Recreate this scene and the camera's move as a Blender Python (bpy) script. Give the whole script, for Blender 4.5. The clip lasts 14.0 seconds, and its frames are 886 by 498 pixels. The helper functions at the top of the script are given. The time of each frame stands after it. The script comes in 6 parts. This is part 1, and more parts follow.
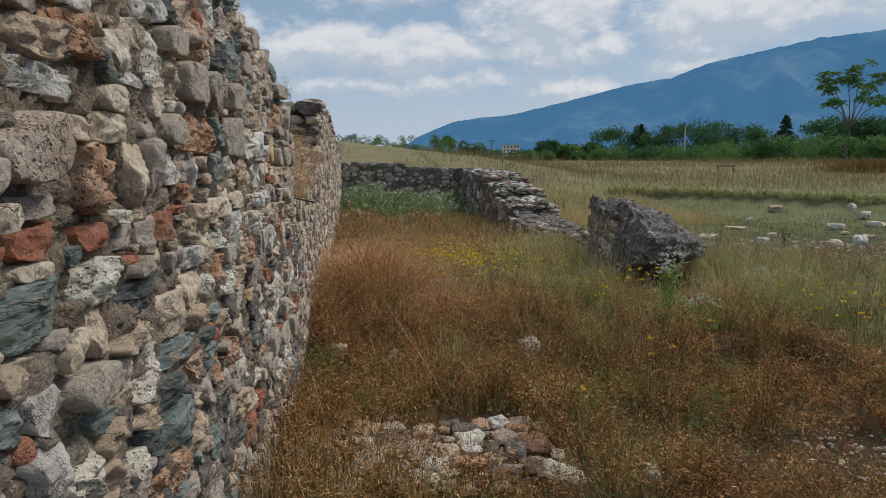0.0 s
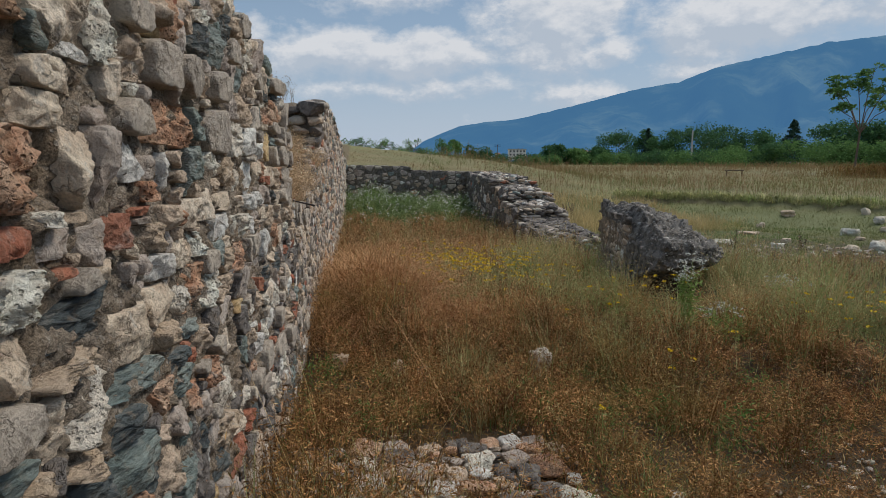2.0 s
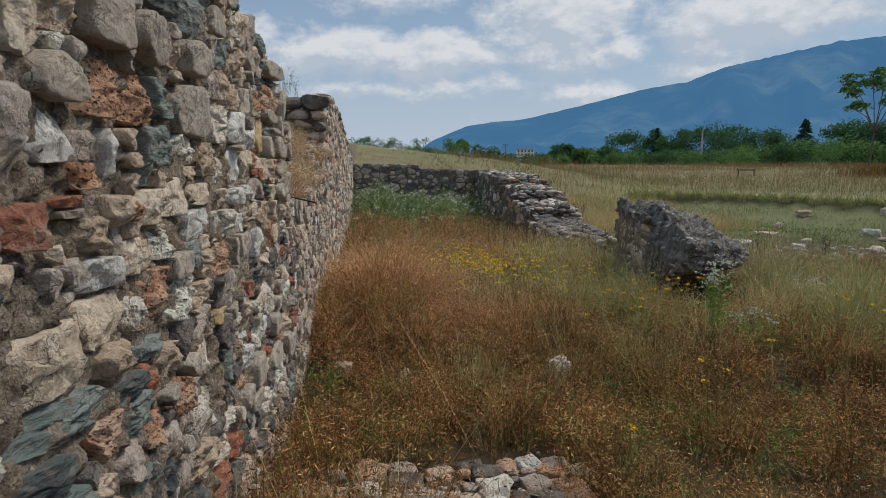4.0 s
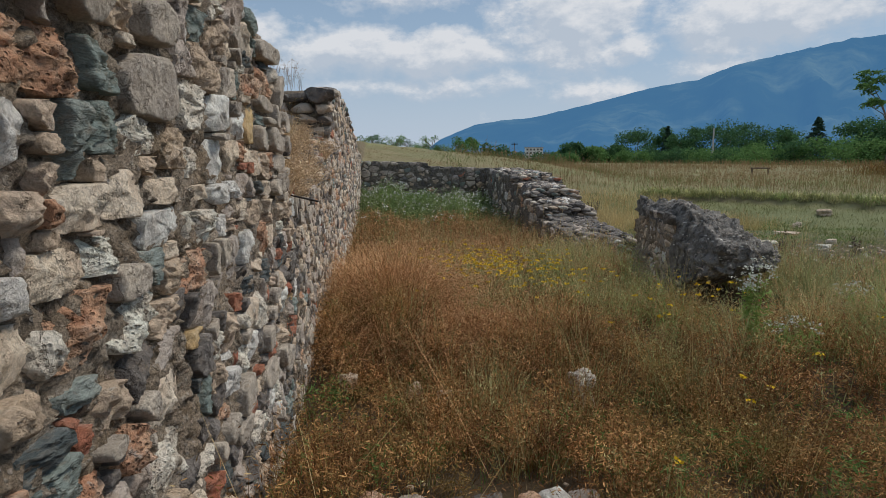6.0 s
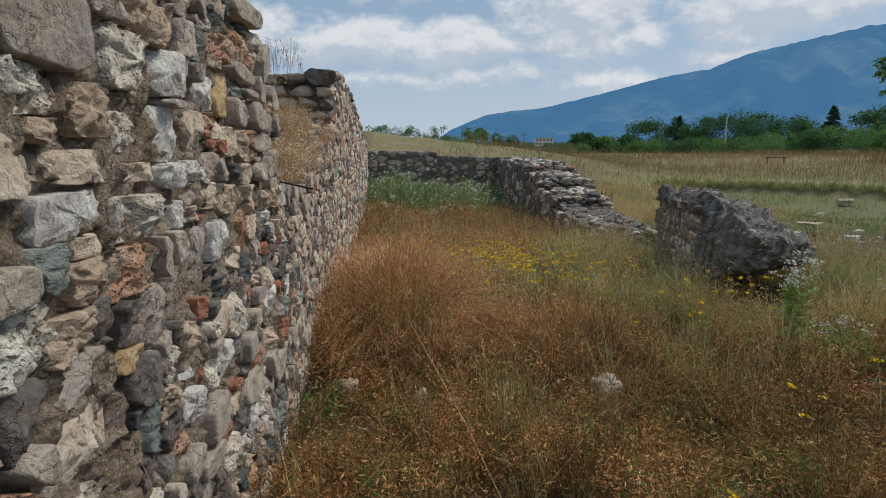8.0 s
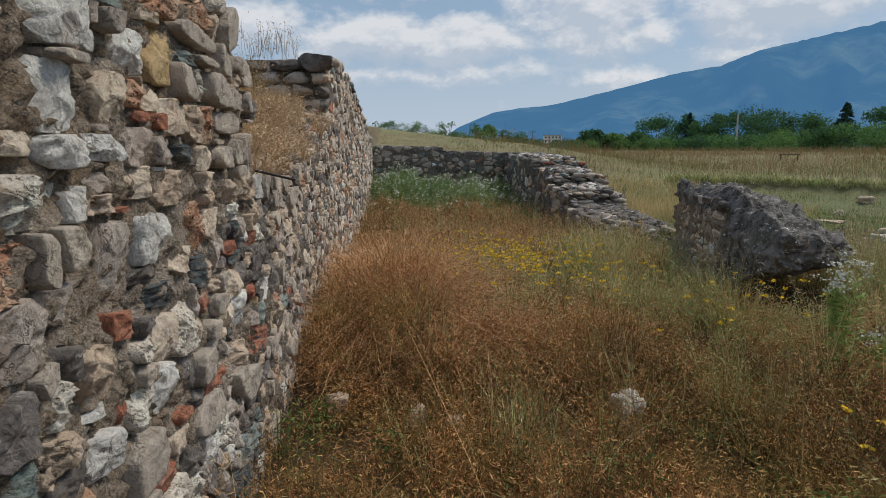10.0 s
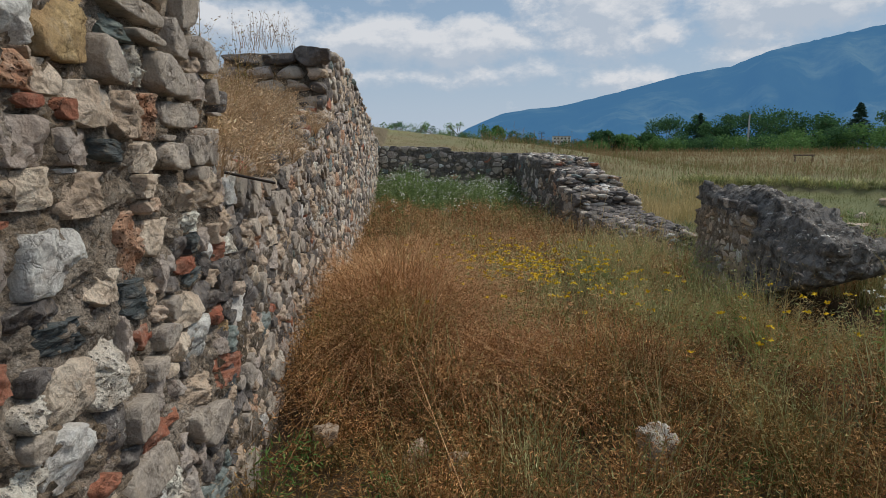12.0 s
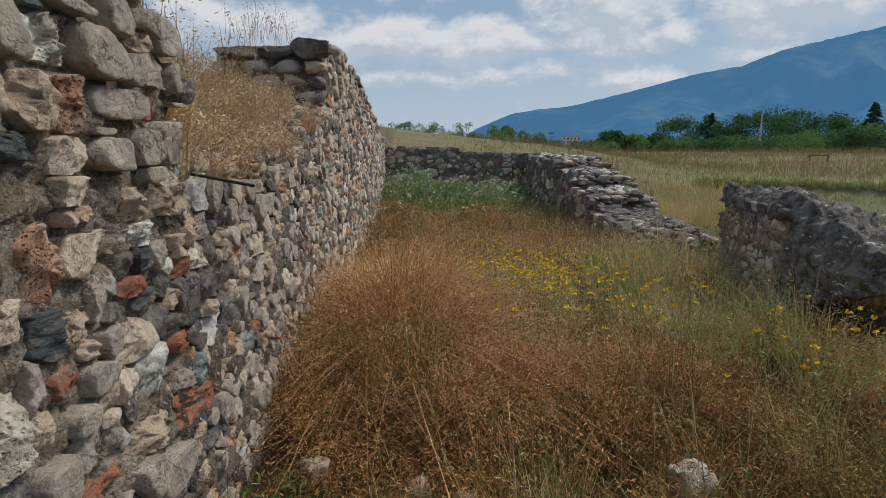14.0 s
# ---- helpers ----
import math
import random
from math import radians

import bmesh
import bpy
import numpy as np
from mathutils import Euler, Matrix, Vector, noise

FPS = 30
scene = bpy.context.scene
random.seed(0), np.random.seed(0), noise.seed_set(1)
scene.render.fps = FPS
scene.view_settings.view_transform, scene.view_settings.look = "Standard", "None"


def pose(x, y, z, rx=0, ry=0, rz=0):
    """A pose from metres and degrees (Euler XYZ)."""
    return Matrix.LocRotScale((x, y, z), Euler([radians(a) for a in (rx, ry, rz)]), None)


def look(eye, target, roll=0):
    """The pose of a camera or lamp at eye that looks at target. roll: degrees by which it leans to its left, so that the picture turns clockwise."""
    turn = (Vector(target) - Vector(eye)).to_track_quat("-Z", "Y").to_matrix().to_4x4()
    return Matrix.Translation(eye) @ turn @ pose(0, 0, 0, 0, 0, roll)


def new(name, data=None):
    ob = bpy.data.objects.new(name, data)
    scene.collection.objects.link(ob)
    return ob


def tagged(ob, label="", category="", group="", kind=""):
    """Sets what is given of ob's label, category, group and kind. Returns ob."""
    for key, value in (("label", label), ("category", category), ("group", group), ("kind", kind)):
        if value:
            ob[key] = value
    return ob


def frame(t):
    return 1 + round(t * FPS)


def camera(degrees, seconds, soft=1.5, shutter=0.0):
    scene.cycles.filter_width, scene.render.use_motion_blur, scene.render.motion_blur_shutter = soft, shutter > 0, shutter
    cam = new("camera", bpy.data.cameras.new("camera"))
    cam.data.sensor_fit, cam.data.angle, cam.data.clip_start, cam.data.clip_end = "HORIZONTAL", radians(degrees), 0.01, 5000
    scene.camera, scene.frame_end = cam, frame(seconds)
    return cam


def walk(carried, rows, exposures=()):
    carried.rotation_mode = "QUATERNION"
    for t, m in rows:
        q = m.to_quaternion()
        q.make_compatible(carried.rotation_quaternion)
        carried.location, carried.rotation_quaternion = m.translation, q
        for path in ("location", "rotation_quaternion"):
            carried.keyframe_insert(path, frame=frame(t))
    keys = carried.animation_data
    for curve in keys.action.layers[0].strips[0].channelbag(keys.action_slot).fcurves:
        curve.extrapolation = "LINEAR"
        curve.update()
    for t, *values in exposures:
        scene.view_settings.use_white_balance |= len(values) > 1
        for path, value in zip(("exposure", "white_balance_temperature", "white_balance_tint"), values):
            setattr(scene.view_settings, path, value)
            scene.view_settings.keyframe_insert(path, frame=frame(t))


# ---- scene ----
cam = camera(71.7, 14.0, soft=0.85)
PATH = [
    (0, (0.01, -0.016, 1.805), (0.278, 1.943, 1.508), -0.0),
    (0.5, (-0.003, 0.02, 1.786), (0.261, 1.98, 1.489), -0.1),
    (1, (-0.007, 0.098, 1.773), (0.253, 2.059, 1.479), -0.1),
    (1.5, (-0.002, 0.188, 1.781), (0.254, 2.151, 1.491), 0.0),
    (2, (0.039, 0.277, 1.777), (0.289, 2.241, 1.493), 0.1),
    (2.5, (0.061, 0.363, 1.761), (0.305, 2.328, 1.478), 0.1),
    (3, (0.065, 0.459, 1.75), (0.303, 2.424, 1.466), 0.1),
    (5.5, (0.053, 0.982, 1.704), (0.258, 2.951, 1.42), 0.1),
    (6, (0.071, 1.091, 1.701), (0.269, 3.06, 1.412), 0.1),
    (6.5, (0.078, 1.184, 1.685), (0.269, 3.153, 1.392), 0.1),
    (7, (0.09, 1.295, 1.669), (0.273, 3.264, 1.369), 0.0),
    (7.5, (0.105, 1.43, 1.65), (0.281, 3.398, 1.339), 0.0),
    (8, (0.121, 1.553, 1.643), (0.288, 3.521, 1.326), -0.1),
    (10.5, (0.231, 2.174, 1.572), (0.366, 4.142, 1.246), 0.0),
    (11, (0.248, 2.314, 1.576), (0.376, 4.283, 1.251), 0.0),
    (11.5, (0.255, 2.416, 1.563), (0.375, 4.385, 1.236), -0.0),
    (12, (0.275, 2.514, 1.563), (0.388, 4.485, 1.241), -0.1),
    (12.5, (0.281, 2.617, 1.566), (0.388, 4.589, 1.25), -0.1),
    (13, (0.301, 2.734, 1.568), (0.4, 4.706, 1.252), -0.1),
    (13.5, (0.313, 2.829, 1.565), (0.404, 4.802, 1.247), -0.1),
    (14, (0.32, 2.929, 1.552), (0.404, 4.901, 1.231), -0.1),
]
walk(cam, [(t, look(eye, target, roll)) for t, eye, target, roll in PATH], ((0.0, -0.13), (1.5, -0.19), (3.0, -0.18), (6.0, -0.13), (7.5, -0.09), (10.5, -0.13), (12.5, -0.18), (14.0, -0.16)))


# ---- world and light ----
SUN_EL, SUN_AZ = radians(52), radians(72)
world = bpy.data.worlds.new("sky")
scene.world = world
world.use_nodes = True


class Tree:
    """Small helper to write node trees: n() adds a node, wires its inputs and returns it."""

    def __init__(self, tree):
        self.t = tree
        self.t.nodes.clear()

    def n(self, kind, props=None, **inputs):
        node = self.t.nodes.new(kind)
        props = props or {}
        if "operation" in props:
            node.operation = props["operation"]
        if "use_clamp" in props:
            node.use_clamp = props["use_clamp"]
        if "clamp" in props:
            node.clamp = props["clamp"]
        if "data_type" in props:
            node.data_type = props["data_type"]
        if "blend_type" in props:
            node.blend_type = props["blend_type"]
        if "feature" in props:
            node.feature = props["feature"]
        for key, value in inputs.items():
            sock = node.inputs[int(key[1:])] if key[0] == "i" and key[1:].isdigit() else node.inputs[key.replace("_", " ")]
            if isinstance(value, bpy.types.NodeSocket):
                self.t.links.new(value, sock)
            else:
                sock.default_value = value
        return node

    def math(self, op, a, b=0.0, clamp=False):
        return self.n("ShaderNodeMath", {"operation": op, "use_clamp": clamp}, i0=a, i1=b).outputs[0]

    def remap(self, v, a, b, c=0.0, d=1.0):
        return self.n("ShaderNodeMapRange", {"clamp": True}, i0=v, i1=a, i2=b, i3=c, i4=d).outputs[0]

    def mix(self, fac, a, b, blend="MIX"):
        node = self.n("ShaderNodeMix", {"data_type": "RGBA", "blend_type": blend}, i0=fac, i6=a, i7=b)
        return node.outputs[2]

    def noise(self, vec, scale, detail=3.0, rough=0.55, out=0):
        return self.n("ShaderNodeTexNoise", None, Vector=vec, Scale=scale, Detail=detail, Roughness=rough).outputs[out]

    def ramp(self, fac, *stops):
        node = self.n("ShaderNodeValToRGB", None, i0=fac)
        els = node.color_ramp.elements
        while len(els) < len(stops):
            els.new(0.5)
        for el, (pos, col) in zip(els, stops):
            el.position, el.color = pos, (*col, 1)
        return node.outputs[0]


def build_sky():
    w = Tree(world.node_tree)
    sky = w.n("ShaderNodeTexSky")
    sky.sky_type, sky.sun_disc, sky.sun_elevation, sky.sun_rotation = "NISHITA", False, SUN_EL, SUN_AZ
    sky.dust_density, sky.air_density = 0.7, 1.0
    co = w.n("ShaderNodeTexCoord").outputs["Generated"]
    up = w.math("MAXIMUM", w.n("ShaderNodeSeparateXYZ", None, Vector=co).outputs[2], 0.0)

    def vec(op, a, b):
        return w.n("ShaderNodeVectorMath", {"operation": op}, i0=a, i1=b).outputs[0]

    def bank(at, az, el, wide, high, gain):
        """One cloud bank: where it stands (degrees), its spread and its weight."""
        az, el = radians(az), radians(el)
        d = vec("MULTIPLY", vec("SUBTRACT", at, (math.sin(az) * math.cos(el), math.cos(az) * math.cos(el), math.sin(el))), (1 / wide, 1 / wide, 1 / high))
        return w.remap(w.n("ShaderNodeVectorMath", {"operation": "LENGTH"}, i0=d).outputs["Value"], 1.25, 0.15, 0.0, gain)

    def thickness(at):
        """How thick the heaped clouds are in a direction: the banks in view and a loose cover over the rest."""
        flat = vec("MULTIPLY", at, (1, 1, 1.7))
        heap = w.math("ADD", w.math("MULTIPLY", w.noise(flat, 9.0, 10.0, 0.62), 1.9), w.math("MULTIPLY", w.noise(flat, 34.0, 6.0, 0.62), 0.4))
        cover = w.math("MULTIPLY", w.remap(w.noise(at, 2.6, 2.0, 0.5), 0.42, 0.62, 0.0, 0.6), w.remap(up, 0.25, 0.36))
        for b in ((6.0, 9.3, 0.115, 0.042, 1.0), (-3.5, 9.4, 0.19, 0.042, 0.9), (-15, 10.5, 0.2, 0.05, 0.9), (17.0, 12.4, 0.13, 0.078, 1.1), (22.0, 9.6, 0.07, 0.032, 0.8), (33.0, 11.8, 0.18, 0.068, 1.1),
                  (46.0, 12.5, 0.18, 0.07, 1.0), (19.5, 6.0, 0.16, 0.03, 0.55), (1.0, 13.9, 0.13, 0.03, 0.7), (29.0, 7.6, 0.16, 0.03, 0.5), (10.0, 7.0, 0.14, 0.03, 0.5), (-1.0, 6.5, 0.12, 0.02, 0.42)):
            cover = w.math("MAXIMUM", cover, bank(at, *b))
        return w.math("ADD", cover, w.math("SUBTRACT", heap, 1.04))

    d = thickness(co)
    lit = w.remap(w.math("SUBTRACT", d, thickness(vec("ADD", co, (0.008, -0.004, 0.016)))), -0.16, 0.26)
    mask = w.remap(d, 0.30, 0.72)
    haze = w.remap(up, 0.03, 0.24, 0.93, 0.50)
    clear = w.mix(haze, sky.outputs[0], w.mix(w.remap(up, 0.0, 0.2), (6.2, 7.2, 8.6, 1), (4.3, 6.0, 8.1, 1)))
    cloud = w.mix(lit, (6.1, 6.9, 8.0, 1), (9.2, 9.4, 9.8, 1))
    col = w.mix(w.math("MULTIPLY", mask, 0.92), clear, cloud)
    bg = w.n("ShaderNodeBackground", None, Color=col, Strength=0.085)
    out = w.n("ShaderNodeOutputWorld", None, Surface=bg.outputs[0])
    return out


build_sky()
sun = new("sun", bpy.data.lights.new("sun", "SUN"))
sun.data.energy, sun.data.angle, sun.data.color = 2.8, radians(18), (1.0, 0.93, 0.83)
sun.matrix_world = look((60 * math.sin(SUN_AZ) * math.cos(SUN_EL), 60 * math.cos(SUN_AZ) * math.cos(SUN_EL), 60 * math.sin(SUN_EL)), (0, 0, 0))


# ---- materials ----
def material(name, rough=0.9):
    m = bpy.data.materials.new(name)
    m.use_nodes = True
    t = Tree(m.node_tree)
    bsdf = t.n("ShaderNodeBsdfPrincipled", None, Roughness=rough)
    bsdf.inputs["Specular IOR Level"].default_value = 0.25
    t.n("ShaderNodeOutputMaterial", None, Surface=bsdf.outputs[0])
    return m, t, bsdf


def stone_material(name, a, b, c, rough=0.85, pits=0.0, layers=0.0, lichen=0.25, grain=60.0):
    """Weathered stone: two base tones, a stain colour, lichen spots, pits and bedding layers."""
    m, t, bsdf = material(name, rough)
    obj = t.n("ShaderNodeTexCoord").outputs["Object"]
    world_pos = t.n("ShaderNodeNewGeometry").outputs["Position"]
    rnd = t.n("ShaderNodeObjectInfo").outputs["Random"]
    isl = t.n("ShaderNodeNewGeometry").outputs["Random Per Island"]
    mixr = t.math("FRACT", t.math("ADD", rnd, isl))
    shift = t.n("ShaderNodeCombineXYZ", None, X=t.math("MULTIPLY", mixr, 37.0), Y=t.math("MULTIPLY", mixr, 11.0), Z=mixr).outputs[0]
    p = t.n("ShaderNodeVectorMath", {"operation": "ADD"}, i0=world_pos, i1=shift).outputs[0]
    if layers:
        p = t.n("ShaderNodeVectorMath", {"operation": "MULTIPLY"}, i0=p, i1=(1, 0.45, layers)).outputs[0]
    big = t.noise(p, 8.0, 5.0, 0.6)
    mid = t.noise(p, 17.0, 9.0, 0.68)
    fine = t.noise(p, grain, 6.0, 0.72)
    base = t.mix(t.remap(mixr, 0.0, 1.0), (*a, 1), (*b, 1))
    col = t.mix(t.remap(big, 0.42, 0.62), base, (*c, 1))
    # crevice shade put into the colour: mid and fine noise darken where they dip
    dark = t.mix(t.remap(mid, 0.44, 0.32, 0.0, 0.42), col, (0.065, 0.055, 0.045, 1))
    pale = t.mix(t.remap(mid, 0.55, 0.66, 0.0, 0.3), dark, (0.62, 0.57, 0.49, 1))
    col = t.mix(t.remap(fine, 0.45, 0.35, 0.0, 0.28), pale, (0.085, 0.072, 0.058, 1))
    if lichen:
        spot = t.noise(p, 11.0, 8.0, 0.74)
        col = t.mix(t.remap(spot, 0.60, 0.65, 0.0, min(0.9, lichen * 2.2)), col, (0.60, 0.575, 0.52, 1))
        spot2 = t.noise(p, 9.0, 8.0, 0.75, 1)
        col = t.mix(t.remap(t.n("ShaderNodeSeparateXYZ", None, Vector=spot2).outputs[1], 0.61, 0.67, 0.0, min(0.9, lichen * 2.0)), col, (0.04, 0.038, 0.033, 1))
    high = t.math("ADD", t.math("MULTIPLY", mid, 1.0), t.math("MULTIPLY", fine, 0.3))
    if pits:
        cell = t.n("ShaderNodeTexVoronoi", {"feature": "F1"}, Vector=p, Scale=70.0, Randomness=1.0).outputs["Distance"]
        hole = t.remap(cell, 0.16, 0.34)
        high = t.math("ADD", high, t.math("MULTIPLY", hole, pits))
        col = t.mix(t.math("MULTIPLY", t.math("SUBTRACT", 1.0, hole), 0.75 * min(1, pits)), col, (0.07, 0.055, 0.045, 1))
    speck = t.remap(t.noise(p, 130.0, 5.0, 0.7), 0.36, 0.64, 0.84, 1.12)
    col = t.mix(1.0, col, t.n("ShaderNodeCombineXYZ", None, X=speck, Y=speck, Z=speck).outputs[0], "MULTIPLY")
    # thin cracks with dirt in them
    warp = t.n("ShaderNodeVectorMath", {"operation": "ADD"}, i0=p, i1=t.n("ShaderNodeVectorMath", {"operation": "SCALE"}, i0=t.noise(p, 22.0, 4.0, 0.65, 1), Scale=0.11).outputs[0]).outputs[0]
    crack = t.n("ShaderNodeTexVoronoi", {"feature": "DISTANCE_TO_EDGE"}, Vector=warp, Scale=13.0).outputs["Distance"]
    line = t.math("MULTIPLY", t.remap(crack, 0.045, 0.0), t.remap(t.noise(p, 7.0, 3.0, 0.6), 0.50, 0.64))
    high = t.math("SUBTRACT", high, t.math("MULTIPLY", line, 0.45))
    col = t.mix(t.math("MULTIPLY", line, 0.45), col, (0.075, 0.058, 0.044, 1))
    dirt = t.noise(world_pos, 26.0, 8.0, 0.7)
    col = t.mix(t.remap(dirt, 0.53, 0.68, 0.0, 0.45), col, (0.34, 0.25, 0.165, 1))
    bump = t.n("ShaderNodeBump", None, Strength=1.0, Distance=0.03, Height=high)
    t.t.links.new(col, bsdf.inputs["Base Color"])
    t.t.links.new(bump.outputs[0], bsdf.inputs["Normal"])
    return m


STONE = {
    "cobble": stone_material("grey_river_cobble", (0.483, 0.419, 0.344), (0.644, 0.559, 0.454), (0.419, 0.364, 0.307), 0.75, lichen=0.15),
    "grey": stone_material("grey_limestone", (0.467, 0.414, 0.363), (0.622, 0.531, 0.461), (0.451, 0.368, 0.306)),
    "tan": stone_material("tan_limestone", (0.598, 0.456, 0.319), (0.684, 0.541, 0.420), (0.513, 0.400, 0.297)),
    "cream": stone_material("cream_limestone", (0.768, 0.643, 0.488), (0.838, 0.725, 0.586), (0.642, 0.506, 0.376)),
    "white": stone_material("pitted_white_travertine", (0.813, 0.742, 0.633), (0.840, 0.831, 0.720), (0.672, 0.588, 0.484), pits=0.35),
    "marble": stone_material("pale_grey_marble", (0.737, 0.709, 0.663), (0.840, 0.837, 0.773), (0.625, 0.590, 0.541), 0.65, lichen=0.12),
    "tufa": stone_material("orange_pitted_tufa", (0.611, 0.379, 0.243), (0.691, 0.500, 0.361), (0.531, 0.271, 0.160), pits=0.7, lichen=0.25),
    "boulder": stone_material("pinkish_white_pitted_boulder", (0.66, 0.55, 0.46), (0.74, 0.65, 0.56), (0.52, 0.40, 0.31), pits=0.3, lichen=0.12),
    "red": stone_material("red_fired_brick", (0.43, 0.135, 0.08), (0.48, 0.20, 0.12), (0.38, 0.17, 0.11), lichen=0.12),
    "ochre": stone_material("ochre_sandstone", (0.621, 0.414, 0.178), (0.598, 0.448, 0.241), (0.494, 0.333, 0.167), lichen=0.1),
    "green": stone_material("green_grey_schist", (0.230, 0.287, 0.259), (0.333, 0.368, 0.339), (0.172, 0.218, 0.207), 0.7, layers=2.0, lichen=0.2),
    "slate": stone_material("dark_blue_slate", (0.06, 0.072, 0.078), (0.10, 0.115, 0.115), (0.13, 0.155, 0.155), 0.6, layers=2.4, lichen=0.1),
    "black": stone_material("blackened_crust", (0.13, 0.122, 0.112), (0.24, 0.225, 0.205), (0.065, 0.06, 0.055), lichen=0.55),
    "dark": stone_material("black_lichened_stone", (0.17, 0.15, 0.135), (0.26, 0.235, 0.215), (0.10, 0.09, 0.085), lichen=0.4),
}


def mortar_material(name, tone):
    """Coarse lime mortar full of gravel."""
    m, t, bsdf = material(name, 0.95)
    p = t.n("ShaderNodeNewGeometry").outputs["Position"]
    big = t.noise(p, 3.0, 6.0, 0.65)
    mid = t.noise(p, 22.0, 10.0, 0.72)
    fine = t.noise(p, 90.0, 6.0, 0.75)
    cell = t.n("ShaderNodeTexVoronoi", {"feature": "F1"}, Vector=p, Scale=60.0)
    grit = t.n("ShaderNodeSeparateXYZ", None, Vector=cell.outputs["Color"])
    stone = t.math("MULTIPLY", t.remap(grit.outputs[1], 0.62, 0.66), t.remap(cell.outputs["Distance"], 0.42, 0.34))
    col = t.mix(t.remap(big, 0.38, 0.62), (tone[0], tone[1], tone[2], 1), (tone[0] * 0.74, tone[1] * 0.66, tone[2] * 0.56, 1))
    peb = t.ramp(grit.outputs[0], (0.0, (0.22, 0.20, 0.18)), (0.35, (0.36, 0.32, 0.27)), (0.6, (0.52, 0.46, 0.38)), (0.8, (0.42, 0.30, 0.22)), (1.0, (0.60, 0.57, 0.53)))
    col = t.mix(t.remap(mid, 0.54, 0.66, 0.0, 0.5), col, (0.60, 0.55, 0.48, 1))
    # shade of the hollows painted in: colour darkens where the bump runs low
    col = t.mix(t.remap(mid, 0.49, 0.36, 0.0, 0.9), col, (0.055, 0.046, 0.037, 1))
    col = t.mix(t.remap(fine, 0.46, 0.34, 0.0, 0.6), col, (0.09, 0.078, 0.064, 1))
    col = t.mix(t.math("MULTIPLY", stone, 0.7), col, peb)
    speck = t.remap(t.noise(p, 150.0, 6.0, 0.78), 0.37, 0.63, 0.5, 1.4)
    col = t.mix(1.0, col, t.n("ShaderNodeCombineXYZ", None, X=speck, Y=speck, Z=speck).outputs[0], "MULTIPLY")
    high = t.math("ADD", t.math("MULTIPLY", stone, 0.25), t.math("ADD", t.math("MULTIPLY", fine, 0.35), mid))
    bump = t.n("ShaderNodeBump", None, Strength=1.0, Distance=0.03, Height=high)
    t.t.links.new(col, bsdf.inputs["Base Color"])
    t.t.links.new(bump.outputs[0], bsdf.inputs["Normal"])
    return m


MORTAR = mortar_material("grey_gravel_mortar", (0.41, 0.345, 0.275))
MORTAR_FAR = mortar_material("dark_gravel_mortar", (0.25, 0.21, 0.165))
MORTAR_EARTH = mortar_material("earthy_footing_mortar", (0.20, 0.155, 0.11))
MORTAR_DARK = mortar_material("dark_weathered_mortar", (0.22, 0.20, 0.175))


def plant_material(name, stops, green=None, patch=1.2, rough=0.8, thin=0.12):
    """Stalks and leaves: a tone of its own for every blade, patches of another tone over the ground."""
    m, t, bsdf = material(name, rough)
    g = t.n("ShaderNodeNewGeometry")
    clump = t.remap(t.noise(g.outputs["Position"], patch * 5.5, 3.0, 0.6), 0.33, 0.67)
    tone = t.math("ADD", t.math("MULTIPLY", g.outputs["Random Per Island"], 0.5), t.math("MULTIPLY", clump, 0.5))
    col = t.ramp(tone, *stops)
    n = t.noise(g.outputs["Position"], patch, 3.0, 0.6)
    if green:
        col = t.mix(t.remap(n, 0.52, 0.66), col, (*green, 1))
    n2 = t.noise(g.outputs["Position"], patch * 4, 2.0, 0.6)
    col = t.mix(t.remap(n2, 0.40, 0.62, 0.0, 0.65), col, (stops[0][1][0], stops[0][1][1], stops[0][1][2], 1))
    t.t.links.new(col, bsdf.inputs["Base Color"])
    bsdf.inputs["Specular IOR Level"].default_value = 0.12
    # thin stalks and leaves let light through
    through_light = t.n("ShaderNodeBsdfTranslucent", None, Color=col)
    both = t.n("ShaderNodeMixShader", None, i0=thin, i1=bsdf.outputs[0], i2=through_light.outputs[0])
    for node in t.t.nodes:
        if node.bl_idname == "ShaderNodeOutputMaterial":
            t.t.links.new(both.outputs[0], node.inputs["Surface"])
    return m


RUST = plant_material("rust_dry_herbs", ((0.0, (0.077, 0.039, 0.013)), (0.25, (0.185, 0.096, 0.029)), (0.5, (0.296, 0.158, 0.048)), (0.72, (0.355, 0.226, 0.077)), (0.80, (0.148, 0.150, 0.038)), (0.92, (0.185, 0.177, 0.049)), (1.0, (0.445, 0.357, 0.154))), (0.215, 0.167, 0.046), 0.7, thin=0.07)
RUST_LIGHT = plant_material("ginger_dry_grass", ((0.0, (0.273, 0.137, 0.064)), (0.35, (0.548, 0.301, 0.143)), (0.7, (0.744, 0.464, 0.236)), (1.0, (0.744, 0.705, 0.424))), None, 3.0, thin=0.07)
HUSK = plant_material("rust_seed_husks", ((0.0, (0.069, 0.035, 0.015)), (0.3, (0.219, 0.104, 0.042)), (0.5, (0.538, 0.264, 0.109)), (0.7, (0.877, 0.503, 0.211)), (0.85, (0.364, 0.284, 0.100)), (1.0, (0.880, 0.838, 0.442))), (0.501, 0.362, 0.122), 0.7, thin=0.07)
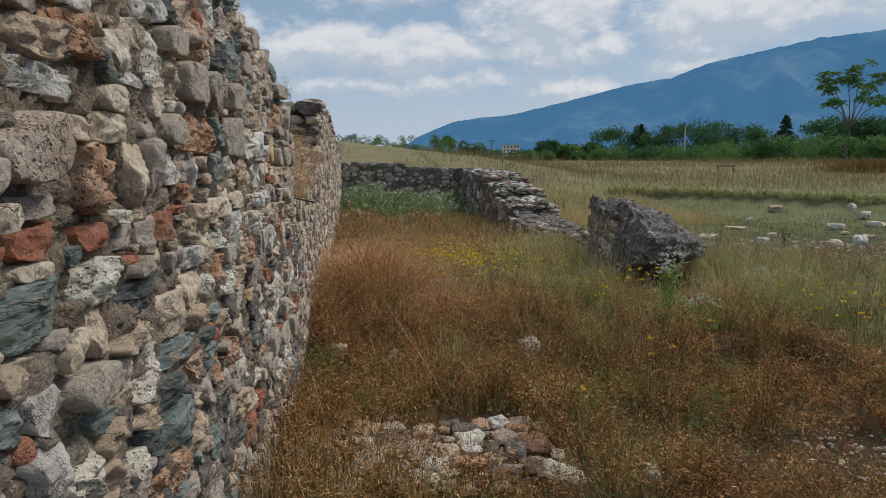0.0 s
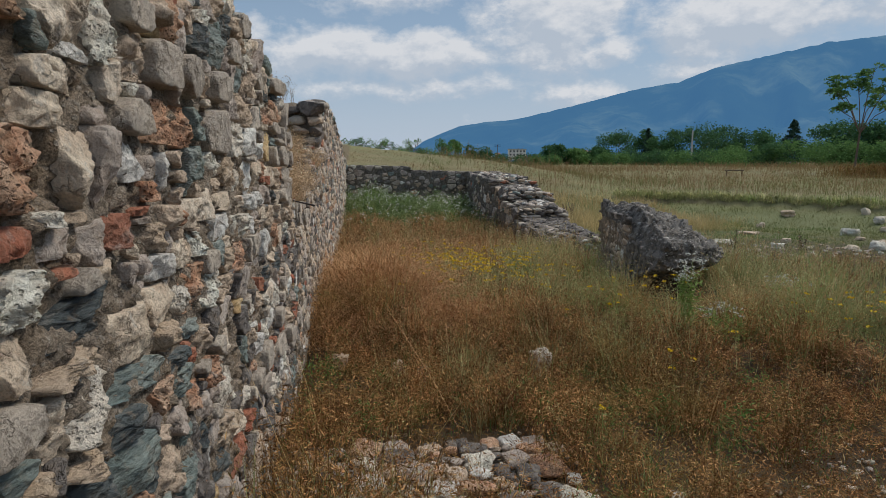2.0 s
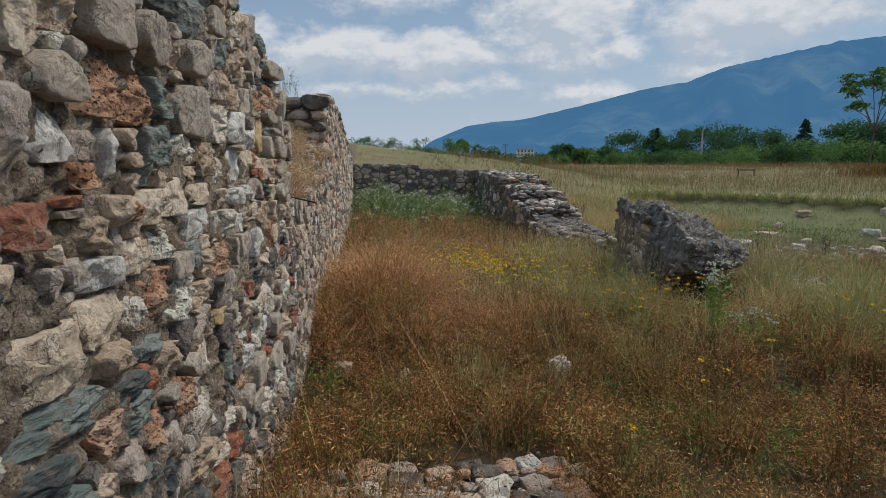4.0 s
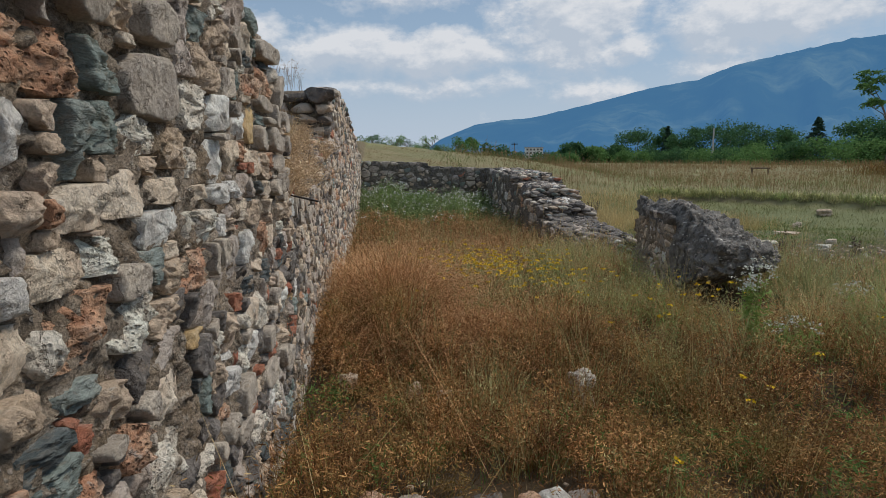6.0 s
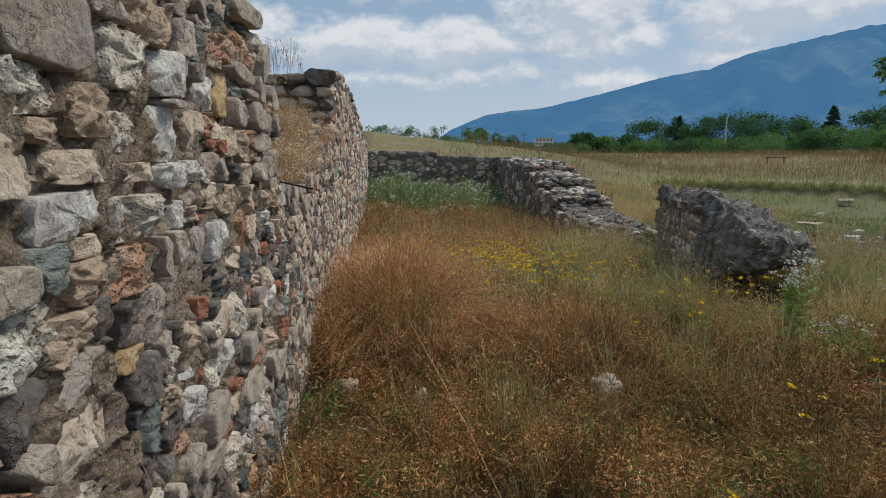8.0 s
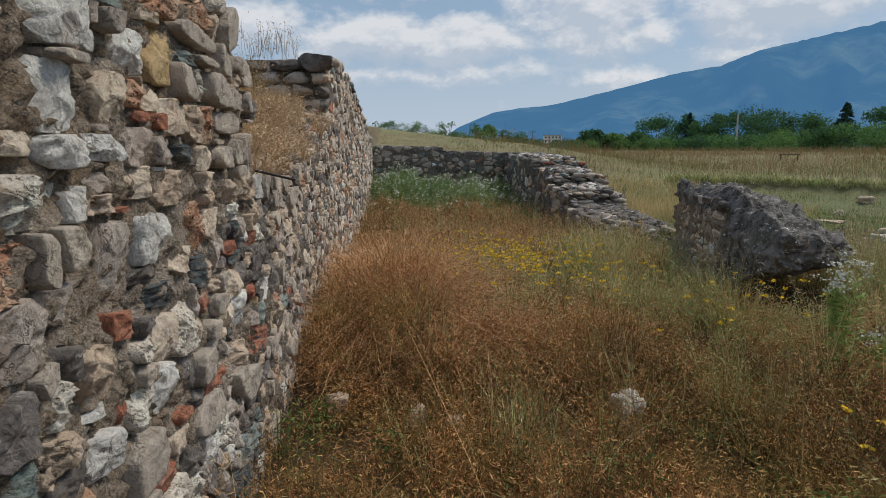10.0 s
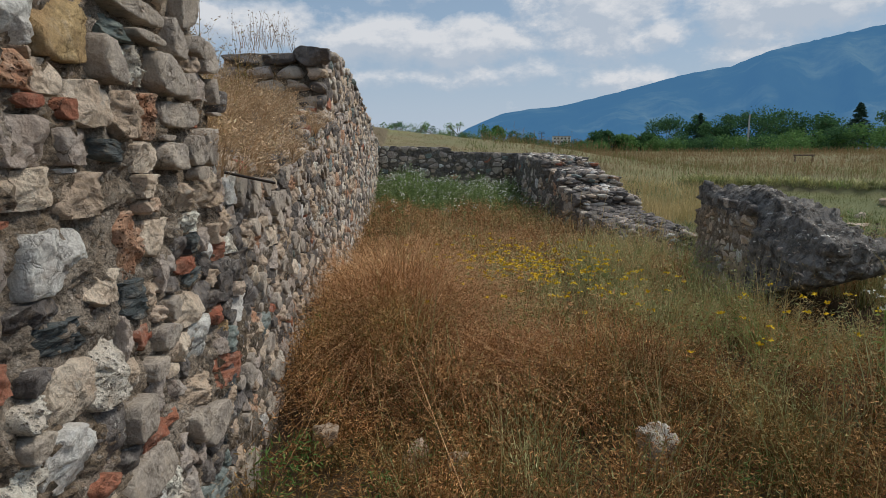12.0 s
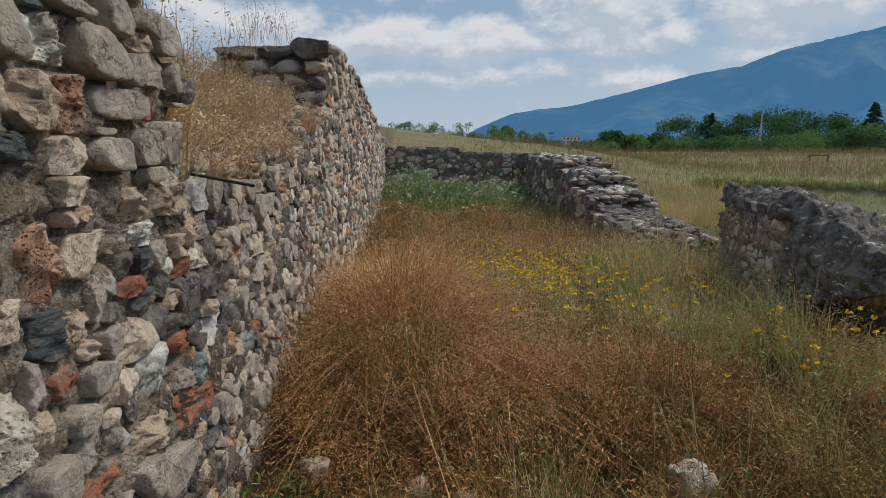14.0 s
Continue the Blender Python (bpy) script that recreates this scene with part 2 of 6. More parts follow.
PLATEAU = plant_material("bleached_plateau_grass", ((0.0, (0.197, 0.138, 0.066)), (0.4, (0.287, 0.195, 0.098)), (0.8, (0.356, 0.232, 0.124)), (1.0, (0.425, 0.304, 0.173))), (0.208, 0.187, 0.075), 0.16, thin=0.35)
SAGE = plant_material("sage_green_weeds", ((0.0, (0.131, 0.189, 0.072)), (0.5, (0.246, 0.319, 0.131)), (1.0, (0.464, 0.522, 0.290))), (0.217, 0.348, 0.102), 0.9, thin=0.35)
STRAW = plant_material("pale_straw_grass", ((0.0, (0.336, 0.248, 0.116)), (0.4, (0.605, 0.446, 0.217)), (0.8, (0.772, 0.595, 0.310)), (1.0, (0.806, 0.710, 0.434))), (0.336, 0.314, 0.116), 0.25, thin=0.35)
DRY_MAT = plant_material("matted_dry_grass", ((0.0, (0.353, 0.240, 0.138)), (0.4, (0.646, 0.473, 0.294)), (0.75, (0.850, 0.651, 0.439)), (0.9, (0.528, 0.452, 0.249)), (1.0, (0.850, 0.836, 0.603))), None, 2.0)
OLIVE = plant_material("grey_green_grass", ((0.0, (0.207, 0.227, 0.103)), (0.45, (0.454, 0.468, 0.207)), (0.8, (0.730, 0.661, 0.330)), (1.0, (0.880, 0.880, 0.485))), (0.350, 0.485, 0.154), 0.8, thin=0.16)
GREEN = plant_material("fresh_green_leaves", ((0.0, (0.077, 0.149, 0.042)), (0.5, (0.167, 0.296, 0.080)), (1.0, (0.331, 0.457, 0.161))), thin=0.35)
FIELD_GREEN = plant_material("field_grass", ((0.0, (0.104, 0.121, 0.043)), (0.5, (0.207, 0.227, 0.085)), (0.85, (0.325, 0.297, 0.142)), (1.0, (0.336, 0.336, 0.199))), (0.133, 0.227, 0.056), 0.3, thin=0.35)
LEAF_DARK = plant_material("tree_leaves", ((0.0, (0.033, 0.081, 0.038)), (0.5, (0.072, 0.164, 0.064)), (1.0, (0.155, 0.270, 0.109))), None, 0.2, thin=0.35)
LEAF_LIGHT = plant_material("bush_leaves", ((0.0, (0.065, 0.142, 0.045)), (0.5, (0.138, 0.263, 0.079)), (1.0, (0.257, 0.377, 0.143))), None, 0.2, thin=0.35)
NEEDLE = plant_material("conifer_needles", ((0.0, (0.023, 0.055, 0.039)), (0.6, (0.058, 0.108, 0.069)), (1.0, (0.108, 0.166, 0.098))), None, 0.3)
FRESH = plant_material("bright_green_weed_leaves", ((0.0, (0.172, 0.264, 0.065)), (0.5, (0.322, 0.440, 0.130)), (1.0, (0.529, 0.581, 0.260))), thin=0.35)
YELLOW = plant_material("yellow_petals", ((0.0, (0.693, 0.440, 0.022)), (0.5, (0.840, 0.594, 0.033)), (1.0, (0.840, 0.693, 0.088))))
WHITE_PETAL = plant_material("white_petals", ((0.0, (0.55, 0.56, 0.48)), (1.0, (0.80, 0.80, 0.74))))


def plain(name, col, rough=0.7, metal=0.0, vary=0.25, scale=6.0):
    m, t, bsdf = material(name, rough)
    p = t.n("ShaderNodeNewGeometry").outputs["Position"]
    n = t.noise(p, scale, 5.0, 0.65)
    c = t.mix(t.remap(n, 0.35, 0.7, 0.0, vary), (*col, 1), (col[0] * 0.35, col[1] * 0.33, col[2] * 0.3, 1))
    t.t.links.new(c, bsdf.inputs["Base Color"])
    bsdf.inputs["Metallic"].default_value = metal
    return m


BARK = plain("grey_brown_bark", (0.16, 0.12, 0.09), 0.9, 0, 0.6)
IRON = plain("rusty_black_iron", (0.035, 0.028, 0.024), 0.6, 0.6)
GALV = plain("galvanised_steel", (0.42, 0.43, 0.44), 0.5, 0.5)
CONCRETE = plain("pole_concrete", (0.42, 0.40, 0.37), 0.85)
PLASTER = plain("white_plaster", (0.72, 0.70, 0.67), 0.8, 0, 0.2, 0.05)
TILE = plain("red_roof_tiles", (0.40, 0.15, 0.09), 0.8, 0, 0.4, 0.3)
PANE = plain("dark_window_panes", (0.05, 0.06, 0.07), 0.15, 0, 0.2, 0.2)


def ground_material():
    m, t, bsdf = material("dry_earth_and_litter", 0.95)
    p = t.n("ShaderNodeNewGeometry").outputs["Position"]
    big = t.noise(p, 0.12, 4.0, 0.6)
    mid = t.noise(p, 1.3, 5.0, 0.65)
    fine = t.noise(p, 30.0, 5.0, 0.7)
    col = t.ramp(mid, (0.3, (0.045, 0.03, 0.018)), (0.5, (0.09, 0.058, 0.032)), (0.7, (0.14, 0.10, 0.055)))
    grass = t.ramp(t.noise(p, 0.35, 5.0, 0.7), (0.3, (0.16, 0.165, 0.075)), (0.5, (0.235, 0.20, 0.105)), (0.7, (0.29, 0.24, 0.135)))
    y = t.n("ShaderNodeSeparateXYZ", None, Vector=p).outputs[1]
    # the sunken field keeps greener grass than the plateau around it
    off = t.n("ShaderNodeVectorMath", {"operation": "MULTIPLY"}, i0=t.n("ShaderNodeVectorMath", {"operation": "SUBTRACT"}, i0=p, i1=(11.0, 15.0, 0.0)).outputs[0], i1=(1 / 9.5, 1 / 10.5, 0.0)).outputs[0]
    inside = t.remap(t.math("ADD", t.n("ShaderNodeVectorMath", {"operation": "LENGTH"}, i0=off).outputs["Value"], t.math("MULTIPLY", mid, 0.2)), 1.12, 0.98)
    grass = t.mix(t.math("MULTIPLY", inside, 0.8), grass, (0.17, 0.205, 0.095, 1))
    band = t.noise(t.n("ShaderNodeVectorMath", {"operation": "MULTIPLY"}, i0=p, i1=(0.06, 0.35, 1.0)).outputs[0], 1.0, 6.0, 0.7)
    grass = t.mix(t.remap(band, 0.42, 0.62, 0.0, 0.6), grass, (0.20, 0.215, 0.10, 1))
    litter = t.mix(t.remap(fine, 0.35, 0.7, 0.0, 0.6), col, (0.05, 0.038, 0.025, 1))
    grass = t.mix(t.remap(big, 0.5, 0.7, 0.0, 0.5), grass, (0.26, 0.28, 0.11, 1))
    grass = t.mix(t.remap(fine, 0.4, 0.7, 0.0, 0.25), grass, (0.14, 0.11, 0.06, 1))
    col = t.mix(t.remap(t.math("ADD", y, t.math("MULTIPLY", mid, 6.0)), 14.0, 22.0), litter, grass)
    steep = t.n("ShaderNodeSeparateXYZ", None, Vector=t.n("ShaderNodeNewGeometry").outputs["Normal"]).outputs[2]
    bare = t.mix(t.remap(mid, 0.35, 0.65), (0.11, 0.085, 0.055, 1), (0.20, 0.16, 0.10, 1))
    col = t.mix(t.remap(steep, 0.97, 0.88, 0.0, 0.9), col, bare)
    bump = t.n("ShaderNodeBump", None, Strength=0.8, Distance=0.05, Height=fine)
    t.t.links.new(col, bsdf.inputs["Base Color"])
    t.t.links.new(bump.outputs[0], bsdf.inputs["Normal"])
    return m


EARTH = ground_material()


def mountain_material():
    """Wooded far slopes, a backdrop; the blue of the air in between is put in as glow."""
    m, t, bsdf = material("far_mountain_haze_glow", 1.0)
    p = t.n("ShaderNodeNewGeometry").outputs["Position"]
    n = t.noise(p, 0.0032, 6.0, 0.6)
    f = t.noise(p, 0.02, 5.0, 0.65)
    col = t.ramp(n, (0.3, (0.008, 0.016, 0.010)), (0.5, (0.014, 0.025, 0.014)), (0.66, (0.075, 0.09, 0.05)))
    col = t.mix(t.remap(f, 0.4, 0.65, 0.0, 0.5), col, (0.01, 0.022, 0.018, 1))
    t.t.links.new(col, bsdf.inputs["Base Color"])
    # distance haze painted as an even blue glow over the slopes' own colour
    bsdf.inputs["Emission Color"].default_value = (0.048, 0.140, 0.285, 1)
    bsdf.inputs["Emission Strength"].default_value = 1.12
    bsdf.inputs["Specular IOR Level"].default_value = 0.0
    return m


MOUNTAIN = mountain_material()


# ---- shared builders ----
def mesh_from(name, verts, faces, mat, smooth=False):
    me = bpy.data.meshes.new(name)
    me.from_pydata(verts, [], faces)
    me.materials.append(mat)
    if smooth:
        me.shade_smooth()
    return me


def mesh_arrays(name, verts, quads, tris, mats, mat_ids=None, smooth=False):
    """A mesh straight from numpy arrays: (n, 3) places, (m, 4) quads and (k, 3) triangles."""
    me = bpy.data.meshes.new(name)
    quads = np.zeros((0, 4), int) if quads is None else np.asarray(quads, int)
    tris = np.zeros((0, 3), int) if tris is None else np.asarray(tris, int)
    me.vertices.add(len(verts))
    me.vertices.foreach_set("co", np.asarray(verts, np.float32).ravel())
    loops = np.concatenate([quads.ravel(), tris.ravel()]).astype(np.int32)
    me.loops.add(len(loops))
    me.loops.foreach_set("vertex_index", loops)
    me.polygons.add(len(quads) + len(tris))
    starts = np.concatenate([np.arange(len(quads)) * 4, len(quads) * 4 + np.arange(len(tris)) * 3]).astype(np.int32)
    me.polygons.foreach_set("loop_start", starts)
    for m in mats:
        me.materials.append(m)
    if mat_ids is not None:
        me.polygons.foreach_set("material_index", np.asarray(mat_ids, np.int32))
    me.update(calc_edges=True)
    me.validate()
    if smooth:
        me.shade_smooth()
    return me


def part(name, bm, mat, parent, label=""):
    """Links a bmesh as one mesh object under a thing or a part."""
    me = bpy.data.meshes.new(name)
    bm.to_mesh(me)
    bm.free()
    me.materials.append(mat)
    ob = new(name, me)
    ob.parent = parent
    return tagged(ob, label)


def smooth_step(v, a, b):
    s = min(1.0, max(0.0, (v - a) / (b - a)))
    return s * s * (3 - 2 * s)


def sstep(v, a, b):
    s = np.clip((v - a) / (b - a), 0, 1)
    return s * s * (3 - 2 * s)


# ---- the lie of the land ----
def land(x, y):
    """Height of the ground, for arrays: room floor, excavated field, plateau, mound behind the main wall."""
    x, y = np.asarray(x, float), np.asarray(y, float)
    floor = -0.08 + (0.26 * sstep(y, 5.7, 6.7) - 0.14 * sstep(y, 4.05, 4.9)) * sstep(x, 3.2, 2.3) + 0.18 * sstep(y, 4.2, 5.4) * sstep(x, 2.3, 3.2) - 0.03 * np.clip(x, -1, 4)
    floor = floor - 0.26 * sstep(y, 7.6, 14.0) * sstep(x, 4.5, 2.5)
    field = np.clip(-0.03 - 0.032 * (x + y - 19.4), -0.62, 0.1)
    z = floor + (field - floor) * sstep(x, 4.2, 7.5)
    away = np.hypot((x - 11.0) / 9.5, (y - 15.0) / 10.5)
    cliff = 0.36 * sstep(x, 8.5, 12.0)
    rim = ((1 - cliff) * sstep(away, 0.60, 0.985) + cliff * sstep(away, 0.97, 1.005)) * sstep(y, 8, 20)
    plateau = 0.22 + 0.40 * sstep(y, 25, 70) + 0.25 * sstep(x, 20, 60) * sstep(y, 20, 60)
    z = z + (plateau - z) * np.maximum(rim, sstep(y, 24.5, 27))
    # the terrace behind the back wall climbs gently towards the west
    high = np.clip(2.75 - 0.105 * x, 0.62, 3.0)
    terrace = 1.32 + (high - 1.32) * sstep(y, 20, 46) - 0.09 * np.clip(x, 0, 4) * sstep(y, 46, 20)
    terrace = terrace + (0.7 - terrace) * sstep(y, 60, 140)
    back = sstep(y, 20.3, 20.9) * np.maximum(sstep(x, 4.6, 3.6), sstep(y, 21, 40) * sstep(x, 22, 8))
    z = z + (terrace - z) * back
    mound = sstep(x, -0.75, -1.25)
    top = 2.05 + 0.8 * sstep(y, 14, 44) - 2.0 * sstep(y, 60, 140) - 1.0 * sstep(x, -30, -80)
    z = z + (np.maximum(top, z) - z) * mound * sstep(y, 150, 100)
    far = np.hypot(x, y)
    z = z * sstep(far, 900, 300)
    return z + 0.04 * np.sin(x * 1.7 + y * 0.6) * np.sin(y * 1.3 - x * 0.4) * sstep(far, 2, 6)


def steps(a, b, fine, growth):
    """Grid lines from a out to b that widen on the way."""
    out, d = [a], fine
    while abs(out[-1] - a) < abs(b - a):
        out.append(out[-1] + math.copysign(d, b - a))
        d *= growth
    return out


xs = np.array(sorted(set(steps(-0.9, -4200, 0.12, 1.09)) | set(steps(-0.78, 8.0, 0.24, 1.0)) | set(steps(8.2, 4200, 0.22, 1.06))))
ys = np.array(sorted(set(steps(1.9, -4200, 0.2, 1.12)) | set(steps(2.0, 28.0, 0.25, 1.0)) | set(steps(28.3, 4200, 0.25, 1.06))))
gx, gy = np.meshgrid(xs, ys)
gz = land(gx, gy)
nx, ny = len(xs), len(ys)
ids = np.arange(nx * ny).reshape(ny, nx)
gquads = np.stack([ids[:-1, :-1], ids[:-1, 1:], ids[1:, 1:], ids[1:, :-1]], -1).reshape(-1, 4)
ground = new("ground", mesh_arrays("ground", np.stack([gx, gy, gz], -1).reshape(-1, 3), gquads, None, [EARTH], smooth=True))
tagged(ground, "dry brown earth and grass litter of an excavated site", "ground", kind="structure")


# ---- masonry ----
def interp(table):
    ks = [k for k, _ in table]
    vs = [v for _, v in table]
    return lambda a: float(np.interp(a, ks, vs))


class Face:
    """A wall face: origin, the way along it and the way out of it."""

    def __init__(self, origin, along, out):
        self.o, self.a, self.n = Vector(origin), Vector(along), Vector(out)

    def at(self, out, along, z):
        return self.o + self.n * out + self.a * along + Vector((0, 0, z))

    def turn(self, tilt=0.0, swing=0.0):
        m = Matrix((self.n, self.a, Vector((0, 0, 1)))).transposed().to_4x4()
        return m @ Matrix.Rotation(radians(tilt), 4, "X") @ Matrix.Rotation(radians(swing), 4, "Z")


def wall_core(name, face, a0, a1, da, outline, counts, mat, rough, scale=7.0):
    """The mortared core of a wall: an outline of (out, z) corners swept along the face, with a broken surface."""
    cols = np.linspace(a0, a1, max(2, int(abs(a1 - a0) / da) + 1))
    verts, ring = [], sum(counts) + 1
    for a in cols:
        pts = outline(a)
        line = []
        for (o0, z0), (o1, z1), c in zip(pts, pts[1:], counts):
            line += [(o0 + (o1 - o0) * i / c, z0 + (z1 - z0) * i / c) for i in range(c)]
        line.append(pts[-1])
        for o, z in line:
            p = face.at(o, a, z)
            d = noise.fractal(p * scale, 0.8, 2.0, 5) * rough + noise.noise(p * scale * 4.3) * rough * 0.5
            dz = noise.noise(p * scale * 0.9 + Vector((9, 3, 5))) * rough
            p = p + face.n * d + Vector((0, 0, dz if z > 0.1 else 0))
            verts.append(tuple(p))
    faces = []
    for i in range(len(cols) - 1):
        for j in range(ring - 1):
            a, b = i * ring + j, i * ring + j + 1
            faces.append((a, b, b + ring, a + ring))
    faces.append(tuple(range(ring - 1, -1, -1)))
    faces.append(tuple(range((len(cols) - 1) * ring, len(cols) * ring)))
    me = mesh_from(name, verts, faces, mat)
    bm = bmesh.new()
    bm.from_mesh(me)
    bmesh.ops.recalc_face_normals(bm, faces=bm.faces)
    bm.to_mesh(me)
    bm.free()
    me.shade_smooth()
    return new(name, me)


def stone_mesh(name, seed, style, level):
    """A unit stone: round cobble, squared block, rough lump or layered slab."""
    rng = random.Random(seed)
    bm = bmesh.new()
    bmesh.ops.create_icosphere(bm, subdivisions=level, radius=1)
    power = {"round": 2.6, "block": 6.0, "rough": 4.0, "slab": 6.0}[style]
    cuts = []
    # irregular outline, then facets across the front
    for _ in range({"round": 4, "block": 7, "rough": 9, "slab": 7}[style]):
        a = rng.uniform(0, 6.283)
        cuts.append((Vector((rng.uniform(-0.1, 0.35), math.cos(a), math.sin(a))).normalized(), rng.uniform(0.66, 0.98)))
    for _ in range({"round": 1, "block": 3, "rough": 4, "slab": 2}[style]):
        cuts.append((Vector((1, rng.uniform(-0.5, 0.5), rng.uniform(-0.5, 0.5))).normalized(), rng.uniform(0.55, 0.85)))
    off = Vector((rng.uniform(0, 90), rng.uniform(0, 90), rng.uniform(0, 90)))
    amp = {"round": 0.08, "block": 0.10, "rough": 0.24, "slab": 0.12}[style]
    hard = {"round": 0.6, "block": 0.92, "rough": 0.85, "slab": 0.92}[style]
    for v in bm.verts:
        p = v.co.normalized()
        s = (abs(p.x) ** power + abs(p.y) ** power + abs(p.z) ** power) ** (-1 / power)
        p = p * s
        for n, d in cuts:
            over = p.dot(n) - d
            if over > 0:
                p = p - n * over * hard
        q = Vector((p.x, p.y * 0.6, p.z * 3.5)) if style == "slab" else p
        k = noise.fractal(q * 1.5 + off, 1.0, 2.0, 4) * amp + noise.noise(q * 6.0 + off) * amp * 0.35
        if style in ("rough", "slab"):
            k += noise.noise(q * 11.0 + off) * amp * 0.35
        v.co = p * (1 + k)
    me = bpy.data.meshes.new(name)
    bm.to_mesh(me)
    bm.free()
    me.materials.append(STONE["grey"])
    me.shade_smooth()
    return me


STYLE = {"cobble": "round", "grey": "block", "tan": "rough", "cream": "block", "white": "rough", "marble": "block", "tufa": "rough",
         "red": "block", "ochre": "block", "green": "slab", "slate": "slab", "dark": "block", "black": "rough", "boulder": "round"}
SHAPES = {(s, lv): [stone_mesh("stone", 100 * i + 7 * lv + len(s), s, lv) for i in range(9)] for s in ("round", "block", "rough", "slab") for lv in (2, 3, 4)}


def set_stone(parent, face, kind, out, along, z, deep, wide, high, tilt=0.0, swing=0.0, level=3, rng=random, name=None):
    """Lays one stone of the given size into a face, as an object of its own under its wall."""
    me = rng.choice(SHAPES[STYLE[kind], level])
    ob = new(name or {"red": "brick", "cobble": "cobble"}.get(kind, "stone"), me)
    ob.material_slots[0].link = "OBJECT"
    ob.material_slots[0].material = STONE[kind]
    m = Matrix.Translation(face.at(out, along, z)) @ face.turn(tilt, swing)
    flip = Matrix.Diagonal((1, rng.choice((-1, 1)), rng.choice((-1, 1)), 1))
    ob.parent = parent
    ob.matrix_basis = m @ Matrix.Diagonal((deep / 2, wide / 2, high / 2, 1)) @ flip
    return ob


class Heap:
    """Gathers many stones into one joined mesh."""

    def __init__(self, smooth=False):
        self.v, self.q, self.m, self.n = [], [], [], 0
        self.smooth = smooth
        self.kinds = list(STONE)

    def add(self, face, kind, out, along, z, deep, wide, high, tilt=0.0, swing=0.0, level=2, rng=random):
        me = rng.choice(SHAPES[STYLE[kind], level])
        co = np.empty(len(me.vertices) * 3, np.float32)
        me.vertices.foreach_get("co", co)
        tri = np.empty(len(me.loops), np.int32)
        me.loops.foreach_get("vertex_index", tri)
        m = np.array(Matrix.Translation(face.at(out, along, z)) @ face.turn(tilt, swing) @ Matrix.Diagonal((deep / 2, wide / 2, high / 2, 1)))
        co = co.reshape(-1, 3) @ m[:3, :3].T + m[:3, 3]
        self.v.append(co)
        self.q.append(tri.reshape(-1, 3) + self.n)
        self.m.append(np.full(len(tri) // 3, self.kinds.index(kind)))
        self.n += len(co)

    def link(self, name, parent, label):
        if not self.v:
            return None
        me = mesh_arrays(name, np.concatenate(self.v), None, np.concatenate(self.q), [STONE[k] for k in self.kinds], np.concatenate(self.m), self.smooth)
        ob = new(name, me)
        ob.parent = parent
        return tagged(ob, label, kind="stuff")


def strew(heap, ob, n, kinds, size, rng, flat=0.5, wanted=None):
    """Beds small stones all over a body, each one lying against its surface."""
    polys = [p for p in ob.data.polygons if wanted is None or wanted(p)]
    areas = [p.area for p in polys]
    for p in rng.choices(polys, areas, k=n):
        nrm = p.normal
        side = nrm.cross(Vector((0, 0, 1)))
        side = side.normalized() if side.length > 0.1 else Vector((1, 0, 0))
        up = side.cross(nrm)
        s = size * rng.uniform(0.5, 1.5)
        f = Face((0, 0, 0), side, nrm)
        f.turn = lambda tilt=0.0, swing=0.0, m=Matrix((nrm, side, up)).transposed().to_4x4(): m @ Matrix.Rotation(radians(tilt), 4, "X")
        f.at = lambda o, a, z, c=p.center.copy(), k=nrm.copy(): c + k * o
        heap.add(f, pick(rng, kinds), -0.15 * s, 0, 0, s * 0.7, s * 1.3, s * flat * 1.3, rng.uniform(-20, 20), 0, 2, rng)


class Packing:
    """Lays stones side by side without overlap, large ones first."""

    def __init__(self, seed):
        self.rng = random.Random(seed)
        self.s = np.zeros((0, 4))

    def free(self, a, z, w, h, tight=0.5):
        if not len(self.s):
            return True
        da = np.abs(self.s[:, 0] - a) / (tight * (self.s[:, 2] + w))
        dz = np.abs(self.s[:, 1] - z) / (tight * (self.s[:, 3] + h))
        return bool(((da ** 3 + dz ** 3) > 1).all())

    def take(self, a, z, w, h):
        self.s = np.vstack([self.s, (a, z, w, h)])

    def fill(self, a0, a1, z0, top, sizes, tries, aspect, tight=0.5):
        out = []
        for size in sizes:
            for _ in range(tries):
                a = self.rng.uniform(a0, a1)
                z = self.rng.uniform(z0, top(a))
                w = size * self.rng.uniform(0.8, 1.25) * aspect
                h = size * self.rng.uniform(0.75, 1.2) / aspect
                if z + h * 0.35 < top(a) and self.free(a, z, w, h, tight):
                    self.take(a, z, w, h)
                    out.append(len(self.s) - 1)
        # let every stone grow into the gaps beside it
        for gain in (1.16, 1.12, 1.10, 1.07):
            for i in out:
                a, z, w, h = self.s[i]
                self.s[i] = (1e6, 0, 0.01, 0.01)
                for gw, gh in ((gain, gain), (gain, 1), (1, gain)):
                    da, dz = self.rng.uniform(-0.08, 0.08) * w, self.rng.uniform(-0.08, 0.08) * h
                    if w * gw < 0.34 and w * gw < 2.6 * h * gh and h * gh < 1.7 * w * gw and self.free(a + da, z + dz, w * gw, h * gh, tight) and z + dz + h * gh * 0.4 < top(a):
                        a, z, w, h = a + da, z + dz, w * gw, h * gh
                self.s[i] = (a, z, w, h)
        return [tuple(self.s[i]) for i in out]


